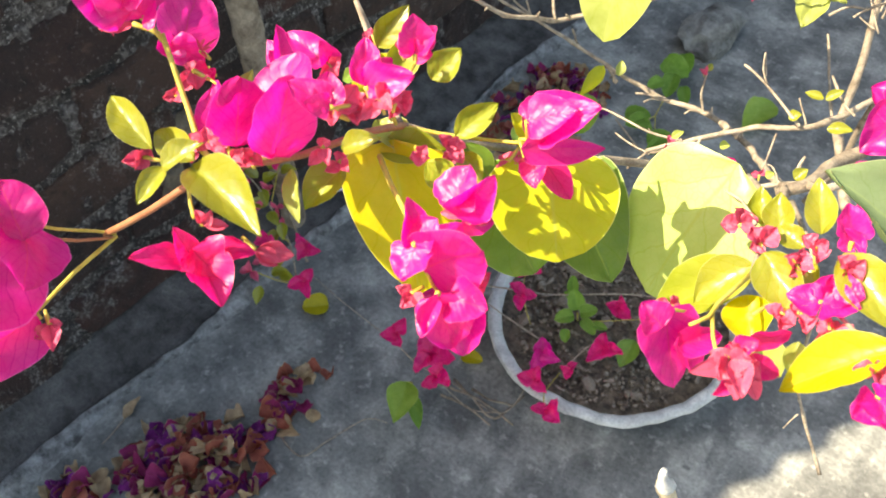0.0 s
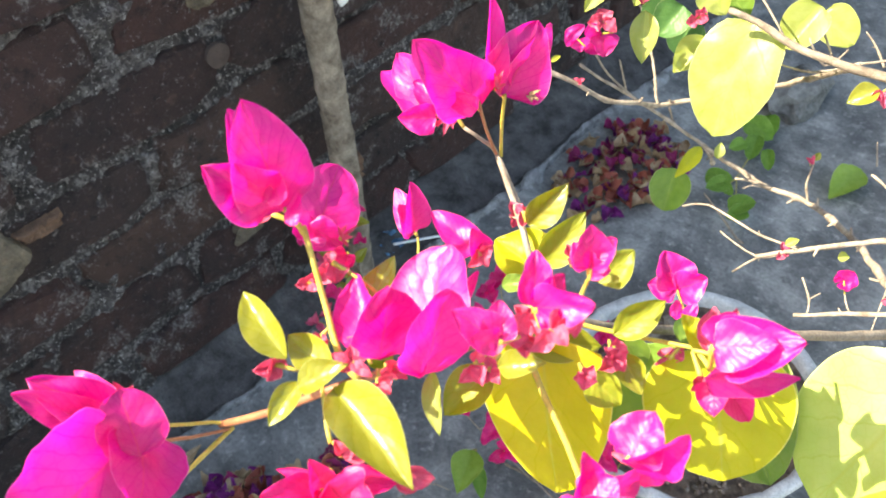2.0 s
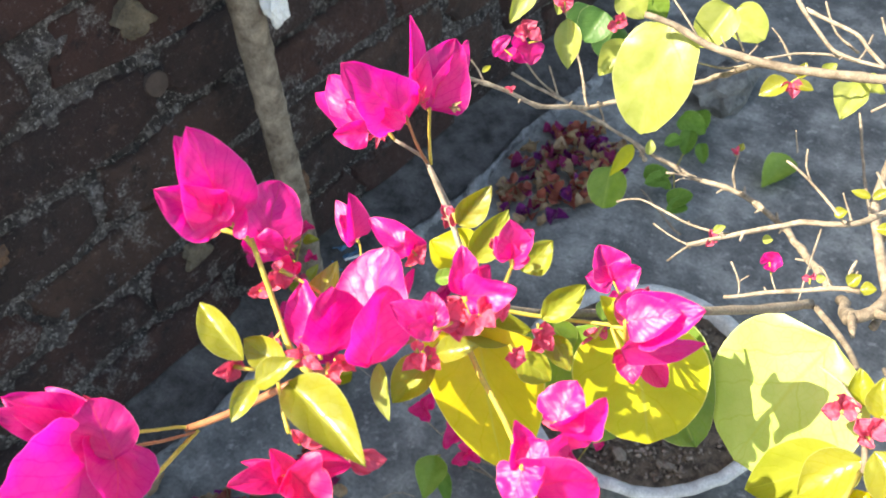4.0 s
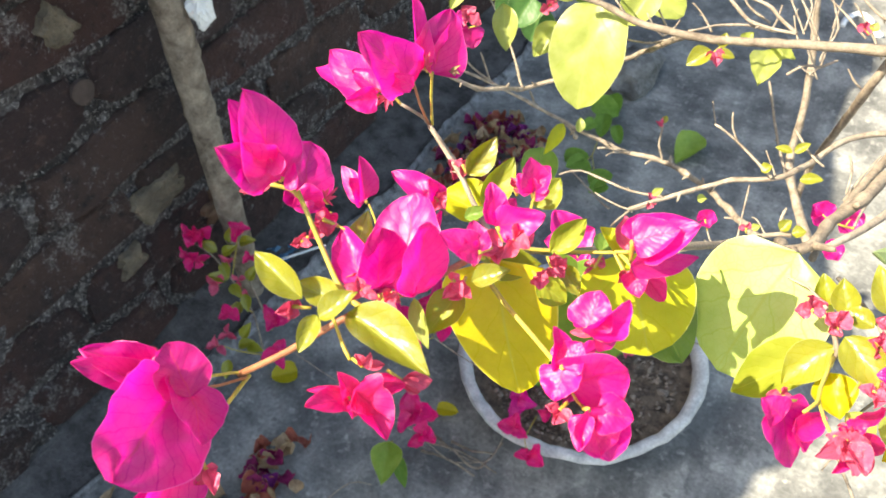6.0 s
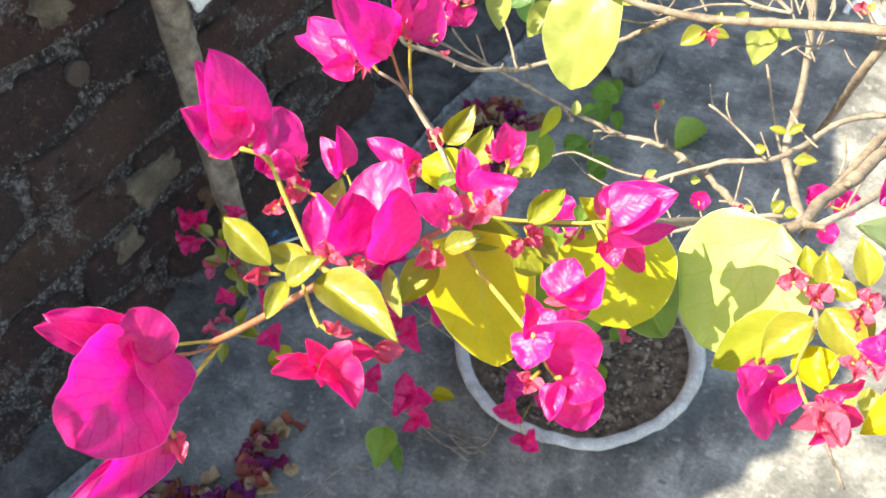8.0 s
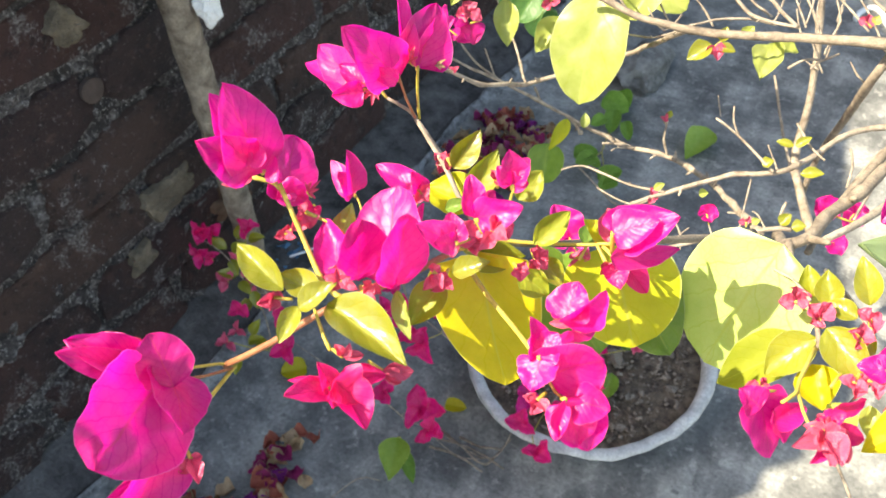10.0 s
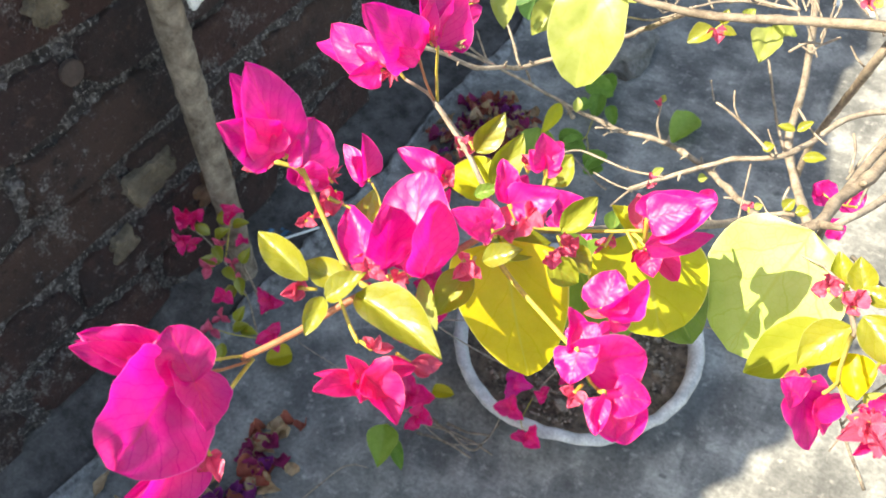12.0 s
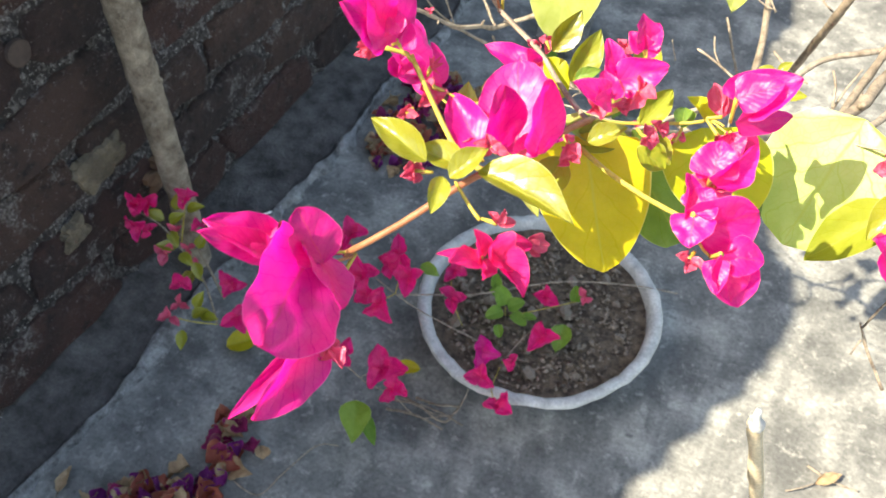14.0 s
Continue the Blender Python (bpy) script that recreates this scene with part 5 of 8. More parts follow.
stem(shrub, [(-0.0416, 0.1535, 0.8939), (-0.0345, 0.1506, 0.8868), (-0.0306, 0.1505, 0.8848)], 0.0005, 0.0004, M_GREENSTEM)
stem(shrub, [(-0.0678, 0.1864, 0.9176), (-0.0653, 0.1747, 0.9127), (-0.0769, 0.1863, 0.8929)], 0.0005, 0.0006, M_GREENSTEM)
stem(shrub, [(-0.0020, 0.2495, 0.8598), (0.0087, 0.2400, 0.8687), (0.0165, 0.2318, 0.8707)], 0.0004, 0.0006, M_BARK)
# flowers at the end of the lower twig
flower(shrub, (-0.1438, 0.1004, 0.8901), (-0.1416, 0.1020, 0.8843), [((-0.1476, 0.1020, 0.8937), (0.80, -0.20, 0.57), 0.0046), ((-0.1441, 0.1049, 0.8921), (0.79, -0.21, 0.57), 0.0046), ((-0.1450, 0.0978, 0.8904), (0.79, -0.20, 0.58), 0.0033)], M_CORAL)
flower(shrub, (-0.1215, 0.0882, 0.8666), (-0.1256, 0.0901, 0.8683), [((-0.1222, 0.0829, 0.8652), (0.73, -0.15, 0.66), 0.0060), ((-0.1148, 0.0836, 0.8648), (0.73, -0.16, 0.67), 0.0064), ((-0.1195, 0.0910, 0.8661), (0.73, -0.17, 0.66), 0.0053)], M_CORAL)
stem(shrub, [(-0.1304, 0.1191, 0.8703), (-0.1337, 0.1152, 0.8732), (-0.1353, 0.1063, 0.8810), (-0.1417, 0.0985, 0.8874)], 0.0005, 0.0005, M_GREENSTEM)
stem(shrub, [(-0.1301, 0.1186, 0.8698), (-0.1314, 0.1086, 0.8766), (-0.1306, 0.0961, 0.8901)], 0.0005, 0.0005, M_REDSTEM)
stem(shrub, [(-0.1302, 0.1189, 0.8700), (-0.1287, 0.1027, 0.8699), (-0.1268, 0.0898, 0.8687), (-0.1281, 0.0853, 0.8668)], 0.0007, 0.0005, M_GREENSTEM)
# more young leaves and flowers in the middle cluster
leaf(shrub, (-0.0751, 0.1634, 0.9011), (-0.0652, 0.1692, 0.9061), (-0.07, -0.57, 0.82), 0.0069, M_YOUNG, shape="oval", fold=0.2)
leaf(shrub, (-0.0850, 0.1765, 0.9113), (-0.0785, 0.1805, 0.9144), (0.10, -0.59, 0.80), 0.0046, M_GREEN)
leaf(shrub, (-0.0641, 0.1842, 0.8867), (-0.0541, 0.1860, 0.8796), (0.00, -0.54, 0.84), 0.0096, M_OLIVE)
flower(shrub, (-0.0735, 0.1611, 0.9162), (-0.0716, 0.1647, 0.9121), [((-0.0771, 0.1607, 0.9201), (0.67, -0.47, 0.57), 0.0046), ((-0.0708, 0.1639, 0.9190), (0.66, -0.48, 0.58), 0.0045), ((-0.0710, 0.1580, 0.9150), (0.66, -0.47, 0.59), 0.0049), ((-0.0753, 0.1578, 0.9160), (0.67, -0.47, 0.58), 0.0036)], M_CORAL)
flower(shrub, (-0.0682, 0.1637, 0.9165), (-0.0702, 0.1651, 0.9123), [((-0.0658, 0.1660, 0.9188), (0.65, -0.49, 0.58), 0.0045), ((-0.0651, 0.1613, 0.9160), (0.65, -0.48, 0.59), 0.0053), ((-0.0704, 0.1653, 0.9191), (0.66, -0.49, 0.58), 0.0042), ((-0.0635, 0.1649, 0.9169), (0.65, -0.49, 0.59), 0.0029)], M_CORAL)
flower(shrub, (-0.0798, 0.1608, 0.9005), (-0.0828, 0.1647, 0.8996), [((-0.0806, 0.1555, 0.8980), (0.67, -0.42, 0.61), 0.0049), ((-0.0751, 0.1580, 0.8992), (0.66, -0.43, 0.61), 0.0048), ((-0.0820, 0.1638, 0.9015), (0.67, -0.43, 0.60), 0.0048)], M_CORAL)
flower(shrub, (-0.0604, 0.1776, 0.8968), (-0.0635, 0.1794, 0.8964), [((-0.0594, 0.1797, 0.8993), (0.62, -0.49, 0.61), 0.0052), ((-0.0583, 0.1743, 0.8958), (0.62, -0.48, 0.62), 0.0064), ((-0.0621, 0.1752, 0.8959), (0.63, -0.48, 0.62), 0.0041)], M_CORAL)
flower(shrub, (-0.0958, 0.1381, 0.9119), (-0.0946, 0.1404, 0.9077), [((-0.0997, 0.1355, 0.9137), (0.72, -0.38, 0.58), 0.0040), ((-0.0977, 0.1398, 0.9145), (0.72, -0.39, 0.58), 0.0043), ((-0.0930, 0.1400, 0.9127), (0.71, -0.39, 0.58), 0.0038), ((-0.0964, 0.1349, 0.9102), (0.72, -0.38, 0.59), 0.0038), ((-0.0899, 0.1388, 0.9102), (0.71, -0.39, 0.59), 0.0041)], M_CORAL)
flower(shrub, (-0.0882, 0.1387, 0.9095), (-0.0918, 0.1417, 0.9081), [((-0.0862, 0.1417, 0.9119), (0.70, -0.40, 0.60), 0.0044), ((-0.0840, 0.1387, 0.9095), (0.69, -0.39, 0.61), 0.0041), ((-0.0885, 0.1358, 0.9081), (0.70, -0.39, 0.60), 0.0045)], M_CORAL)
flower(shrub, (-0.1055, 0.2092, 0.8979), (-0.1035, 0.2081, 0.8956), [((-0.1081, 0.2089, 0.8986), (0.72, -0.47, 0.51), 0.0041), ((-0.1031, 0.2112, 0.8996), (0.71, -0.48, 0.51), 0.0041), ((-0.1040, 0.2070, 0.8943), (0.71, -0.47, 0.52), 0.0042)], M_CORAL)
flower(shrub, (-0.1246, 0.1485, 0.8850), (-0.1238, 0.1509, 0.8869), [((-0.1265, 0.1446, 0.8852), (0.75, -0.32, 0.58), 0.0051), ((-0.1220, 0.1452, 0.8835), (0.75, -0.32, 0.58), 0.0051), ((-0.1216, 0.1484, 0.8863), (0.75, -0.33, 0.58), 0.0035)], M_CORAL)
flower(shrub, (-0.1284, 0.1512, 0.9019), (-0.1266, 0.1533, 0.9031), [((-0.1301, 0.1480, 0.9026), (0.77, -0.35, 0.54), 0.0045), ((-0.1280, 0.1535, 0.9041), (0.77, -0.36, 0.53), 0.0047), ((-0.1237, 0.1513, 0.9024), (0.76, -0.35, 0.54), 0.0042)], M_CORAL)
leaf(shrub, (-0.0719, 0.1974, 0.9037), (-0.0681, 0.2067, 0.9107), (0.49, -0.23, 0.84), 0.0093, M_OLIVE)
leaf(shrub, (-0.0456, 0.2112, 0.8825), (-0.0565, 0.2142, 0.8882), (0.42, -0.23, 0.88), 0.0079, M_CHART)
leaf(shrub, (-0.0808, 0.1906, 0.8778), (-0.0938, 0.1950, 0.8802), (0.57, -0.10, 0.82), 0.0123, M_LIME)
flower(shrub, (-0.0687, 0.1804, 0.9100), (-0.0726, 0.1843, 0.9095), [((-0.0718, 0.1794, 0.9133), (0.73, -0.25, 0.63), 0.0048), ((-0.0653, 0.1822, 0.9129), (0.73, -0.26, 0.64), 0.0052), ((-0.0633, 0.1769, 0.9092), (0.72, -0.25, 0.64), 0.0067), ((-0.0670, 0.1739, 0.9083), (0.73, -0.25, 0.64), 0.0057)], M_CORAL)
flower(shrub, (-0.0752, 0.1746, 0.9083), (-0.0764, 0.1794, 0.9072), [((-0.0789, 0.1734, 0.9117), (0.74, -0.23, 0.63), 0.0051), ((-0.0722, 0.1758, 0.9106), (0.74, -0.23, 0.63), 0.0055), ((-0.0748, 0.1684, 0.9074), (0.74, -0.22, 0.64), 0.0058), ((-0.0704, 0.1720, 0.9082), (0.73, -0.23, 0.64), 0.0057)], M_CORAL)
flower(shrub, (-0.0760, 0.1904, 0.9163), (-0.0751, 0.1905, 0.9131), [((-0.0780, 0.1917, 0.9183), (0.75, -0.28, 0.60), 0.0045), ((-0.0747, 0.1913, 0.9179), (0.75, -0.28, 0.60), 0.0041), ((-0.0722, 0.1901, 0.9156), (0.74, -0.28, 0.61), 0.0042)], M_CORAL)
flower(shrub, (-0.0595, 0.1888, 0.8921), (-0.0619, 0.1920, 0.8914), [((-0.0624, 0.1881, 0.8951), (0.70, -0.26, 0.67), 0.0048), ((-0.0572, 0.1903, 0.8951), (0.69, -0.26, 0.67), 0.0052), ((-0.0571, 0.1860, 0.8918), (0.69, -0.25, 0.68), 0.0062)], M_CORAL)
# flowers and leaves at the sunny side
leaf(shrub, (0.0629, 0.2007, 0.8865), (0.0441, 0.1885, 0.8647), (-0.18, -0.26, 0.95), 0.0143, M_LEAF)
leaf(shrub, (0.0415, 0.2212, 0.8856), (0.0619, 0.2090, 0.8805), (-0.11, -0.47, 0.88), 0.0132)
leaf(shrub, (0.0331, 0.2364, 0.8734), (0.0253, 0.2455, 0.8843), (-0.03, -0.52, 0.85), 0.0088)
leaf(shrub, (0.0311, 0.2311, 0.8713), (0.0209, 0.2343, 0.8705), (-0.01, -0.49, 0.87), 0.0073)
leaf(shrub, (0.0392, 0.2201, 0.8711), (0.0280, 0.2254, 0.8706), (-0.04, -0.46, 0.88), 0.0084)
leaf(shrub, (0.0425, 0.2026, 0.8691), (0.0463, 0.1950, 0.8630), (-0.08, -0.39, 0.92), 0.0066, M_LIME)
leaf(shrub, (0.0164, 0.2388, 0.8645), (0.0112, 0.2454, 0.8724), (0.02, -0.50, 0.87), 0.0081)
leaf(shrub, (0.0320, 0.2016, 0.8631), (0.0427, 0.2004, 0.8548), (-0.05, -0.38, 0.92), 0.0099, M_LIME)
flower(shrub, (0.0432, 0.2080, 0.8801), (0.0384, 0.2118, 0.8772), [((0.0347, 0.2063, 0.8795), (-0.22, -0.45, 0.86), 0.0080), ((0.0515, 0.2087, 0.8843), (0.05, -0.16, 0.99), 0.0110), ((0.0429, 0.2176, 0.8821), (0.03, -0.29, 0.96), 0.0078)])
flower(shrub, (0.0336, 0.1823, 0.8773), (0.0317, 0.1889, 0.8775), [((0.0279, 0.1771, 0.8745), (0.59, -0.19, 0.79), 0.0065), ((0.0383, 0.1744, 0.8737), (0.57, -0.19, 0.80), 0.0078), ((0.0410, 0.1812, 0.8757), (0.57, -0.21, 0.80), 0.0071), ((0.0301, 0.1868, 0.8761), (0.59, -0.21, 0.78), 0.0079)], M_CORAL)
flower(shrub, (0.0121, 0.2309, 0.8692), (0.0160, 0.2314, 0.8660), [((0.0077, 0.2285, 0.8680), (0.65, -0.30, 0.70), 0.0079), ((0.0104, 0.2352, 0.8710), (0.65, -0.31, 0.69), 0.0106), ((0.0166, 0.2334, 0.8706), (0.64, -0.31, 0.70), 0.0075)], M_CORAL)
flower(shrub, (0.0340, 0.2267, 0.8779), (0.0361, 0.2239, 0.8749), [((0.0296, 0.2272, 0.8790), (0.60, -0.34, 0.72), 0.0061), ((0.0364, 0.2289, 0.8797), (0.59, -0.34, 0.73), 0.0061), ((0.0368, 0.2228, 0.8766), (0.59, -0.33, 0.74), 0.0072)], M_CORAL)
flower(shrub, (0.0415, 0.2273, 0.8847), (0.0422, 0.2253, 0.8826), [((0.0362, 0.2351, 0.8891), (0.59, -0.38, 0.72), 0.0102), ((0.0438, 0.2286, 0.8873), (0.57, -0.37, 0.73), 0.0079), ((0.0393, 0.2246, 0.8835), (0.58, -0.36, 0.73), 0.0059)])
flower(shrub, (0.0484, 0.2043, 0.8766), (0.0453, 0.2073, 0.8780), [((0.0459, 0.1988, 0.8735), (0.54, -0.27, 0.79), 0.0066), ((0.0533, 0.2016, 0.8780), (0.53, -0.29, 0.80), 0.0088), ((0.0482, 0.2073, 0.8779), (0.54, -0.29, 0.79), 0.0062), ((0.0440, 0.2048, 0.8760), (0.55, -0.28, 0.79), 0.0057)], M_CORAL)
flower(shrub, (0.0607, 0.1952, 0.8818), (0.0606, 0.1980, 0.8829), [((0.0563, 0.1937, 0.8806), (0.50, -0.27, 0.82), 0.0059), ((0.0645, 0.1904, 0.8819), (0.49, -0.27, 0.83), 0.0099), ((0.0631, 0.1974, 0.8837), (0.49, -0.29, 0.82), 0.0061)], M_CORAL)
flower(shrub, (0.0640, 0.1890, 0.8809), (0.0639, 0.1925, 0.8811), [((0.0616, 0.1825, 0.8784), (0.48, -0.24, 0.84), 0.0094), ((0.0693, 0.1833, 0.8793), (0.47, -0.25, 0.85), 0.0109), ((0.0673, 0.1904, 0.8847), (0.47, -0.27, 0.84), 0.0075)])
stem(shrub, [(0.0376, 0.2184, 0.8697), (0.0356, 0.2273, 0.8713), (0.0292, 0.2382, 0.8687), (0.0169, 0.2674, 0.8502)], 0.0006, 0.0009, M_BARK)
stem(shrub, [(0.0307, 0.1975, 0.8767), (0.0333, 0.2116, 0.8709), (0.0376, 0.2184, 0.8697)], 0.0005, 0.0006, M_GREENSTEM)
stem(shrub, [(0.0611, 0.1995, 0.8815), (0.0475, 0.2083, 0.8787), (0.0376, 0.2184, 0.8697)], 0.0005, 0.0007, M_BARK)
stem(shrub, [(0.0431, 0.2871, 0.7322), (0.0514, 0.2847, 0.7181), (0.0657, 0.2774, 0.7013)], 0.0006, 0.0009, M_BARK, knots=0.25)
stem(shrub, [(0.0422, 0.2153, 0.8666), (0.0416, 0.2533, 0.7944), (0.0446, 0.2852, 0.7307)], 0.0005, 0.0006, M_BARK)
stem(shrub, [(0.0468, 0.2841, 0.7238), (0.0452, 0.2798, 0.7209), (0.0444, 0.2770, 0.7191)], 0.0004, 0.0004, M_BARK, knots=0.3)
flower(shrub, (0.0332, 0.2169, 0.8797), (0.0359, 0.2185, 0.8754), [((0.0294, 0.2155, 0.8818), (0.60, -0.31, 0.73), 0.0060), ((0.0324, 0.2201, 0.8829), (0.60, -0.32, 0.73), 0.0065), ((0.0376, 0.2162, 0.8813), (0.59, -0.32, 0.74), 0.0058), ((0.0332, 0.2124, 0.8784), (0.59, -0.31, 0.74), 0.0055)], M_CORAL)
flower(shrub, (0.0445, 0.2180, 0.8851), (0.0434, 0.2178, 0.8795), [((0.0407, 0.2190, 0.8864), (0.57, -0.34, 0.75), 0.0065), ((0.0469, 0.2193, 0.8890), (0.56, -0.35, 0.75), 0.0071), ((0.0487, 0.2158, 0.8855), (0.56, -0.34, 0.76), 0.0069), ((0.0454, 0.2146, 0.8819), (0.56, -0.33, 0.76), 0.0057)], M_CORAL)
flower(shrub, (0.0444, 0.2117, 0.8819), (0.0413, 0.2131, 0.8781), [((0.0420, 0.2141, 0.8844), (0.51, -0.25, 0.82), 0.0077), ((0.0512, 0.2120, 0.8846), (0.62, -0.11, 0.77), 0.0094), ((0.0479, 0.2092, 0.8808), (-0.27, -0.56, 0.79), 0.0062)])
flower(shrub, (0.0362, 0.2030, 0.8752), (0.0368, 0.2085, 0.8745), [((0.0318, 0.2020, 0.8763), (0.59, -0.27, 0.77), 0.0055), ((0.0377, 0.1986, 0.8740), (0.58, -0.26, 0.78), 0.0068), ((0.0404, 0.2018, 0.8751), (0.57, -0.27, 0.77), 0.0060)], M_CORAL)
flower(shrub, (0.0399, 0.2047, 0.8763), (0.0385, 0.2106, 0.8761), [((0.0437, 0.2058, 0.8782), (0.56, -0.29, 0.78), 0.0062), ((0.0437, 0.2009, 0.8753), (0.56, -0.27, 0.78), 0.0067), ((0.0366, 0.2057, 0.8774), (0.57, -0.28, 0.77), 0.0053)], M_CORAL)
# upper cluster
stem(shrub, [(-0.1364, 0.2191, 0.9053), (-0.1314, 0.2241, 0.8983), (-0.1289, 0.2258, 0.8935), (-0.1091, 0.2136, 0.8909)], 0.0006, 0.0008, M_BARK)
stem(shrub, [(-0.1283, 0.2284, 0.9156), (-0.1289, 0.2275, 0.9057), (-0.1284, 0.2264, 0.8937)], 0.0005, 0.0006, M_GREENSTEM)
stem(shrub, [(-0.1307, 0.2198, 0.9171), (-0.1304, 0.2224, 0.9052), (-0.1292, 0.2253, 0.8948)], 0.0005, 0.0005, M_REDSTEM)
flower(shrub, (-0.1390, 0.2188, 0.9086), (-0.1364, 0.2191, 0.9053), [((-0.1413, 0.2210, 0.9110), (0.84, -0.23, 0.49), 0.0031), ((-0.1379, 0.2217, 0.9088), (0.84, -0.23, 0.49), 0.0028), ((-0.1395, 0.2154, 0.9060), (0.84, -0.22, 0.50), 0.0026)], M_CORAL)
flower(shrub, (-0.1111, 0.2124, 0.8911), (-0.1086, 0.2126, 0.8899), [((-0.1137, 0.2135, 0.8936), (0.80, -0.22, 0.56), 0.0055), ((-0.1094, 0.2154, 0.8925), (0.79, -0.23, 0.57), 0.0053), ((-0.1092, 0.2090, 0.8888), (0.79, -0.22, 0.57), 0.0062)], M_CORAL)
flower(shrub, (-0.1331, 0.3815, 0.6857), (-0.1277, 0.3787, 0.6816), [((-0.1496, 0.3905, 0.6995), (0.72, -0.29, 0.63), 0.0248), ((-0.1221, 0.3942, 0.6925), (0.71, -0.29, 0.65), 0.0197), ((-0.1481, 0.3741, 0.6855), (0.72, -0.27, 0.64), 0.0158)])
flower(shrub, (-0.1249, 0.3770, 0.6794), (-0.1277, 0.3787, 0.6816), [((-0.1167, 0.3763, 0.6762), (0.69, -0.27, 0.67), 0.0139), ((-0.1298, 0.3710, 0.6764), (0.70, -0.27, 0.66), 0.0129)])
flower(shrub, (0.0344, 0.2938, 0.8785), (0.0393, 0.2992, 0.8700), [((0.0214, 0.2961, 0.8803), (0.52, -0.50, 0.69), 0.0139), ((0.0277, 0.2826, 0.8661), (0.51, -0.47, 0.72), 0.0172), ((0.0295, 0.3033, 0.8814), (0.52, -0.51, 0.69), 0.0173)])
leaf(shrub, (0.0599, 0.2686, 0.8490), (0.0223, 0.2643, 0.8711), (0.51, -0.09, 0.85), 0.0362, M_SAGE, shape="oval")
# bare twigs and branches of the shrub
stem(shrub, [(-0.1302, 0.4871, 0.6265), (-0.1174, 0.4924, 0.6348), (-0.0880, 0.5077, 0.6495), (-0.0680, 0.5194, 0.6577), (-0.0421, 0.5204, 0.6695), (-0.0280, 0.5379, 0.6726), (-0.0045, 0.5812, 0.6760), (0.0342, 0.6094, 0.6800)], 0.0014, 0.0024, M_BARK, knots=0.12)
stem(shrub, [(-0.1987, 0.5080, 0.6147), (-0.1835, 0.5178, 0.6177), (-0.1395, 0.5101, 0.6230), (-0.1067, 0.5042, 0.6362), (-0.0845, 0.5095, 0.6506)], 0.0007, 0.0011, M_BARK, knots=0.15)
stem(shrub, [(-0.1678, 0.5118, 0.6058), (-0.1346, 0.5004, 0.6122), (-0.1165, 0.4966, 0.6314)], 0.0007, 0.0008, M_BARK, knots=0.15)
stem(shrub, [(-0.1422, 0.4869, 0.6023), (-0.1283, 0.4879, 0.6267), (-0.1166, 0.4934, 0.6355)], 0.0008, 0.0009, M_BARK, knots=0.15)
stem(shrub, [(-0.0066, 0.6081, 0.5410), (-0.0278, 0.6552, 0.5334), (-0.0461, 0.6949, 0.5342), (-0.0536, 0.7168, 0.5454), (-0.0554, 0.7287, 0.5766), (-0.0629, 0.7451, 0.6172), (-0.0717, 0.7569, 0.6550), (-0.0853, 0.7653, 0.7126)], 0.0046, 0.0024, M_BARK, knots=0.06, name="branch")
stem(shrub, [(-0.0960, 0.7544, 0.5845), (-0.0811, 0.7385, 0.5604), (-0.0619, 0.7122, 0.5409), (-0.0467, 0.6911, 0.5299)], 0.0011, 0.0015, M_BARK, knots=0.15)
stem(shrub, [(-0.0917, 0.5316, 0.6919), (-0.0741, 0.5296, 0.6855), (-0.0486, 0.5191, 0.6765), (-0.0419, 0.5172, 0.6735)], 0.0008, 0.0012, M_BARK, knots=0.15)
stem(shrub, [(-0.0828, 0.5402, 0.7001), (-0.0794, 0.5339, 0.6917), (-0.0727, 0.5295, 0.6850)], 0.0007, 0.0008, M_BARK)
stem(shrub, [(-0.0827, 0.4368, 0.6510), (-0.0598, 0.4459, 0.6616), (-0.0279, 0.4514, 0.6831), (-0.0129, 0.4482, 0.6927)], 0.0012, 0.0017, M_BARK, knots=0.12)
stem(shrub, [(-0.0554, 0.5213, 0.6575), (-0.0505, 0.4952, 0.6445), (-0.0451, 0.4696, 0.6334)], 0.0008, 0.0005, M_BARK, knots=0.2)
stem(shrub, [(-0.0991, 0.4929, 0.6235), (-0.0886, 0.4864, 0.6151), (-0.0847, 0.4786, 0.6073)], 0.0007, 0.0007, M_BARK, knots=0.3)
stem(shrub, [(-0.0886, 0.4864, 0.6151), (-0.0846, 0.4918, 0.6193)], 0.0005, 0.0004, M_BARK)
stem(shrub, [(-0.0224, 0.4659, 0.6971), (-0.0230, 0.4599, 0.6911), (-0.0163, 0.4508, 0.6885)], 0.0008, 0.0010, M_BARK, knots=0.2)
stem(shrub, [(0.0000, 0.5110, 0.7164), (0.0051, 0.5049, 0.7089), (0.0069, 0.4879, 0.7046)], 0.0008, 0.0008, M_BARK)
stem(shrub, [(-0.0159, 0.4074, 0.7231), (-0.0031, 0.3553, 0.7695), (0.0053, 0.3824, 0.7676), (0.0103, 0.3961, 0.7673), (0.0217, 0.4351, 0.7658), (0.0329, 0.4752, 0.7680), (0.0585, 0.5698, 0.7658), (0.1011, 0.6735, 0.7519)], 0.0027, 0.0046, M_OLDBARK, knots=0.14, name="branch")
stem(shrub, [(0.0046, 0.3629, 0.7626), (0.0054, 0.3956, 0.7525), (0.0113, 0.4418, 0.7431), (0.0234, 0.4967, 0.7463), (0.0332, 0.5429, 0.7590), (0.0683, 0.6553, 0.7537)], 0.0020, 0.0034, M_OLDBARK, knots=0.06, name="branch")
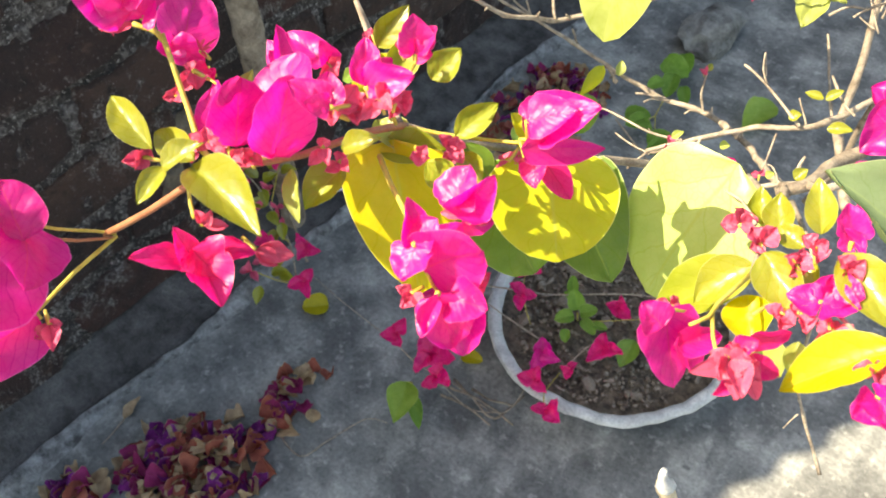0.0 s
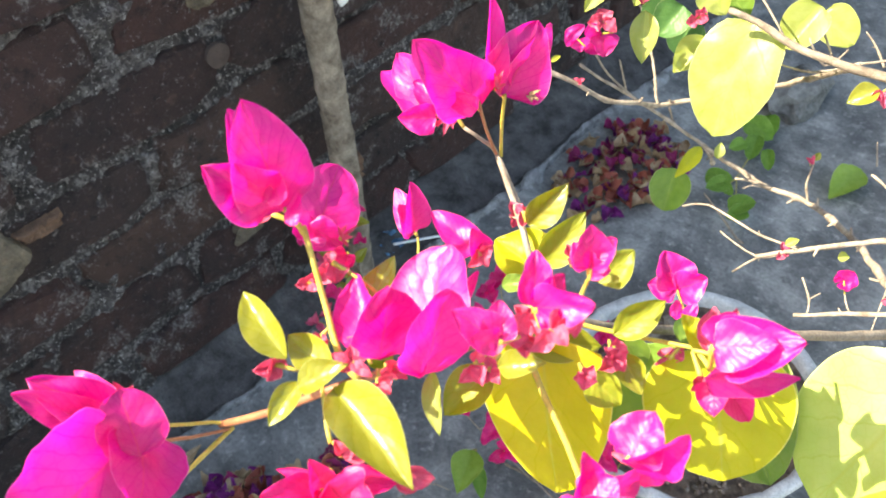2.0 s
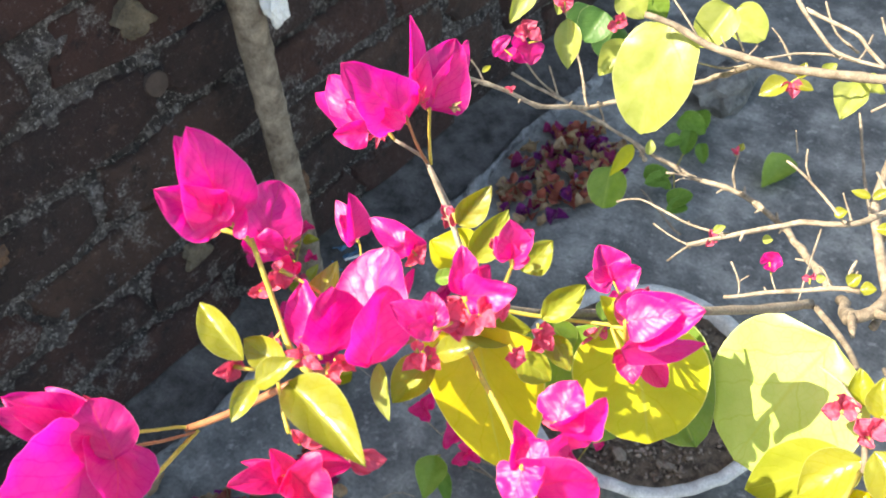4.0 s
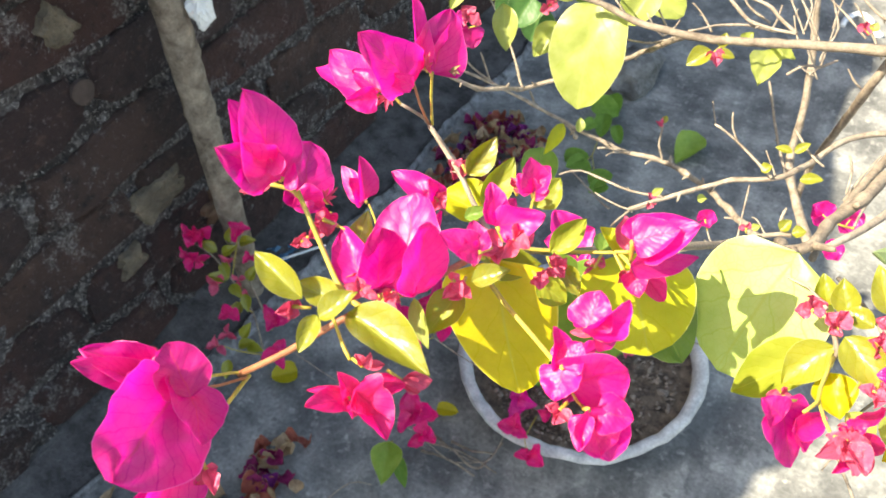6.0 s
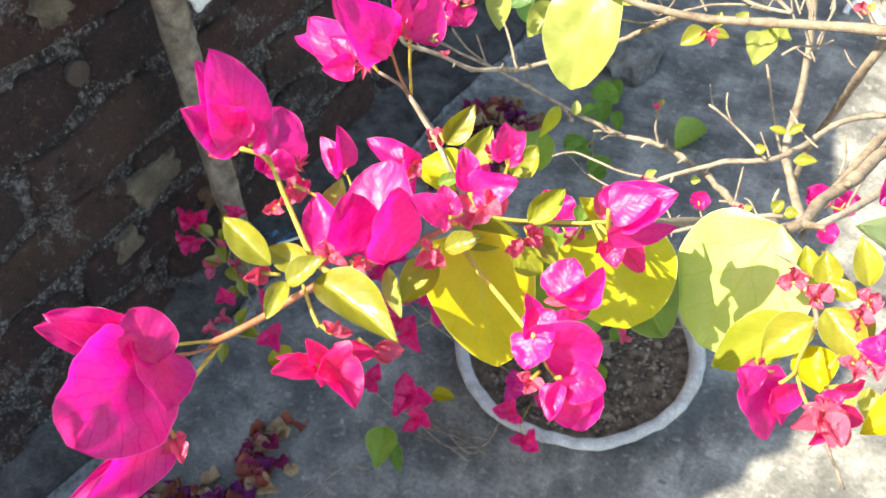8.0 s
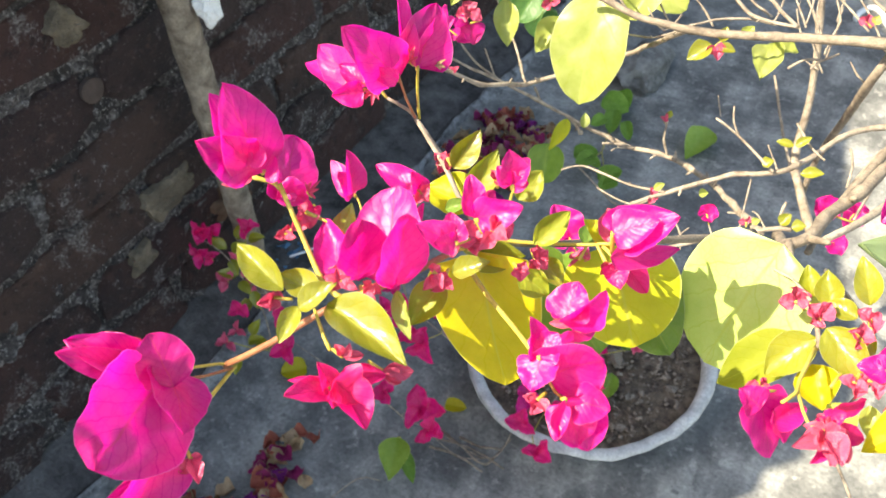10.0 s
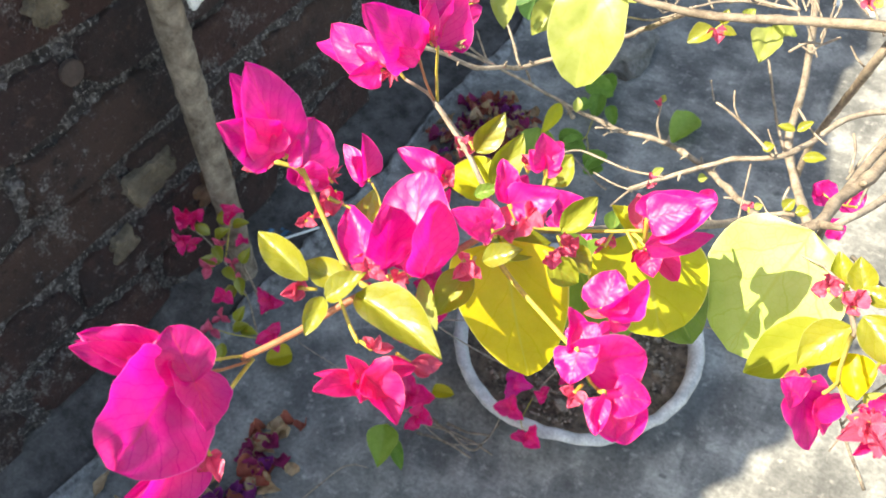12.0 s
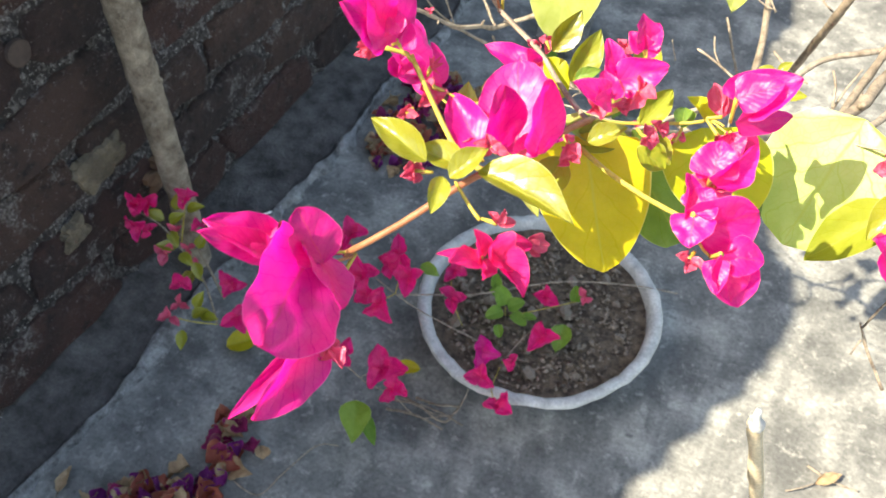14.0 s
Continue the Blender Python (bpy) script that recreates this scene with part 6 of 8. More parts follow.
stem(shrub, [(0.0089, 0.3684, 0.7677), (0.0224, 0.3944, 0.7656), (0.0318, 0.4187, 0.7627), (0.0406, 0.4441, 0.7619), (0.0718, 0.5291, 0.7440), (0.1117, 0.6375, 0.7332)], 0.0019, 0.0029, M_BARK, knots=0.08, name="branch")
stem(shrub, [(-0.0323, 0.6809, 0.5172), (-0.0298, 0.6733, 0.5691), (-0.0173, 0.6326, 0.6451), (-0.0063, 0.5781, 0.7221), (-0.0003, 0.5813, 0.7441), (0.0089, 0.5980, 0.7704), (0.0349, 0.6956, 0.7835)], 0.0028, 0.0036, M_OLDBARK, knots=0.05, name="branch")
stem(shrub, [(-0.2174, 0.5571, 0.7467), (-0.1979, 0.5624, 0.7422), (-0.1692, 0.5580, 0.7384), (-0.1438, 0.5593, 0.7373), (-0.1119, 0.5624, 0.7381), (-0.0566, 0.5676, 0.7484), (-0.0118, 0.5667, 0.7589), (0.0169, 0.5608, 0.7672), (0.0769, 0.6233, 0.7407)], 0.0022, 0.0042, M_OLDBARK, knots=0.1, name="branch")
stem(shrub, [(-0.1304, 0.5994, 0.7646), (-0.1153, 0.5956, 0.7525), (-0.0953, 0.5840, 0.7463), (-0.0792, 0.5807, 0.7460), (-0.0619, 0.5792, 0.7487)], 0.0015, 0.0012, M_BARK, knots=0.12)
stem(shrub, [(-0.1277, 0.6151, 0.7499), (-0.0918, 0.6088, 0.7465), (-0.0789, 0.5992, 0.7464), (-0.0619, 0.5792, 0.7487)], 0.0014, 0.0014, M_BARK, knots=0.12)
stem(shrub, [(-0.0822, 0.6200, 0.7426), (-0.0809, 0.6052, 0.7376), (-0.0798, 0.5847, 0.7429)], 0.0008, 0.0010, M_BARK)
stem(shrub, [(-0.1304, 0.5688, 0.7362), (-0.1178, 0.5795, 0.7380), (-0.0968, 0.5905, 0.7383), (-0.0773, 0.5935, 0.7373)], 0.0008, 0.0010, M_BARK, knots=0.12)
stem(shrub, [(-0.0597, 0.5984, 0.7408), (-0.0619, 0.6160, 0.7503), (-0.0741, 0.6302, 0.7573)], 0.0008, 0.0007, M_BARK, knots=0.2)
stem(shrub, [(-0.0430, 0.5944, 0.7318), (-0.0399, 0.6122, 0.7403), (-0.0505, 0.6292, 0.7504)], 0.0008, 0.0007, M_BARK, knots=0.2)
stem(shrub, [(-0.0410, 0.5881, 0.7222), (-0.0510, 0.5779, 0.7268), (-0.0595, 0.5719, 0.7199)], 0.0008, 0.0010, M_BARK, knots=0.15)
stem(shrub, [(-0.0312, 0.5845, 0.7334), (-0.0421, 0.5832, 0.7242), (-0.0454, 0.5753, 0.7222)], 0.0008, 0.0008, M_BARK, knots=0.15)
stem(shrub, [(0.0110, 0.6120, 0.7548), (-0.0145, 0.6209, 0.7513), (-0.0386, 0.6354, 0.7589)], 0.0014, 0.0008, M_BARK, knots=0.15)
stem(shrub, [(-0.1813, 0.5659, 0.7379), (-0.2000, 0.5767, 0.7458), (-0.2159, 0.5861, 0.7508)], 0.0008, 0.0008, M_BARK)
stem(shrub, [(-0.1258, 0.6547, 0.7358), (-0.1091, 0.6393, 0.7243), (-0.0890, 0.6291, 0.7210)], 0.0008, 0.0010, M_BARK, knots=0.15)
stem(shrub, [(-0.0406, 0.6834, 0.7221), (-0.0217, 0.6670, 0.7122), (-0.0071, 0.6495, 0.7024)], 0.0007, 0.0008, M_BARK, knots=0.2)
stem(shrub, [(-0.0573, 0.6473, 0.7429), (-0.0375, 0.6428, 0.7320), (-0.0215, 0.6296, 0.7279)], 0.0007, 0.0008, M_BARK, knots=0.2)
stem(shrub, [(-0.0761, 0.6433, 0.7403), (-0.0617, 0.6292, 0.7334), (-0.0469, 0.6043, 0.7291)], 0.0007, 0.0009, M_BARK, knots=0.2)
stem(shrub, [(-0.0863, 0.6518, 0.7377), (-0.0742, 0.6372, 0.7300), (-0.0613, 0.6141, 0.7283)], 0.0007, 0.0008, M_BARK, knots=0.2)
stem(shrub, [(-0.1662, 0.5718, 0.7386), (-0.1528, 0.5761, 0.7203), (-0.1472, 0.5942, 0.7257)], 0.0006, 0.0007, M_BARK, knots=0.15)
stem(shrub, [(-0.1965, 0.5856, 0.7016), (-0.1617, 0.5786, 0.7101), (-0.1393, 0.5726, 0.7275)], 0.0007, 0.0008, M_BARK, knots=0.15)
stem(shrub, [(-0.0123, 0.5111, 0.7015), (-0.0271, 0.5306, 0.6948), (-0.0403, 0.5528, 0.6918)], 0.0008, 0.0009, M_BARK, knots=0.2)
stem(shrub, [(0.0182, 0.4537, 0.7117), (0.0198, 0.4784, 0.7090), (0.0218, 0.5060, 0.7102)], 0.0008, 0.0010, M_BARK, knots=0.15)
stem(shrub, [(-0.0284, 0.4551, 0.6798), (-0.0366, 0.4631, 0.6815), (-0.0405, 0.4633, 0.6822)], 0.0006, 0.0005, M_BARK, knots=0.3)
stem(shrub, [(-0.0830, 0.7284, 0.6880), (-0.0736, 0.7218, 0.6752), (-0.0621, 0.7146, 0.6617)], 0.0005, 0.0009, M_BARK, knots=0.2)
stem(shrub, [(-0.0751, 0.7525, 0.6874), (-0.0745, 0.7428, 0.6710), (-0.0684, 0.7319, 0.6526)], 0.0005, 0.0009, M_BARK, knots=0.2)
stem(shrub, [(-0.0553, 0.7467, 0.6739), (-0.0538, 0.7355, 0.6557), (-0.0531, 0.7220, 0.6354)], 0.0005, 0.0009, M_BARK, knots=0.2)
stem(shrub, [(-0.0769, 0.6529, 0.7177), (-0.0727, 0.6485, 0.7099), (-0.0665, 0.6438, 0.7014)], 0.0005, 0.0009, M_BARK, knots=0.2)
stem(shrub, [(-0.0510, 0.7184, 0.6659), (-0.0531, 0.7128, 0.6576), (-0.0536, 0.7073, 0.6495)], 0.0005, 0.0009, M_BARK, knots=0.2)
stem(shrub, [(-0.0706, 0.7440, 0.6350), (-0.0632, 0.7389, 0.6260), (-0.0531, 0.7324, 0.6152)], 0.0005, 0.0009, M_BARK, knots=0.2)
stem(shrub, [(-0.0723, 0.7351, 0.6221), (-0.0643, 0.7340, 0.6191), (-0.0567, 0.7334, 0.6171)], 0.0005, 0.0009, M_BARK, knots=0.2)
stem(shrub, [(-0.0521, 0.7195, 0.7062), (-0.0527, 0.7137, 0.6964), (-0.0520, 0.7056, 0.6833)], 0.0005, 0.0009, M_BARK, knots=0.2)
stem(shrub, [(-0.1417, 0.7454, 0.5503), (-0.1371, 0.7404, 0.5428), (-0.1321, 0.7346, 0.5344)], 0.0005, 0.0009, M_BARK, knots=0.2)
stem(shrub, [(-0.0206, 0.4765, 0.6792), (-0.0211, 0.4717, 0.6743), (-0.0200, 0.4664, 0.6691)], 0.0005, 0.0009, M_BARK, knots=0.2)
stem(shrub, [(-0.0544, 0.5468, 0.6709), (-0.0485, 0.5423, 0.6649), (-0.0415, 0.5370, 0.6579)], 0.0005, 0.0009, M_BARK, knots=0.2)
stem(shrub, [(0.0171, 0.5145, 0.7204), (0.0120, 0.5052, 0.7091), (0.0069, 0.4923, 0.6946)], 0.0005, 0.0009, M_BARK, knots=0.2)
stem(shrub, [(-0.1383, 0.5863, 0.7471), (-0.1284, 0.5846, 0.7405), (-0.1189, 0.5808, 0.7312)], 0.0005, 0.0009, M_BARK, knots=0.2)
stem(shrub, [(-0.1816, 0.6115, 0.7310), (-0.1705, 0.6090, 0.7215), (-0.1593, 0.6047, 0.7099)], 0.0005, 0.0009, M_BARK, knots=0.2)
stem(shrub, [(-0.0246, 0.6082, 0.7141), (-0.0174, 0.6045, 0.7080), (-0.0087, 0.6018, 0.7037)], 0.0005, 0.0009, M_BARK, knots=0.2)
stem(shrub, [(-0.3345, 0.4932, 0.7038), (-0.3268, 0.4930, 0.6918), (-0.3205, 0.4989, 0.6845), (-0.3055, 0.5150, 0.6712), (-0.2896, 0.5335, 0.6521), (-0.2758, 0.5602, 0.6396), (-0.2630, 0.5931, 0.6249), (-0.2005, 0.6257, 0.6526), (-0.1568, 0.5979, 0.6994), (-0.1324, 0.5764, 0.7300)], 0.0016, 0.0022, M_BARK, knots=0.2)
stem(shrub, [(-0.3821, 0.6283, 0.5907), (-0.3606, 0.6345, 0.5804), (-0.3339, 0.6525, 0.5606), (-0.3108, 0.6676, 0.5411), (-0.2856, 0.6771, 0.5260), (-0.2689, 0.6795, 0.5191), (-0.2411, 0.6731, 0.5199), (-0.2097, 0.6668, 0.5190), (-0.1795, 0.6654, 0.5226), (-0.1596, 0.6687, 0.5213), (-0.1275, 0.6506, 0.5315), (-0.0998, 0.6284, 0.5409), (-0.0652, 0.5797, 0.5674), (-0.0398, 0.5314, 0.5991)], 0.0013, 0.0034, M_BARK, knots=0.2)
stem(shrub, [(-0.3339, 0.6525, 0.5606), (-0.3578, 0.6411, 0.5828), (-0.3733, 0.6376, 0.6045)], 0.0013, 0.0008, M_BARK, knots=0.15)
stem(shrub, [(-0.3411, 0.6487, 0.5656), (-0.3493, 0.6507, 0.5833), (-0.3527, 0.6488, 0.5980)], 0.0010, 0.0007, M_BARK, knots=0.15)
stem(shrub, [(-0.2708, 0.5808, 0.6290), (-0.3106, 0.6319, 0.6272), (-0.3560, 0.6964, 0.6036), (-0.3751, 0.7055, 0.6222), (-0.3862, 0.7112, 0.6334)], 0.0012, 0.0009, M_BARK, knots=0.15)
stem(shrub, [(-0.3165, 0.5018, 0.6810), (-0.3243, 0.5037, 0.6902), (-0.3311, 0.5037, 0.6974)], 0.0008, 0.0006, M_BARK, knots=0.15)
stem(shrub, [(-0.1596, 0.6687, 0.5213), (-0.1671, 0.6742, 0.5363), (-0.1700, 0.6848, 0.5527)], 0.0012, 0.0008, M_BARK, knots=0.25)
stem(shrub, [(-0.1918, 0.6651, 0.5220), (-0.2083, 0.6582, 0.5254), (-0.2214, 0.6509, 0.5268)], 0.0014, 0.0011, M_BARK, knots=0.15)
stem(shrub, [(-0.1937, 0.6639, 0.5221), (-0.2070, 0.6560, 0.5231), (-0.2115, 0.6504, 0.5211)], 0.0009, 0.0006, M_BARK, knots=0.15)
stem(shrub, [(-0.2706, 0.6789, 0.5195), (-0.2599, 0.6745, 0.5173), (-0.2518, 0.6675, 0.5145)], 0.0016, 0.0019, M_BARK, knots=0.4)
stem(shrub, [(-0.3076, 0.6851, 0.5230), (-0.3120, 0.6862, 0.5335), (-0.3150, 0.6846, 0.5413)], 0.0012, 0.0010, M_BARK, knots=0.3)
stem(shrub, [(-0.3089, 0.7948, 0.3490), (-0.2769, 0.7799, 0.3453), (-0.2527, 0.7635, 0.3458), (-0.2342, 0.7502, 0.3522)], 0.0010, 0.0014, M_BARK, knots=0.15)
# leaves and sprigs on the bare twigs
leaf(shrub, (-0.2682, 0.6706, 0.5256), (-0.2706, 0.6321, 0.5112), (0.48, -0.22, 0.85), 0.0154, M_CHART, shape="oval")
leaf(shrub, (-0.2486, 0.6657, 0.5251), (-0.2526, 0.6771, 0.5358), (0.34, -0.27, 0.90), 0.0102, M_LIME, shape="oval")
leaf(shrub, (-0.1708, 0.6852, 0.5534), (-0.1699, 0.6924, 0.5584), (0.34, -0.27, 0.90), 0.0065, M_YOUNG, shape="oval")
leaf(shrub, (-0.3327, 0.4916, 0.7016), (-0.3365, 0.4938, 0.7056), (0.40, -0.19, 0.90), 0.0060, M_LIME, shape="oval")
leaf(shrub, (-0.3214, 0.5047, 0.6888), (-0.3183, 0.5123, 0.6917), (0.40, -0.19, 0.90), 0.0046, M_YOUNG, shape="oval")
flower(shrub, (-0.1723, 0.6824, 0.5521), (-0.1727, 0.6854, 0.5463), [((-0.1767, 0.6816, 0.5565), (-0.06, -0.46, 0.89), 0.0049), ((-0.1724, 0.6871, 0.5584), (0.31, -0.02, 0.95), 0.0049), ((-0.1685, 0.6825, 0.5528), (0.73, -0.36, 0.58), 0.0043)], M_CORAL)
flower(shrub, (-0.3023, 0.5164, 0.6727), (-0.3043, 0.5191, 0.6676), [((-0.3066, 0.5129, 0.6761), (0.04, -0.44, 0.90), 0.0047), ((-0.2997, 0.5191, 0.6754), (0.33, 0.05, 0.94), 0.0047), ((-0.3012, 0.5128, 0.6723), (0.68, -0.56, 0.47), 0.0038)], M_CORAL)
leaf(shrub, (-0.2047, 0.5787, 0.7328), (-0.1999, 0.5359, 0.6590), (0.04, -0.86, 0.50), 0.0608, M_LIME, shape="round", fold=0.22, curl=0.28, wave=0.09)
leaf(shrub, (-0.2431, 0.5890, 0.6977), (-0.2545, 0.5651, 0.6744), (0.27, -0.55, 0.79), 0.0230, M_LIME)
leaf(shrub, (-0.2718, 0.5449, 0.7314), (-0.2596, 0.5277, 0.7006), (0.32, -0.53, 0.78), 0.0205, M_LIME)
leaf(shrub, (-0.2882, 0.5308, 0.7638), (-0.2968, 0.5065, 0.7384), (0.38, -0.53, 0.76), 0.0157, M_LIME)
leaf(shrub, (-0.1790, 0.6153, 0.7354), (-0.1886, 0.5936, 0.7084), (0.19, -0.62, 0.76), 0.0306, M_LIME, shape="round")
leaf(shrub, (-0.1885, 0.6452, 0.7102), (-0.1584, 0.6459, 0.6969), (0.16, -0.63, 0.76), 0.0299, M_LIME, shape="round")
leaf(shrub, (-0.3083, 0.7085, 0.4492), (-0.3011, 0.6844, 0.4078), (0.22, -0.45, 0.86), 0.0425, M_GREEN, shape="round")
leaf(shrub, (-0.2433, 0.6228, 0.7087), (-0.2700, 0.6141, 0.7145), (0.28, -0.60, 0.75), 0.0303, M_GREEN)
# three inner leaves, their shade painted in by the darker leaf colour
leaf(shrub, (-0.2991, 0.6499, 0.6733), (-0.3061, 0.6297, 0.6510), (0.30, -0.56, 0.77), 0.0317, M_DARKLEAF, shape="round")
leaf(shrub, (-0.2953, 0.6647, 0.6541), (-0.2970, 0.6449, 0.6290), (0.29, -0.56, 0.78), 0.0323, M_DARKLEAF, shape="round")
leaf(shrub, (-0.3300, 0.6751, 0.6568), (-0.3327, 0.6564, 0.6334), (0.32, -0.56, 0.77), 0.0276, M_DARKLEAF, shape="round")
leaf(shrub, (-0.2872, 0.5704, 0.7417), (-0.2878, 0.5561, 0.7221), (0.34, -0.56, 0.75), 0.0156, M_LIME)
leaf(shrub, (-0.2613, 0.6018, 0.7286), (-0.2383, 0.6013, 0.7118), (0.28, -0.59, 0.76), 0.0289, M_LIME)
leaf(shrub, (-0.2465, 0.6239, 0.7125), (-0.2305, 0.6232, 0.7012), (0.25, -0.60, 0.76), 0.0218, M_GREEN)
leaf(shrub, (-0.1115, 0.5581, 0.7319), (-0.1246, 0.5468, 0.7212), (0.11, -0.60, 0.79), 0.0147, M_YOUNG)
leaf(shrub, (-0.1059, 0.5610, 0.7341), (-0.1055, 0.5675, 0.7433), (0.09, -0.62, 0.78), 0.0084, M_YOUNG)
leaf(shrub, (-0.1075, 0.5587, 0.7313), (-0.0944, 0.5603, 0.7296), (0.08, -0.61, 0.79), 0.0078, M_YOUNG)
leaf(shrub, (-0.0948, 0.5748, 0.7325), (-0.0901, 0.5810, 0.7403), (0.07, -0.63, 0.77), 0.0096, M_LIME)
leaf(shrub, (-0.0343, 0.5197, 0.6982), (-0.0466, 0.5187, 0.6986), (-0.01, -0.55, 0.83), 0.0059, M_YOUNG)
leaf(shrub, (-0.0331, 0.5197, 0.6981), (-0.0252, 0.5262, 0.7050), (-0.03, -0.56, 0.83), 0.0067, M_YOUNG)
leaf(shrub, (-0.0231, 0.5020, 0.6919), (-0.0088, 0.5058, 0.6952), (-0.05, -0.54, 0.84), 0.0083, M_YOUNG)
leaf(shrub, (-0.0505, 0.5180, 0.6756), (-0.0438, 0.5221, 0.6792), (-0.00, -0.53, 0.85), 0.0086, M_YOUNG)
leaf(shrub, (-0.0871, 0.5100, 0.6373), (-0.0806, 0.5129, 0.6389), (0.05, -0.49, 0.87), 0.0072, M_LIME)
leaf(shrub, (-0.0200, 0.4482, 0.6933), (-0.0161, 0.4546, 0.6994), (-0.04, -0.49, 0.87), 0.0084, M_YOUNG)
leaf(shrub, (-0.0130, 0.4453, 0.6970), (-0.0051, 0.4483, 0.6995), (-0.06, -0.49, 0.87), 0.0085, M_YOUNG)
leaf(shrub, (-0.1173, 0.4966, 0.6388), (-0.1114, 0.5029, 0.6434), (0.09, -0.48, 0.87), 0.0062, M_LIME)
leaf(shrub, (-0.0178, 0.6067, 0.7477), (-0.0164, 0.6104, 0.7534), (-0.05, -0.67, 0.74), 0.0070, M_LIME)
leaf(shrub, (-0.0061, 0.6116, 0.7547), (0.0010, 0.6146, 0.7593), (-0.08, -0.67, 0.74), 0.0072, M_LIME)
leaf(shrub, (-0.0369, 0.4508, 0.6836), (-0.0330, 0.4542, 0.6864), (-0.01, -0.48, 0.88), 0.0055, M_LIME)
flower(shrub, (-0.1093, 0.5581, 0.7312), (-0.1061, 0.5614, 0.7347), [((-0.1145, 0.5536, 0.7267), (0.70, -0.48, 0.53), 0.0090), ((-0.1044, 0.5533, 0.7229), (0.69, -0.48, 0.53), 0.0111), ((-0.1005, 0.5592, 0.7298), (0.69, -0.49, 0.53), 0.0077)], M_CORAL)
flower(shrub, (-0.0235, 0.6067, 0.7483), (-0.0188, 0.6055, 0.7458), [((-0.0289, 0.6062, 0.7480), (0.62, -0.58, 0.53), 0.0087), ((-0.0236, 0.6098, 0.7531), (0.61, -0.59, 0.53), 0.0106), ((-0.0186, 0.6051, 0.7452), (0.61, -0.58, 0.53), 0.0088)], M_CORAL)
flower(shrub, (-0.1167, 0.4937, 0.6358), (-0.1157, 0.4918, 0.6337), [((-0.1177, 0.4885, 0.6311), (0.68, -0.36, 0.64), 0.0080), ((-0.1119, 0.4933, 0.6341), (0.68, -0.36, 0.64), 0.0073), ((-0.1199, 0.4972, 0.6401), (0.68, -0.37, 0.63), 0.0082)], M_CORAL)
flower(shrub, (-0.0405, 0.4505, 0.6837), (-0.0393, 0.4481, 0.6813), [((-0.0453, 0.4490, 0.6828), (0.62, -0.39, 0.68), 0.0061), ((-0.0394, 0.4536, 0.6866), (0.61, -0.40, 0.68), 0.0061)], M_CORAL)
flower(shrub, (-0.2841, 0.5118, 0.7344), (-0.2754, 0.5128, 0.7288), [((-0.2927, 0.5054, 0.7334), (0.83, -0.34, 0.44), 0.0156), ((-0.2896, 0.5137, 0.7415), (0.83, -0.35, 0.44), 0.0166), ((-0.2736, 0.5139, 0.7287), (0.82, -0.35, 0.45), 0.0135)], M_CORAL)
flower(shrub, (-0.2815, 0.5080, 0.7276), (-0.2754, 0.5128, 0.7288), [((-0.2862, 0.4962, 0.7170), (0.83, -0.33, 0.46), 0.0221), ((-0.2741, 0.5022, 0.7148), (0.82, -0.34, 0.46), 0.0199), ((-0.2954, 0.5080, 0.7210), (0.83, -0.34, 0.45), 0.0162)])
flower(shrub, (-0.2748, 0.4697, 0.7463), (-0.2688, 0.4707, 0.7427), [((-0.2827, 0.4683, 0.7513), (0.83, -0.32, 0.45), 0.0171), ((-0.2695, 0.4676, 0.7396), (0.83, -0.32, 0.46), 0.0137)])
flower(shrub, (-0.2481, 0.5755, 0.7190), (-0.2432, 0.5804, 0.7225), [((-0.2530, 0.5705, 0.7155), (0.80, -0.40, 0.45), 0.0126), ((-0.2462, 0.5814, 0.7262), (0.79, -0.41, 0.45), 0.0136), ((-0.2402, 0.5793, 0.7189), (0.79, -0.41, 0.45), 0.0101)], M_CORAL)
flower(shrub, (-0.2778, 0.5487, 0.7414), (-0.2740, 0.5457, 0.7343), [((-0.2857, 0.5455, 0.7436), (0.82, -0.38, 0.42), 0.0135), ((-0.2731, 0.5537, 0.7447), (0.82, -0.38, 0.42), 0.0140), ((-0.2759, 0.5447, 0.7344), (0.82, -0.38, 0.43), 0.0114)], M_CORAL)
flower(shrub, (-0.3010, 0.5192, 0.7590), (-0.2987, 0.5242, 0.7639), [((-0.3042, 0.5161, 0.7576), (0.84, -0.35, 0.41), 0.0133), ((-0.2953, 0.5215, 0.7569), (0.84, -0.35, 0.41), 0.0131)], M_CORAL)
flower(shrub, (-0.0039, 0.5739, 0.6063), (0.0035, 0.5719, 0.6040), [((-0.0130, 0.5772, 0.6103), (0.58, -0.46, 0.68), 0.0192), ((0.0023, 0.5810, 0.6138), (0.57, -0.46, 0.68), 0.0187), ((-0.0060, 0.5670, 0.5991), (0.57, -0.45, 0.69), 0.0166)])
flower(shrub, (0.0160, 0.5764, 0.6087), (0.0144, 0.5714, 0.6033), [((0.0132, 0.5679, 0.5997), (0.55, -0.46, 0.70), 0.0188), ((0.0250, 0.5806, 0.6134), (0.55, -0.47, 0.69), 0.0182), ((0.0169, 0.5828, 0.6157), (0.55, -0.47, 0.69), 0.0169)])
flower(shrub, (0.0108, 0.5435, 0.6034), (0.0105, 0.5482, 0.6081), [((0.0053, 0.5446, 0.6045), (0.56, -0.43, 0.71), 0.0139), ((0.0193, 0.5387, 0.5986), (0.55, -0.43, 0.72), 0.0182), ((0.0160, 0.5496, 0.6095), (0.55, -0.44, 0.71), 0.0141)])
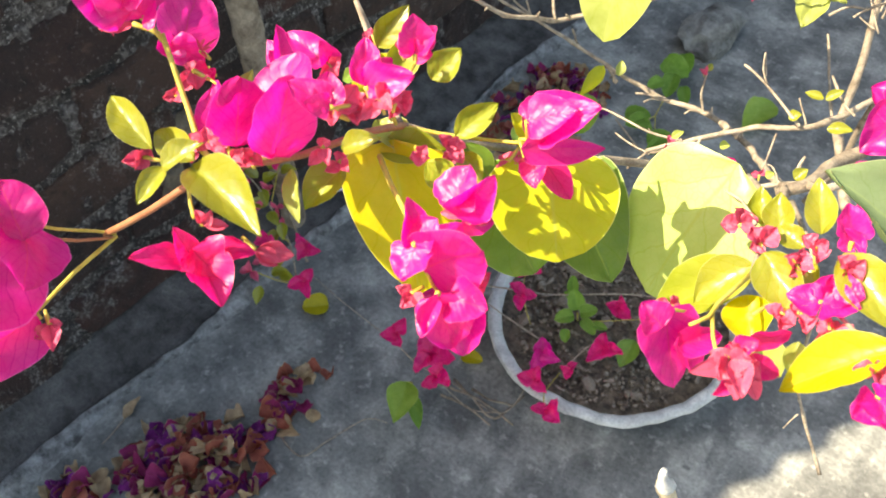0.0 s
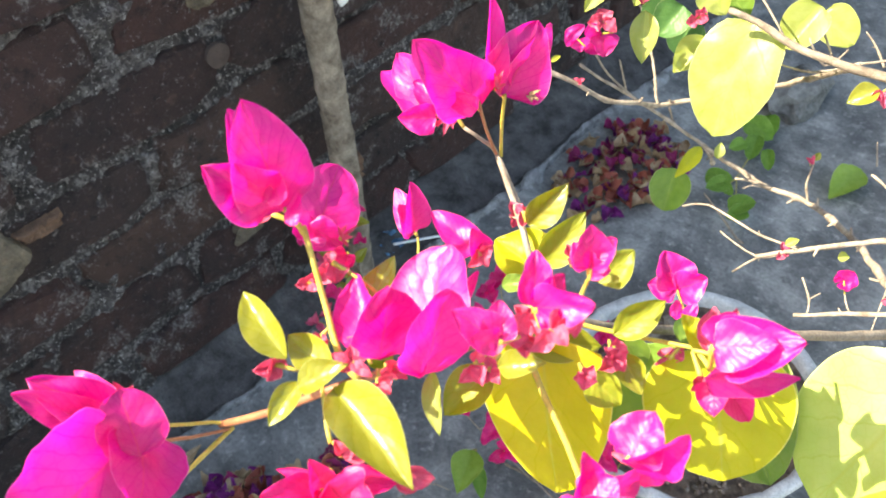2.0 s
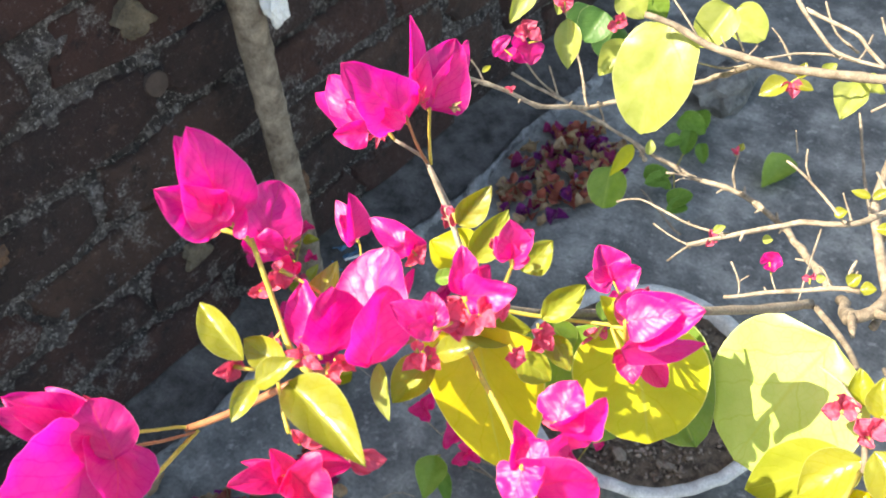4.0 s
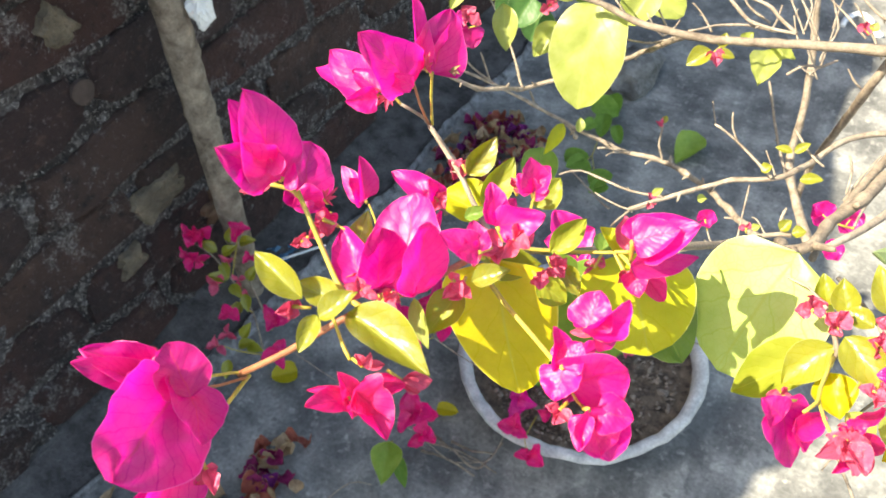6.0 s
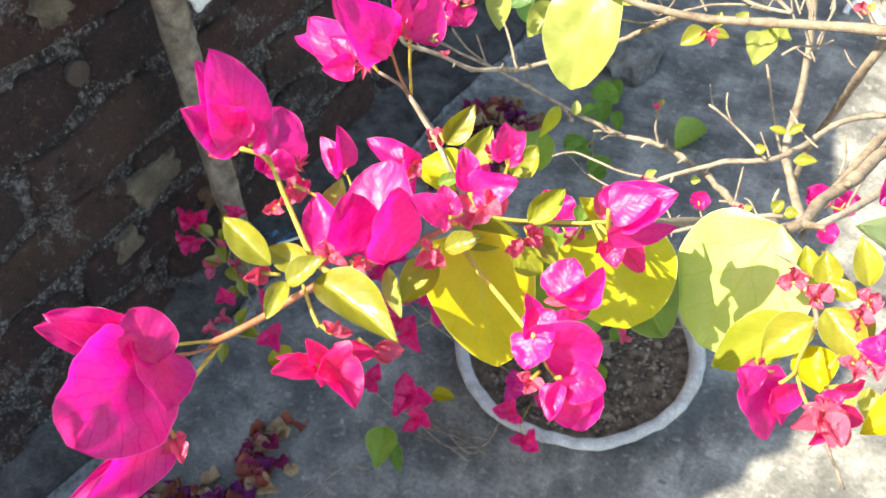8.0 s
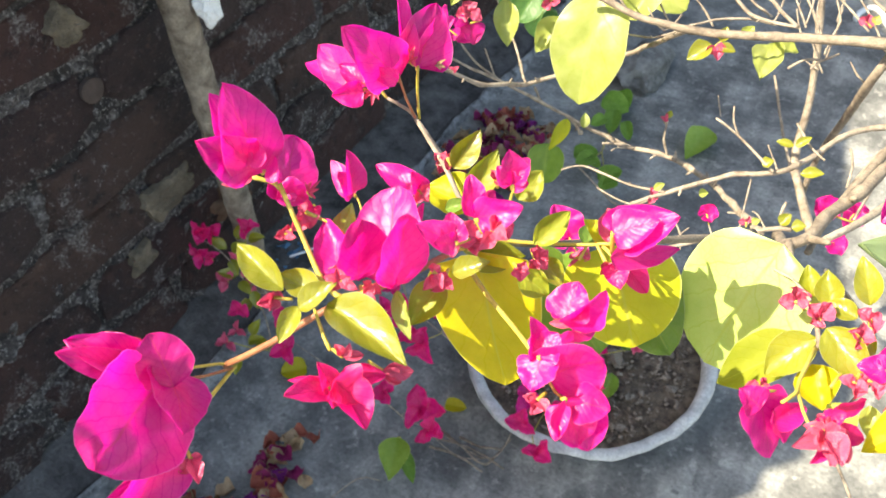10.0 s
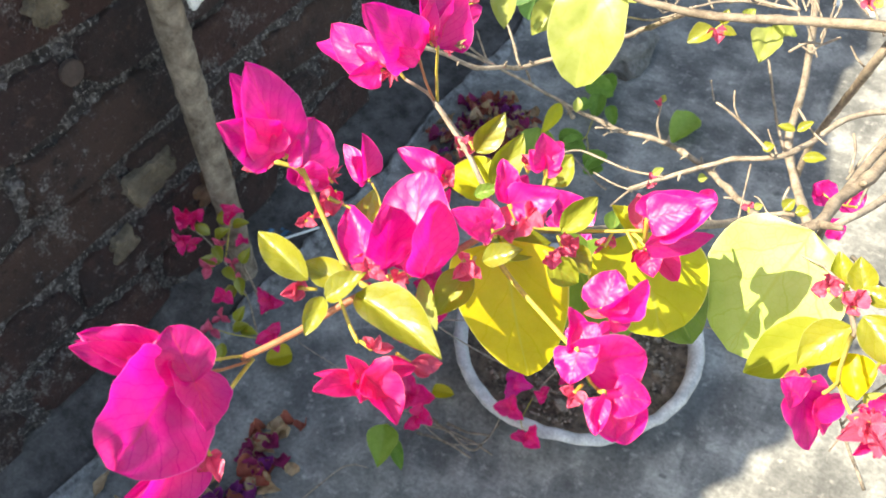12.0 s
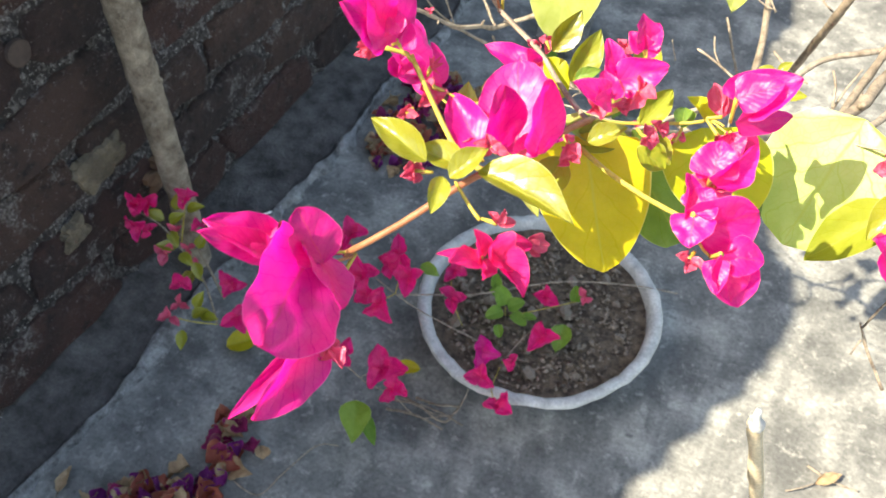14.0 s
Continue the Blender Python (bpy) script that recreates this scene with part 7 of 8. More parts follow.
flower(shrub, (-0.0767, 0.5027, 0.6280), (-0.0721, 0.4979, 0.6226), [((-0.0821, 0.5055, 0.6318), (0.64, -0.38, 0.66), 0.0150), ((-0.0741, 0.5089, 0.6336), (0.64, -0.39, 0.66), 0.0148), ((-0.0709, 0.4999, 0.6242), (0.64, -0.38, 0.67), 0.0129)])
stem(shrub, [(-0.0721, 0.4979, 0.6226), (-0.0649, 0.4924, 0.6161), (-0.0531, 0.4678, 0.6465)], 0.0006, 0.0007, M_BARK)
stem(shrub, [(0.0035, 0.5719, 0.6040), (0.0144, 0.5569, 0.6171), (0.0185, 0.4826, 0.6841)], 0.0008, 0.0010, M_GREENSTEM)
leaf(shrub, (-0.0839, 0.6286, 0.6995), (-0.0806, 0.5986, 0.6848), (0.06, -0.43, 0.90), 0.0244, M_LIME, shape="oval", fold=0.3, wave=0.2)
leaf(shrub, (-0.0837, 0.6280, 0.6989), (-0.0644, 0.6355, 0.6916), (0.42, -0.23, 0.88), 0.0157, M_LIME, shape="oval", fold=0.3, wave=0.2)
# the stems run on to the foot of the shrub
stem(shrub, [(0.1011, 0.6735, 0.7519), (0.22, 0.72, 0.72), (0.30, 0.80, 0.50), (0.38, 0.90, 0.25), (0.42, 0.95, 0.0)], 0.0060, 0.0150, M_OLDBARK, name="trunk")
# ---- sprigs in and round the pot ----
sprig = thing("trailing_sprig", (-0.2820, 0.6100, 0.0600), "low bougainvillea sprig with deep pink bracts trailing from the pot", "plant")
flower(sprig, (-0.3570, 0.6940, 0.1300), (-0.3602, 0.7006, 0.1143), [((-0.3627, 0.7078, 0.1460), (0.55, -0.72, 0.43), 0.0156, {"fold": 0.60, "wave": 0.24, "curl": -0.08}), ((-0.3641, 0.6733, 0.1216), (0.16, -0.42, 0.89), 0.0166, {"fold": 0.48, "wave": 0.32, "curl": 0.06}), ((-0.3372, 0.6927, 0.1298), (0.54, -0.25, 0.81), 0.0177, {"fold": 0.12, "wave": 0.32, "curl": 0.04})], M_CERISE)
flower(sprig, (-0.3430, 0.6530, 0.1200), (-0.3458, 0.6589, 0.1059), [((-0.3319, 0.6351, 0.1120), (-0.01, -0.32, 0.95), 0.0169, {"fold": 0.66, "wave": 0.32, "curl": -0.15}), ((-0.3241, 0.6631, 0.1201), (0.11, -0.45, 0.88), 0.0159, {"fold": 0.40, "wave": 0.25, "curl": -0.02}), ((-0.3606, 0.6511, 0.1327), (0.29, -0.05, 0.96), 0.0196, {"fold": 0.69, "wave": 0.29, "curl": -0.12})], M_CERISE)
flower(sprig, (-0.2270, 0.7120, 0.1200), (-0.2300, 0.7183, 0.1051), [((-0.2045, 0.7066, 0.1215), (0.62, -0.57, 0.54), 0.0205, {"fold": 0.44, "wave": 0.24, "curl": -0.17}), ((-0.2286, 0.7183, 0.1398), (0.65, -0.36, 0.67), 0.0158, {"fold": 0.28, "wave": 0.31, "curl": 0.24}), ((-0.2423, 0.7037, 0.1262), (0.60, -0.48, 0.64), 0.0209, {"fold": 0.69, "wave": 0.27, "curl": 0.30})], M_CERISE)
flower(sprig, (-0.2050, 0.6390, 0.1300), (-0.2087, 0.6466, 0.1119), [((-0.2109, 0.6496, 0.1487), (-0.13, -0.73, 0.67), 0.0231, {"fold": 0.19, "wave": 0.21, "curl": 0.23}), ((-0.2125, 0.6089, 0.1293), (0.09, -0.63, 0.77), 0.0223, {"fold": 0.49, "wave": 0.28, "curl": 0.08}), ((-0.1786, 0.6406, 0.1393), (0.06, -0.37, 0.93), 0.0199, {"fold": 0.28, "wave": 0.34, "curl": 0.06})], M_CERISE)
flower(sprig, (-0.2590, 0.5630, 0.1000), (-0.2622, 0.5698, 0.0839), [((-0.2787, 0.5530, 0.1035), (-0.38, -0.60, 0.71), 0.0206, {"fold": 0.14, "wave": 0.29, "curl": 0.03}), ((-0.2372, 0.5613, 0.0928), (0.67, -0.64, 0.37), 0.0163, {"fold": 0.51, "wave": 0.33, "curl": -0.07}), ((-0.2592, 0.5754, 0.1175), (0.13, -0.75, 0.65), 0.0187, {"fold": 0.46, "wave": 0.24, "curl": -0.01})], M_CERISE)
flower(sprig, (-0.2310, 0.6040, 0.1000), (-0.2330, 0.6081, 0.0902), [((-0.2286, 0.5912, 0.0937), (0.08, -0.83, 0.56), 0.0134, {"fold": 0.24, "wave": 0.23, "curl": 0.02}), ((-0.2267, 0.6148, 0.1050), (-0.10, -0.33, 0.94), 0.0117, {"fold": 0.61, "wave": 0.22, "curl": -0.03}), ((-0.2416, 0.5969, 0.1072), (0.00, -0.89, 0.45), 0.0121, {"fold": 0.21, "wave": 0.31, "curl": 0.22})], M_CERISE)
flower(sprig, (-0.2240, 0.5410, 0.0900), (-0.2271, 0.5474, 0.0747), [((-0.2162, 0.5525, 0.1089), (0.68, -0.40, 0.62), 0.0160, {"fold": 0.28, "wave": 0.31, "curl": -0.06}), ((-0.2416, 0.5309, 0.0922), (-0.03, -0.21, 0.98), 0.0162, {"fold": 0.10, "wave": 0.33, "curl": 0.24}), ((-0.2013, 0.5393, 0.0845), (0.79, -0.37, 0.48), 0.0205, {"fold": 0.60, "wave": 0.29, "curl": 0.06})], M_CERISE)
flower(sprig, (-0.2700, 0.5980, 0.1100), (-0.2735, 0.6054, 0.0925), [((-0.2791, 0.6113, 0.1235), (0.45, -0.63, 0.63), 0.0240, {"fold": 0.13, "wave": 0.33, "curl": 0.15}), ((-0.2691, 0.5690, 0.1046), (0.50, -0.78, 0.38), 0.0235, {"fold": 0.20, "wave": 0.24, "curl": 0.13}), ((-0.2438, 0.6024, 0.1081), (0.47, -0.57, 0.68), 0.0194, {"fold": 0.62, "wave": 0.27, "curl": 0.19})], M_PINK)
flower(sprig, (-0.1790, 0.7510, 0.1000), (-0.1811, 0.7554, 0.0896), [((-0.1879, 0.7559, 0.1119), (-0.27, -0.43, 0.86), 0.0148, {"fold": 0.58, "wave": 0.32, "curl": -0.20}), ((-0.1768, 0.7377, 0.0967), (0.01, -0.81, 0.58), 0.0129, {"fold": 0.35, "wave": 0.27, "curl": 0.19}), ((-0.1674, 0.7551, 0.0962), (-0.10, -0.92, 0.38), 0.0151, {"fold": 0.61, "wave": 0.21, "curl": 0.05})], M_CORAL)
flower(sprig, (-0.4880, 0.6390, 0.2000), (-0.4916, 0.6465, 0.1822), [((-0.5011, 0.6512, 0.2175), (0.43, -0.58, 0.70), 0.0192, {"fold": 0.30, "wave": 0.22, "curl": 0.08}), ((-0.4897, 0.6206, 0.1890), (-0.14, -0.76, 0.63), 0.0226, {"fold": 0.57, "wave": 0.25, "curl": 0.20}), ((-0.4660, 0.6469, 0.2024), (0.16, -0.35, 0.92), 0.0211, {"fold": 0.52, "wave": 0.26, "curl": -0.08})], M_CERISE)
flower(sprig, (-0.4860, 0.6080, 0.2000), (-0.4889, 0.6140, 0.1857), [((-0.5003, 0.5973, 0.1933), (-0.00, -0.24, 0.97), 0.0204, {"fold": 0.32, "wave": 0.33, "curl": 0.20}), ((-0.4721, 0.6002, 0.1925), (0.56, -0.16, 0.82), 0.0201, {"fold": 0.58, "wave": 0.29, "curl": 0.17}), ((-0.4885, 0.6244, 0.2109), (-0.24, -0.88, 0.40), 0.0193, {"fold": 0.13, "wave": 0.21, "curl": -0.15})], M_CERISE)
flower(sprig, (-0.4110, 0.6310, 0.2000), (-0.4148, 0.6388, 0.1814), [((-0.3918, 0.6246, 0.1809), (-0.33, -0.40, 0.85), 0.0243, {"fold": 0.60, "wave": 0.33, "curl": 0.09}), ((-0.4213, 0.6518, 0.2144), (0.18, -0.33, 0.93), 0.0193, {"fold": 0.55, "wave": 0.33, "curl": -0.17}), ((-0.4320, 0.6124, 0.2024), (0.01, -0.87, 0.50), 0.0205, {"fold": 0.47, "wave": 0.31, "curl": -0.00})], M_CERISE)
flower(sprig, (-0.3820, 0.6010, 0.2000), (-0.3854, 0.6081, 0.1831), [((-0.3995, 0.6060, 0.2131), (-0.29, -0.68, 0.68), 0.0244, {"fold": 0.35, "wave": 0.30, "curl": -0.12}), ((-0.3749, 0.5776, 0.1916), (0.28, -0.53, 0.80), 0.0218, {"fold": 0.64, "wave": 0.22, "curl": -0.15}), ((-0.3625, 0.6090, 0.2153), (0.08, -0.37, 0.93), 0.0182, {"fold": 0.26, "wave": 0.23, "curl": 0.09})], M_CERISE)
flower(sprig, (-0.4390, 0.5780, 0.2000), (-0.4427, 0.5857, 0.1817), [((-0.4498, 0.5882, 0.2253), (-0.11, -0.46, 0.88), 0.0216, {"fold": 0.61, "wave": 0.28, "curl": -0.07}), ((-0.4520, 0.5618, 0.1861), (0.20, -0.83, 0.52), 0.0211, {"fold": 0.29, "wave": 0.31, "curl": -0.13}), ((-0.4179, 0.5904, 0.2081), (0.07, -0.25, 0.97), 0.0251, {"fold": 0.43, "wave": 0.27, "curl": 0.16})], M_CERISE)
flower(sprig, (-0.3940, 0.5460, 0.2000), (-0.3977, 0.5537, 0.1817), [((-0.3695, 0.5306, 0.1927), (0.30, -0.75, 0.59), 0.0202, {"fold": 0.53, "wave": 0.29, "curl": 0.28}), ((-0.3994, 0.5624, 0.2149), (0.02, -0.86, 0.51), 0.0242, {"fold": 0.62, "wave": 0.33, "curl": -0.07}), ((-0.4102, 0.5288, 0.1941), (0.66, -0.62, 0.43), 0.0189, {"fold": 0.60, "wave": 0.24, "curl": -0.02})], M_CERISE)
flower(sprig, (-0.4190, 0.5550, 0.2000), (-0.4220, 0.5613, 0.1851), [((-0.4302, 0.5428, 0.1895), (0.17, -0.58, 0.80), 0.0162, {"fold": 0.45, "wave": 0.33, "curl": -0.00}), ((-0.4017, 0.5571, 0.1924), (0.59, -0.66, 0.46), 0.0209, {"fold": 0.65, "wave": 0.21, "curl": 0.27}), ((-0.4210, 0.5652, 0.2208), (-0.10, -0.48, 0.87), 0.0193, {"fold": 0.58, "wave": 0.24, "curl": 0.18})], M_CERISE)
flower(sprig, (-0.4690, 0.5700, 0.2000), (-0.4721, 0.5764, 0.1848), [((-0.4506, 0.5741, 0.2019), (0.30, -0.65, 0.70), 0.0202, {"fold": 0.51, "wave": 0.28, "curl": -0.11}), ((-0.4795, 0.5752, 0.2158), (0.62, -0.11, 0.77), 0.0159, {"fold": 0.66, "wave": 0.22, "curl": -0.03}), ((-0.4722, 0.5498, 0.1929), (0.47, -0.45, 0.76), 0.0173, {"fold": 0.21, "wave": 0.21, "curl": 0.16})], M_CERISE)
flower(sprig, (-0.4140, 0.6100, 0.2000), (-0.4168, 0.6159, 0.1860), [((-0.4051, 0.5939, 0.1933), (-0.04, -0.74, 0.68), 0.0195, {"fold": 0.13, "wave": 0.27, "curl": -0.08}), ((-0.4059, 0.6232, 0.2094), (0.10, -0.55, 0.83), 0.0189, {"fold": 0.31, "wave": 0.32, "curl": -0.14}), ((-0.4299, 0.6127, 0.2055), (0.49, -0.13, 0.86), 0.0150, {"fold": 0.21, "wave": 0.26, "curl": 0.17})], M_CERISE)
flower(sprig, (-0.4120, 0.4780, 0.1700), (-0.4151, 0.4844, 0.1548), [((-0.3959, 0.4692, 0.1637), (0.22, -0.81, 0.55), 0.0189, {"fold": 0.44, "wave": 0.23, "curl": -0.07}), ((-0.4117, 0.4980, 0.1806), (0.48, 0.08, 0.87), 0.0178, {"fold": 0.43, "wave": 0.28, "curl": 0.12}), ((-0.4254, 0.4623, 0.1717), (0.67, -0.25, 0.69), 0.0194, {"fold": 0.54, "wave": 0.20, "curl": 0.19})], M_CERISE)
flower(sprig, (-0.3570, 0.4800, 0.1700), (-0.3614, 0.4891, 0.1484), [((-0.3611, 0.4530, 0.1585), (-0.18, -0.64, 0.75), 0.0218, {"fold": 0.40, "wave": 0.29, "curl": 0.02}), ((-0.3229, 0.4835, 0.1842), (-0.31, -0.44, 0.84), 0.0277, {"fold": 0.13, "wave": 0.25, "curl": -0.08}), ((-0.3698, 0.4951, 0.1969), (-0.12, -0.30, 0.95), 0.0284, {"fold": 0.18, "wave": 0.32, "curl": 0.10})], M_CERISE)
flower(sprig, (-0.3310, 0.4580, 0.1700), (-0.3341, 0.4645, 0.1546), [((-0.3097, 0.4578, 0.1721), (0.41, 0.03, 0.91), 0.0214, {"fold": 0.36, "wave": 0.31, "curl": 0.04}), ((-0.3336, 0.4739, 0.1796), (-0.04, -0.88, 0.47), 0.0188, {"fold": 0.52, "wave": 0.28, "curl": 0.01}), ((-0.3406, 0.4417, 0.1618), (0.61, -0.40, 0.68), 0.0165, {"fold": 0.64, "wave": 0.30, "curl": -0.02})], M_CERISE)
flower(sprig, (-0.6040, 0.5140, 0.1700), (-0.6075, 0.5213, 0.1528), [((-0.6210, 0.5142, 0.1847), (-0.27, -0.85, 0.45), 0.0234, {"fold": 0.19, "wave": 0.26, "curl": -0.10}), ((-0.6082, 0.4966, 0.1558), (-0.03, -0.93, 0.36), 0.0179, {"fold": 0.20, "wave": 0.27, "curl": -0.17}), ((-0.5816, 0.5193, 0.1705), (0.63, -0.66, 0.40), 0.0203, {"fold": 0.34, "wave": 0.20, "curl": 0.28})], M_CERISE)
flower(sprig, (-0.5650, 0.4690, 0.1700), (-0.5682, 0.4758, 0.1539), [((-0.5607, 0.4828, 0.1841), (0.48, -0.56, 0.68), 0.0168, {"fold": 0.13, "wave": 0.30, "curl": -0.06}), ((-0.5781, 0.4490, 0.1646), (0.06, -0.81, 0.58), 0.0179, {"fold": 0.59, "wave": 0.29, "curl": -0.03}), ((-0.5447, 0.4550, 0.1624), (0.52, -0.77, 0.37), 0.0161, {"fold": 0.15, "wave": 0.22, "curl": -0.18})], M_CERISE)
stem(sprig, [(-0.2820, 0.6100, 0.0600), (-0.2850, 0.5330, 0.0300), (-0.3730, 0.5330, 0.0200), (-0.3910, 0.4820, 0.1200), (-0.3560, 0.4780, 0.1700)], 0.0010, 0.0007, M_BARK)
stem(sprig, [(-0.2850, 0.5330, 0.0300), (-0.3300, 0.5180, 0.0150), (-0.3370, 0.4620, 0.1600)], 0.0008, 0.0006, M_BARK)
stem(sprig, [(-0.3020, 0.6430, 0.0600), (-0.3600, 0.6180, 0.1100), (-0.4010, 0.5980, 0.1600), (-0.4470, 0.5940, 0.2000)], 0.0012, 0.0007, M_BARK)
stem(sprig, [(-0.4010, 0.5980, 0.1600), (-0.4000, 0.6150, 0.1900), (-0.4100, 0.6280, 0.2000)], 0.0007, 0.0005, M_GREENSTEM)
stem(sprig, [(-0.4010, 0.5980, 0.1600), (-0.3990, 0.5530, 0.1950)], 0.0006, 0.0005, M_GREENSTEM)
stem(sprig, [(-0.4470, 0.5940, 0.2000), (-0.4820, 0.6270, 0.2000)], 0.0006, 0.0005, M_GREENSTEM)
stem(sprig, [(-0.3910, 0.4820, 0.1200), (-0.4140, 0.4710, 0.1600), (-0.5020, 0.4780, 0.1600), (-0.5820, 0.4860, 0.1650)], 0.0008, 0.0005, M_BARK)
stem(sprig, [(-0.4200, 0.6310, 0.1100), (-0.3660, 0.6660, 0.1000), (-0.3160, 0.6920, 0.1000), (-0.2220, 0.7610, 0.1000), (-0.1250, 0.8100, 0.0900), (-0.0630, 0.8580, 0.0500)], 0.0012, 0.0010, M_BARK, knots=0.1)
stem(sprig, [(-0.2500, 0.6250, 0.0600), (-0.2300, 0.6510, 0.1000), (-0.2130, 0.6550, 0.1250)], 0.0011, 0.0008, M_BARK)
stem(sprig, [(-0.2500, 0.6250, 0.0600), (-0.2410, 0.5610, 0.0850), (-0.2270, 0.5470, 0.0850)], 0.0008, 0.0006, M_GREENSTEM)
stem(sprig, [(-0.3680, 0.7070, 0.1200), (-0.3470, 0.6630, 0.1100), (-0.3250, 0.6540, 0.0600)], 0.0007, 0.0007, M_GREENSTEM)
leaf(sprig, (-0.1880, 0.6930, 0.1000), (-0.1852, 0.6545, 0.0820), (0.03, -0.36, 0.93), 0.0318, M_GREEN, shape="oval")
leaf(sprig, (-0.3810, 0.6350, 0.1900), (-0.3504, 0.6316, 0.1857), (0.20, -0.35, 0.91), 0.0181, M_GREEN, shape="oval")
weed = thing("weed", (-0.2770, 0.7000, 0.0600), "small green weed with rounded leaves growing in the pot", "weed")
leaf(weed, (-0.2790, 0.7000, 0.0850), (-0.2967, 0.7110, 0.1114), (0.10, -0.36, 0.93), 0.0245, M_WEED, shape="round")
leaf(weed, (-0.2740, 0.6970, 0.0850), (-0.2530, 0.7097, 0.0958), (0.09, -0.36, 0.93), 0.0211, M_WEED, shape="round")
leaf(weed, (-0.2790, 0.6890, 0.0850), (-0.2973, 0.6673, 0.0839), (0.10, -0.35, 0.93), 0.0211, M_WEED, shape="round")
leaf(weed, (-0.2660, 0.6900, 0.0850), (-0.2393, 0.6831, 0.0785), (0.09, -0.35, 0.93), 0.0178, M_WEED, shape="round")
leaf(weed, (-0.2760, 0.6630, 0.0850), (-0.2655, 0.6488, 0.0761), (0.10, -0.34, 0.94), 0.0144, M_WEED, shape="round")
leaf(weed, (-0.3020, 0.7220, 0.0850), (-0.3102, 0.7340, 0.1060), (0.11, -0.37, 0.92), 0.0165, M_WEED, shape="round")
leaf(weed, (-0.2900, 0.7120, 0.0850), (-0.3086, 0.7080, 0.0961), (0.10, -0.36, 0.93), 0.0131, M_WEED, shape="round")
leaf(weed, (-0.1900, 0.7490, 0.0850), (-0.1963, 0.7620, 0.1060), (0.03, -0.39, 0.92), 0.0181, M_WEED, shape="round")
leaf(weed, (-0.2500, 0.6920, 0.0850), (-0.2286, 0.6954, 0.0865), (0.07, -0.35, 0.93), 0.0121, M_WEED, shape="round")
stem(weed, [(-0.2790, 0.7030, 0.0550), (-0.2780, 0.6970, 0.0830)], 0.0012, 0.0010, M_GREENSTEM)
stem(weed, [(-0.2790, 0.7030, 0.0550), (-0.2370, 0.7180, 0.0750), (-0.1900, 0.7510, 0.0830)], 0.0008, 0.0006, M_GREENSTEM)
floor_weed = thing("weed", (-0.4250, 0.5010, 0.0000), "green two-leaved weed lying on the concrete floor", "weed")
leaf(floor_weed, (-0.3977, 0.4712, 0.0769), (-0.3684, 0.4110, 0.0838), (0.32, -0.30, 0.90), 0.0425, M_FRESH, shape="oval", fold=0.15, wave=0.12)
leaf(floor_weed, (-0.3948, 0.4699, 0.0609), (-0.3552, 0.4427, 0.0342), (0.48, -0.17, 0.86), 0.0212, M_WEED, shape="oval")
stem(floor_weed, [(-0.4250, 0.5010, 0.0), (-0.4100, 0.4930, 0.035), (-0.3977, 0.4712, 0.0769)], 0.0010, 0.0010, M_GREENSTEM)
stem(floor_weed, [(-0.4250, 0.5010, 0.0), (-0.3948, 0.4699, 0.0609)], 0.0008, 0.0008, M_GREENSTEM)
fallen = thing("fallen_leaf", (-0.6190, 0.5380, 0.0000), "yellowed fallen leaf lying on the concrete floor", "leaf", "fallen leaves")
leaf(fallen, (-0.6160, 0.5350, 0.0060), (-0.6447, 0.5052, 0.0066), (0.32, -0.20, 0.93), 0.0349, M_LEAF, shape="round")
fallen = thing("fallen_leaf", (-0.3980, 0.5880, 0.0000), "olive fallen leaf lying curled on the concrete floor", "leaf", "fallen leaves")
leaf(fallen, (-0.3960, 0.5850, 0.0060), (-0.3626, 0.5925, 0.0104), (0.17, -0.25, 0.95), 0.0217, M_LEAF, shape="round")
fallen = thing("fallen_leaf", (-0.2870, 1.3580, 0.0000), "green fallen leaf lying on the concrete floor", "leaf", "fallen leaves")
leaf(fallen, (-0.2782, 1.3445, 0.0200), (-0.2895, 1.2494, 0.0120), (0.15, -0.15, 0.97), 0.0560, M_FRESH, shape="oval", fold=0.1)
# ---- weeds by the far heap ----
far_weed = thing("weed", (-0.4370, 1.2120, 0.0000), "green leafy weed growing flat on the floor by the withered bracts", "weed")
leaf(far_weed, (-0.4660, 1.1450, 0.0350), (-0.4218, 1.1611, 0.0409), (0.20, -0.48, 0.85), 0.0314, M_WEED, shape="round")
leaf(far_weed, (-0.4260, 1.1560, 0.0350), (-0.4515, 1.1213, 0.0350), (0.17, -0.49, 0.85), 0.0313, M_WEED, shape="round")
leaf(far_weed, (-0.3970, 1.1030, 0.0350), (-0.3615, 1.1273, 0.0513), (0.16, -0.47, 0.87), 0.0345, M_WEED, shape="round")
leaf(far_weed, (-0.3700, 1.1170, 0.0350), (-0.3881, 1.0841, 0.0309), (0.14, -0.48, 0.87), 0.0305, M_WEED, shape="round")
leaf(far_weed, (-0.4870, 1.3190, 0.0350), (-0.4299, 1.3166, 0.0235), (0.19, -0.54, 0.82), 0.0452, M_WEED, shape="round")
leaf(far_weed, (-0.4680, 1.3580, 0.0350), (-0.4419, 1.3258, 0.0122), (0.18, -0.55, 0.81), 0.0413, M_WEED, shape="round")
leaf(far_weed, (-0.4530, 1.2960, 0.0350), (-0.4399, 1.2532, 0.0115), (0.17, -0.54, 0.83), 0.0334, M_WEED, shape="round")
leaf(far_weed, (-0.4580, 1.2660, 0.0350), (-0.4743, 1.2364, 0.0313), (0.18, -0.52, 0.83), 0.0264, M_WEED, shape="round")
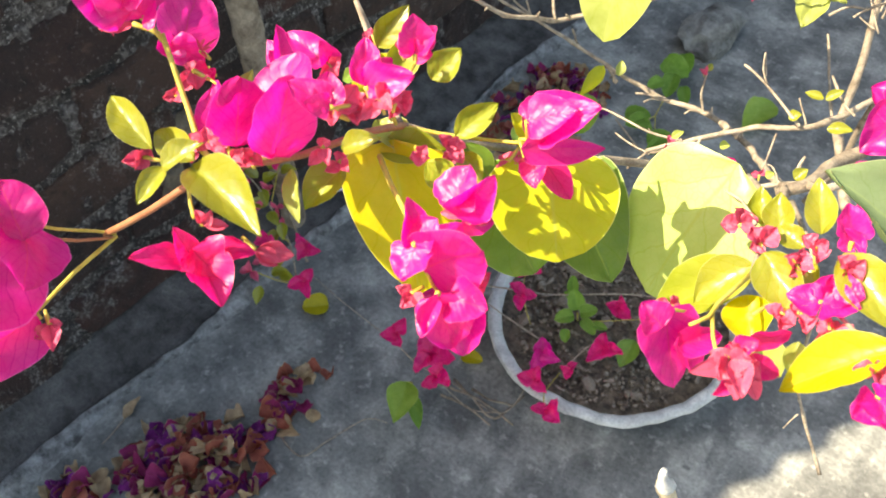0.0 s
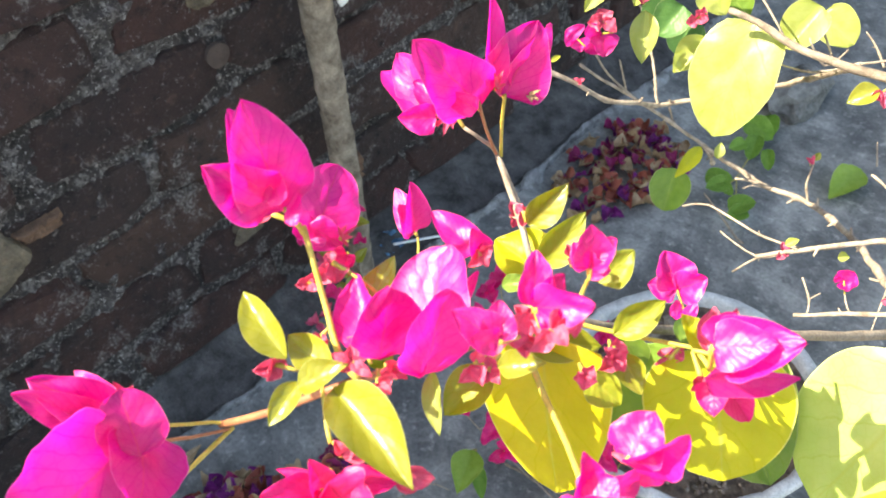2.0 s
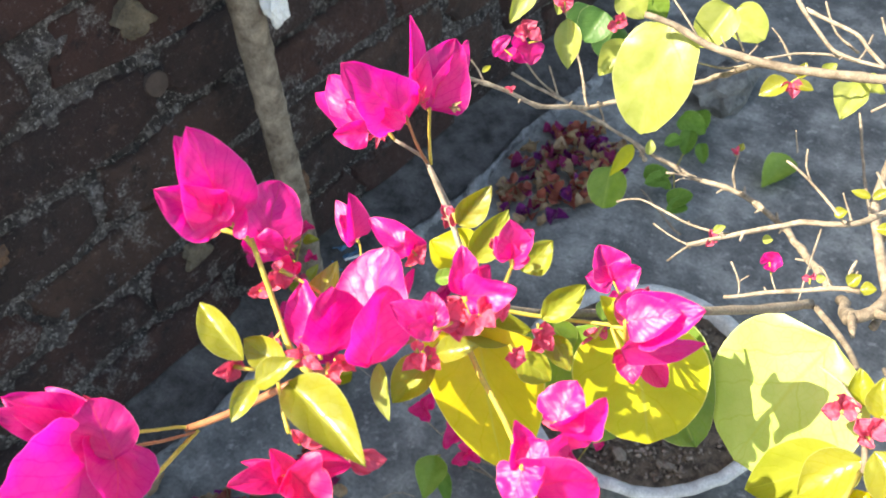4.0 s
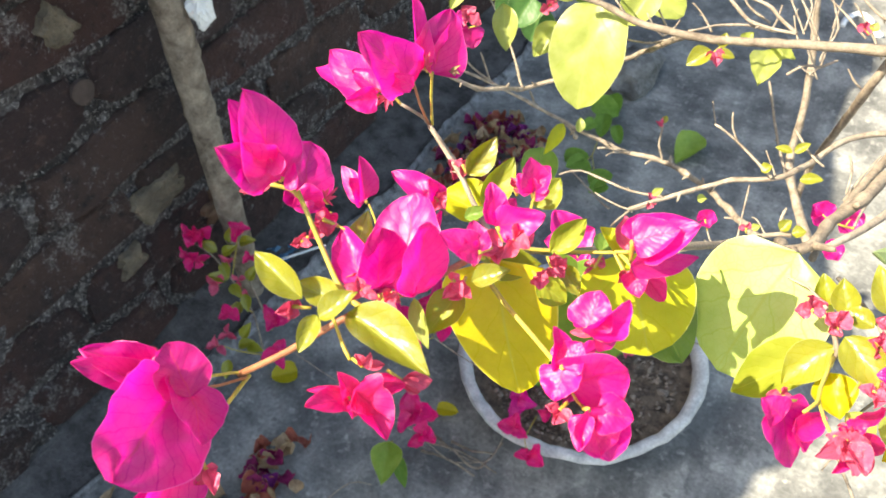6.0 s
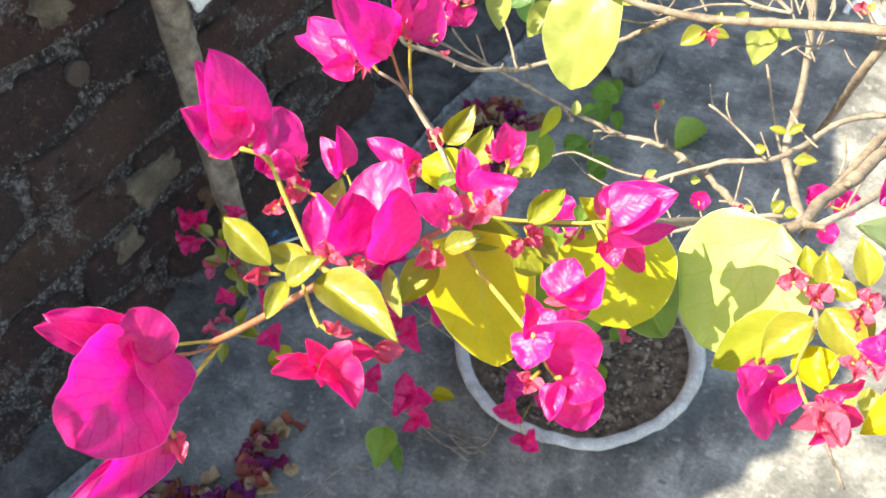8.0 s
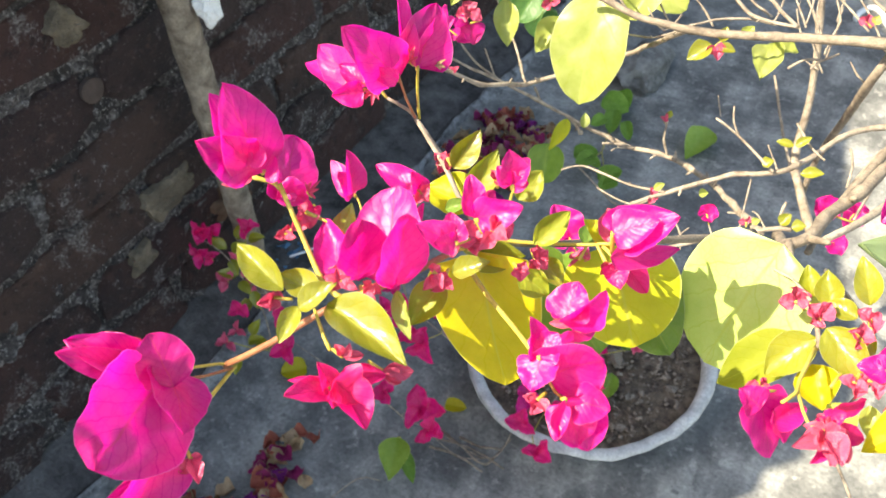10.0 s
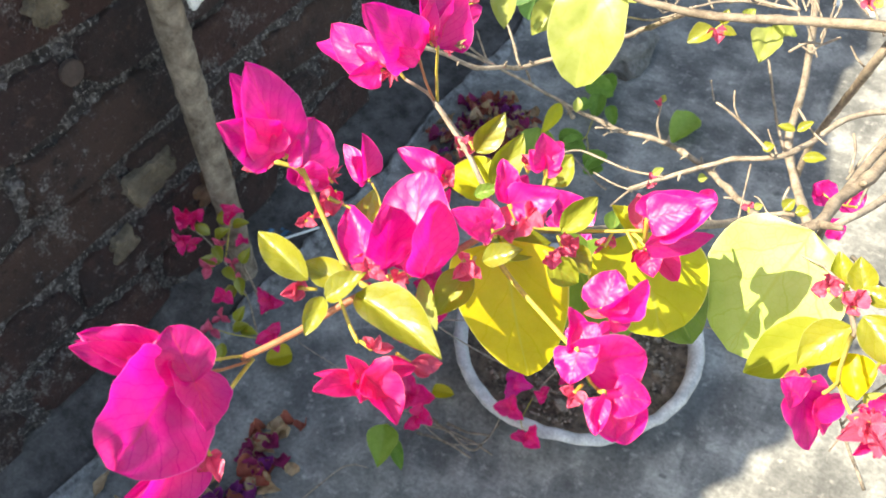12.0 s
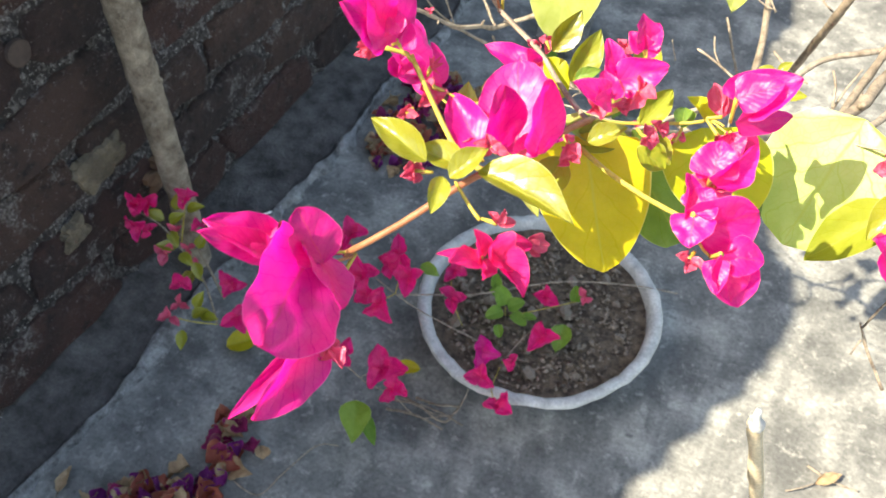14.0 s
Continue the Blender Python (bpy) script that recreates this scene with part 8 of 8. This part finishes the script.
leaf(far_weed, (-0.4210, 1.2740, 0.0350), (-0.3985, 1.2463, 0.0153), (0.16, -0.53, 0.83), 0.0241, M_WEED, shape="round")
leaf(far_weed, (-0.4400, 1.1490, 0.0350), (-0.4097, 1.1432, 0.0257), (0.18, -0.49, 0.86), 0.0209, M_WEED, shape="round")
stem(far_weed, [(-0.4370, 1.2120, 0.0000), (-0.4260, 1.1560, 0.0350)], 0.0010, 0.0010, M_GREENSTEM)
stem(far_weed, [(-0.4370, 1.2120, 0.0000), (-0.4500, 1.2900, 0.0200), (-0.4710, 1.3360, 0.0350)], 0.0010, 0.0010, M_GREENSTEM)
stem(far_weed, [(-0.4370, 1.2120, 0.0000), (-0.4060, 1.1500, 0.0200), (-0.3820, 1.1070, 0.0350)], 0.0010, 0.0010, M_GREENSTEM)
# ---- small plant at the foot of the pole ----
young = thing("young_bougainvillea", (-0.6830, 0.5370, 0.0000), "young bougainvillea with pink bracts and yellow-green leaves by the pole", "plant")
stem(young, [(-0.6703, 0.5254, 0.0214), (-0.6954, 0.5485, 0.0830), (-0.7276, 0.5542, 0.1367), (-0.7532, 0.5553, 0.1714), (-0.7822, 0.5501, 0.1920)], 0.0016, 0.0009, M_BARK, knots=0.1)
stem(young, [(-0.6954, 0.5485, 0.0830), (-0.7107, 0.5366, 0.1137), (-0.7073, 0.5158, 0.1128)], 0.0009, 0.0007, M_GREENSTEM)
stem(young, [(-0.6703, 0.5254, 0.0214), (-0.6937, 0.5019, 0.0433), (-0.7166, 0.4858, 0.0632)], 0.0010, 0.0008, M_GREENSTEM)
stem(young, [(-0.7276, 0.5542, 0.1367), (-0.7320, 0.5789, 0.1702), (-0.7394, 0.6004, 0.1909)], 0.0009, 0.0007, M_GREENSTEM)
stem(young, [(-0.6730, 0.5561, 0.0463), (-0.6971, 0.5667, 0.0883), (-0.7131, 0.5734, 0.1242)], 0.0022, 0.0016, M_OLDBARK, knots=0.15)
flower(young, (-0.7841, 0.5532, 0.2031), (-0.7869, 0.5592, 0.1888), [((-0.7696, 0.5599, 0.2153), (0.75, -0.18, 0.63), 0.0195, {"fold": 0.65, "wave": 0.33, "curl": -0.18}), ((-0.8002, 0.5545, 0.2186), (-0.22, -0.81, 0.54), 0.0198, {"fold": 0.17, "wave": 0.25, "curl": -0.03}), ((-0.7762, 0.5352, 0.1986), (0.45, -0.15, 0.88), 0.0197, {"fold": 0.43, "wave": 0.33, "curl": -0.02})], M_CERISE)
flower(young, (-0.7733, 0.5634, 0.2007), (-0.7759, 0.5688, 0.1878), [((-0.7864, 0.5616, 0.2140), (0.04, -0.86, 0.50), 0.0171, {"fold": 0.46, "wave": 0.30, "curl": -0.01}), ((-0.7681, 0.5517, 0.1875), (-0.33, -0.70, 0.63), 0.0173, {"fold": 0.51, "wave": 0.21, "curl": -0.08}), ((-0.7637, 0.5748, 0.2141), (0.70, -0.27, 0.67), 0.0181, {"fold": 0.54, "wave": 0.25, "curl": -0.01})], M_CERISE)
flower(young, (-0.7756, 0.5314, 0.1817), (-0.7785, 0.5374, 0.1674), [((-0.7603, 0.5368, 0.1932), (0.47, -0.74, 0.47), 0.0147, {"fold": 0.49, "wave": 0.23, "curl": -0.18}), ((-0.7901, 0.5324, 0.1964), (-0.27, -0.84, 0.47), 0.0206, {"fold": 0.23, "wave": 0.28, "curl": 0.01}), ((-0.7644, 0.5154, 0.1725), (0.41, -0.73, 0.55), 0.0153, {"fold": 0.15, "wave": 0.32, "curl": -0.14})], M_CERISE)
flower(young, (-0.7617, 0.5383, 0.1745), (-0.7638, 0.5428, 0.1638), [((-0.7520, 0.5501, 0.1793), (-0.28, -0.70, 0.66), 0.0117, {"fold": 0.60, "wave": 0.29, "curl": 0.12}), ((-0.7722, 0.5355, 0.1855), (0.42, -0.50, 0.76), 0.0111, {"fold": 0.60, "wave": 0.28, "curl": 0.21}), ((-0.7643, 0.5248, 0.1692), (0.66, -0.63, 0.42), 0.0123, {"fold": 0.39, "wave": 0.21, "curl": 0.08})], M_CERISE)
flower(young, (-0.7371, 0.5990, 0.1955), (-0.7396, 0.6041, 0.1833), [((-0.7325, 0.5834, 0.1884), (-0.09, -0.77, 0.63), 0.0177, {"fold": 0.30, "wave": 0.26, "curl": -0.16}), ((-0.7225, 0.6100, 0.1970), (0.36, -0.06, 0.93), 0.0176, {"fold": 0.47, "wave": 0.33, "curl": 0.07}), ((-0.7506, 0.5946, 0.2106), (0.74, -0.19, 0.65), 0.0164, {"fold": 0.34, "wave": 0.34, "curl": 0.26})], M_CERISE)
flower(young, (-0.7046, 0.5137, 0.1165), (-0.7072, 0.5191, 0.1036), [((-0.7171, 0.5189, 0.1243), (0.61, -0.51, 0.61), 0.0158, {"fold": 0.48, "wave": 0.21, "curl": 0.17}), ((-0.7132, 0.4999, 0.1120), (0.44, -0.14, 0.89), 0.0144, {"fold": 0.16, "wave": 0.24, "curl": 0.01}), ((-0.6878, 0.5141, 0.1085), (0.29, -0.00, 0.96), 0.0186, {"fold": 0.63, "wave": 0.25, "curl": -0.12})], M_CERISE)
flower(young, (-0.7121, 0.5837, 0.1653), (-0.7139, 0.5873, 0.1568), [((-0.7187, 0.5878, 0.1745), (-0.07, -0.30, 0.95), 0.0096, {"fold": 0.38, "wave": 0.32, "curl": 0.20}), ((-0.7176, 0.5740, 0.1596), (-0.24, -0.89, 0.40), 0.0106, {"fold": 0.42, "wave": 0.22, "curl": -0.17}), ((-0.6998, 0.5827, 0.1661), (0.62, 0.03, 0.78), 0.0124, {"fold": 0.12, "wave": 0.23, "curl": -0.19})], M_CERISE)
flower(young, (-0.7423, 0.5370, 0.1372), (-0.7452, 0.5431, 0.1228), [((-0.7617, 0.5386, 0.1417), (-0.22, -0.80, 0.55), 0.0160, {"fold": 0.58, "wave": 0.26, "curl": -0.07}), ((-0.7399, 0.5198, 0.1265), (0.29, -0.06, 0.96), 0.0198, {"fold": 0.25, "wave": 0.22, "curl": 0.18}), ((-0.7336, 0.5512, 0.1511), (0.41, -0.66, 0.63), 0.0154, {"fold": 0.11, "wave": 0.29, "curl": 0.25})], M_CORAL)
flower(young, (-0.7056, 0.4769, 0.0775), (-0.7082, 0.4823, 0.0645), [((-0.6857, 0.4722, 0.0748), (0.58, -0.20, 0.79), 0.0154, {"fold": 0.41, "wave": 0.22, "curl": -0.11}), ((-0.7096, 0.4819, 0.0971), (0.18, -0.70, 0.69), 0.0156, {"fold": 0.58, "wave": 0.26, "curl": 0.28}), ((-0.7200, 0.4667, 0.0760), (-0.01, -0.27, 0.96), 0.0179, {"fold": 0.66, "wave": 0.29, "curl": -0.18})], M_CORAL)
flower(young, (-0.7011, 0.4974, 0.0851), (-0.7036, 0.5026, 0.0728), [((-0.7102, 0.4846, 0.0823), (0.33, -0.04, 0.94), 0.0127, {"fold": 0.50, "wave": 0.25, "curl": 0.06}), ((-0.6819, 0.4957, 0.0894), (-0.28, -0.32, 0.91), 0.0132, {"fold": 0.33, "wave": 0.32, "curl": -0.04}), ((-0.7000, 0.5052, 0.1048), (0.03, -0.71, 0.70), 0.0138, {"fold": 0.18, "wave": 0.24, "curl": 0.29})], M_CORAL)
flower(young, (-0.7203, 0.5597, 0.1346), (-0.7222, 0.5636, 0.1253), [((-0.7116, 0.5668, 0.1364), (0.18, -0.29, 0.94), 0.0130, {"fold": 0.48, "wave": 0.31, "curl": -0.20}), ((-0.7285, 0.5572, 0.1444), (-0.07, -0.66, 0.75), 0.0105, {"fold": 0.43, "wave": 0.21, "curl": -0.08}), ((-0.7121, 0.5535, 0.1250), (-0.31, -0.27, 0.91), 0.0123, {"fold": 0.49, "wave": 0.22, "curl": -0.17})], M_CORAL)
flower(young, (-0.7419, 0.5670, 0.1557), (-0.7438, 0.5710, 0.1464), [((-0.7402, 0.5571, 0.1463), (0.78, -0.51, 0.37), 0.0135, {"fold": 0.42, "wave": 0.25, "curl": -0.15}), ((-0.7322, 0.5712, 0.1648), (-0.12, -0.89, 0.44), 0.0098, {"fold": 0.31, "wave": 0.33, "curl": -0.16}), ((-0.7525, 0.5639, 0.1679), (0.82, -0.32, 0.48), 0.0108, {"fold": 0.67, "wave": 0.27, "curl": 0.15})], M_CORAL)
flower(young, (-0.7042, 0.5490, 0.1165), (-0.7060, 0.5526, 0.1078), [((-0.7081, 0.5567, 0.1254), (0.57, -0.25, 0.78), 0.0105, {"fold": 0.42, "wave": 0.26, "curl": 0.07}), ((-0.7048, 0.5398, 0.1087), (0.56, 0.04, 0.83), 0.0093, {"fold": 0.68, "wave": 0.32, "curl": -0.12}), ((-0.6944, 0.5513, 0.1141), (0.78, -0.22, 0.59), 0.0121, {"fold": 0.17, "wave": 0.20, "curl": 0.23})], M_CORAL)
leaf(young, (-0.7555, 0.5652, 0.1725), (-0.7806, 0.5598, 0.1874), (0.45, -0.25, 0.86), 0.0169, M_YOUNG, shape="oval")
leaf(young, (-0.7484, 0.5671, 0.1681), (-0.7286, 0.5833, 0.1830), (0.44, -0.25, 0.86), 0.0169, M_YOUNG, shape="oval")
leaf(young, (-0.7481, 0.5840, 0.1791), (-0.7460, 0.6022, 0.2025), (0.44, -0.26, 0.86), 0.0169, M_YOUNG, shape="oval")
leaf(young, (-0.7361, 0.5932, 0.1759), (-0.7101, 0.6045, 0.1847), (0.43, -0.27, 0.86), 0.0169, M_YOUNG, shape="oval")
leaf(young, (-0.7235, 0.5456, 0.1352), (-0.6955, 0.5383, 0.1284), (0.42, -0.23, 0.88), 0.0169, M_YOUNG, shape="oval")
leaf(young, (-0.7297, 0.5483, 0.1416), (-0.7548, 0.5351, 0.1503), (0.42, -0.23, 0.88), 0.0169, M_YOUNG, shape="oval")
leaf(young, (-0.7030, 0.5495, 0.1228), (-0.6833, 0.5312, 0.1103), (0.40, -0.23, 0.89), 0.0169, M_YOUNG, shape="oval")
leaf(young, (-0.7066, 0.5656, 0.1353), (-0.6996, 0.5843, 0.1572), (0.41, -0.24, 0.88), 0.0169, M_YOUNG, shape="oval")
leaf(young, (-0.6793, 0.4937, 0.0751), (-0.6560, 0.5078, 0.0870), (0.38, -0.19, 0.91), 0.0169, M_YOUNG, shape="oval")
leaf(young, (-0.6699, 0.5003, 0.0726), (-0.6407, 0.5049, 0.0747), (0.37, -0.19, 0.91), 0.0169, M_YOUNG, shape="oval")
leaf(young, (-0.6829, 0.4715, 0.0662), (-0.6715, 0.4478, 0.0525), (0.38, -0.17, 0.91), 0.0169, M_YOUNG, shape="oval")
leaf(young, (-0.6805, 0.5045, 0.0817), (-0.6736, 0.5233, 0.1036), (0.38, -0.19, 0.90), 0.0169, M_YOUNG, shape="oval")
leaf(young, (-0.7446, 0.5591, 0.1598), (-0.7215, 0.5442, 0.1487), (0.44, -0.24, 0.87), 0.0169, M_YOUNG, shape="oval")
leaf(young, (-0.7020, 0.5389, 0.1157), (-0.7000, 0.5121, 0.1032), (0.40, -0.22, 0.89), 0.0169, M_YOUNG, shape="oval")
bm = bmesh.new()
tube(bm, [(-0.140, 1.860, 0.006), (-0.139, 1.894, 0.006), (-0.121, 1.925, 0.006), (-0.097, 1.914, 0.006), (-0.075, 1.875, 0.006), (-0.060, 1.853, 0.006)], 0.007, 0.009, step=0.010, sides=8, rough=0.5)
bmesh.ops.scale(bm, verts=bm.verts, vec=(1, 1, 0.7))
tagged(part("plastic_strip", bm, M_PLASTIC, None), "crumpled white plastic strip curled on the concrete floor", "plastic strip")
# ---- twigs lying on the floor ----
cut = thing("cut_stem", (0.16, 0.34, 0.0), "pale dry cut stem with a broken white end standing upright", "stem")
stem(cut, [(0.16, 0.34, 0.0), (0.12, 0.31, 0.22), (0.07, 0.272, 0.46), (0.034, 0.250, 0.61), (0.0135, 0.238, 0.692)], 0.0060, 0.0038, M_DRYWOOD, name="wood", knots=0.08)
stem(cut, [(0.0145, 0.2385, 0.689), (0.0138, 0.2372, 0.697), (0.0125, 0.2360, 0.706)], 0.0037, 0.0016, M_RIM, name="broken_end", label="splintered white end", knots=0.3)
stick = thing("dry_stick", (0.1820, 0.6860, 0.0000), "thin dead twig lying on the sunlit concrete floor", "stick", "sticks")
stem(stick, [(0.1740, 0.6850, 0.0030), (0.2040, 0.6750, 0.0050), (0.2410, 0.6760, 0.0030)], 0.0016, 0.0012, M_BARK, knots=0.2, name="wood")
stick = thing("dry_stick", (-0.4660, 0.3390, 0.0000), "thin grey twig lying among the withered bracts", "stick", "sticks")
stem(stick, [(-0.5250, 0.3350, 0.0040), (-0.4710, 0.3270, 0.0040), (-0.4570, 0.3670, 0.0040), (-0.4380, 0.4230, 0.0040), (-0.4100, 0.4360, 0.0040)], 0.0012, 0.0008, M_BARK, knots=0.1, name="wood")
tangle = thing("dry_twigs", (-0.330, 0.540, 0.000), "tangle of thin dead grey twigs on the floor beside the pot", "twigs")
for line in ([(-0.395, 0.522, 0.012), (-0.346, 0.523, 0.035), (-0.310, 0.530, 0.030), (-0.269, 0.535, 0.010)], [(-0.377, 0.543, 0.012), (-0.329, 0.524, 0.035), (-0.290, 0.519, 0.030), (-0.284, 0.581, 0.010)], [(-0.376, 0.512, 0.012), (-0.328, 0.509, 0.035), (-0.287, 0.507, 0.030)], [(-0.346, 0.546, 0.012), (-0.307, 0.537, 0.035), (-0.281, 0.549, 0.030)]):
    stem(tangle, line, 0.0020, 0.0012, M_OLDBARK, knots=0.15)
for at, turn, label in (((0.201, 0.673), 40, "curled tan dry leaf lying on the sunlit concrete"), ((-0.711, 0.234), 100, "crumpled tan dry leaf at the foot of the wall")):
    dry = thing("dry_leaf", (*at, 0.0), label, "leaf", "dry leaves")
    u = Vector((math.cos(radians(turn)), math.sin(radians(turn)), 0.0))
    p = Vector((*at, 0.006))
    blade("blade", dry, p - u * 0.018, p + u * 0.020 + Vector((0, 0, 0.006)), (0.2, -0.2, 1), 0.016, M_DRYTAN, "oval", fold=0.8, curl=0.2, wave=0.35)
    stem(dry, [p - u * 0.018, p - u * 0.046 + Vector((0.004, 0, 0.004)), p - u * 0.062], 0.0012, 0.0008, M_BARK, name="stalk")
# ---- withered bracts ----
bract_heap((-0.580, 0.229), 0.100, 0.072, 35, 150, 11, "heap of withered purple and tan bracts swept against the wall foot")
bract_heap((-0.663, 0.108), 0.045, 0.030, 10, 20, 14, "scatter of withered tan and purple bracts along the wall foot")
bract_heap((-0.533, 0.388), 0.050, 0.070, 0, 30, 12, "small clump of withered rust and purple bracts on the floor")
bract_heap((-0.601, 1.101), 0.095, 0.150, 0, 170, 13, "loose heap of withered purple and tan bracts on the floor")

# ---- bricks of the wall ----
COURSE, PITCH, Z0 = 0.097, 0.28, 0.026
rng = random.Random(5)


def brick_mesh(seed):
    r = random.Random(seed)
    bm = bmesh.new()
    ly, lz = 0.135, 0.0405
    front = [(-1, -1), (-0.5, -1), (0, -1), (0.5, -1), (1, -1), (1, 0), (1, 1), (0.5, 1), (0, 1), (-0.5, 1), (-1, 1), (-1, 0)]
    outer, edge, back = [], [], []
    for y, z in front:
        jy, jz = r.uniform(-0.016, 0.008), r.uniform(-0.012, 0.006)
        c = 0.90 if abs(y) == 1 and abs(z) == 1 else 0.97
        back.append(bm.verts.new((-0.012, y * ly + jy, z * lz + jz)))
        edge.append(bm.verts.new((r.uniform(0.0, 0.006), (y * ly + jy) * (c + 0.02), (z * lz + jz) * (c + 0.02))))
        outer.append(bm.verts.new((r.uniform(0.007, 0.013), (y * ly + jy) * 0.95 * c, (z * lz + jz) * 0.88)))
    mids = [bm.verts.new((r.uniform(0.006, 0.015), y * ly + r.uniform(-0.01, 0.01), r.uniform(-0.008, 0.008))) for y in (-0.5, 0, 0.5)]
    n = len(front)
    for k in range(n):
        q = (k + 1) % n
        bm.faces.new((back[k], back[q], edge[q], edge[k]))
        bm.faces.new((edge[k], edge[q], outer[q], outer[k]))
    a, b, c = mids
    for tri in ((0, 1, a), (1, 2, a), (2, b, a), (2, 3, b), (3, c, b), (3, 4, c), (4, 5, c), (5, 6, c), (6, 7, c), (7, 8, c), (8, b, c), (8, 9, b), (9, a, b), (9, 10, a), (10, 11, a), (11, 0, a)):
        bm.faces.new([outer[i] if isinstance(i, int) else i for i in tri])
    bmesh.ops.recalc_face_normals(bm, faces=bm.faces)
    me = bpy.data.meshes.new("brick")
    bm.to_mesh(me)
    bm.free()
    me.materials.append(M_BRICK)
    return me


BRICKS = [brick_mesh(s) for s in range(9)]
rest = bmesh.new()
for k in range(19):
    z = Z0 + COURSE * (k + 0.5)
    off = 0.392 - 0.14 if k % 2 == 0 else 0.392
    off += 0.14
    for i in range(-12, 24):
        y = off + PITCH * i - PITCH + rng.uniform(-0.006, 0.006)
        m = pose(WALL_X - 0.004 + rng.uniform(-0.005, 0.004), y, z + rng.uniform(-0.003, 0.003), rng.uniform(-1.5, 1.5), rng.uniform(-2, 2), rng.uniform(-1.2, 1.2))
        me = BRICKS[rng.randrange(9)]
        if not -2.85 < y < 6.85 or z + COURSE * 0.4 > min(wall_top(y - 0.13), wall_top(y), wall_top(y + 0.13)):
            continue
        if -0.5 < y < 2.6 and z < 1.05:
            link("brick", me, None, wall, m)
        else:
            base = len(rest.verts)
            rest.from_mesh(me)
            rest.verts.ensure_lookup_table()
            for q in rest.verts[base:]:
                q.co = m @ q.co
upper = tagged(part("brickwork", rest, M_BRICK, wall, smooth=False), kind="stuff")
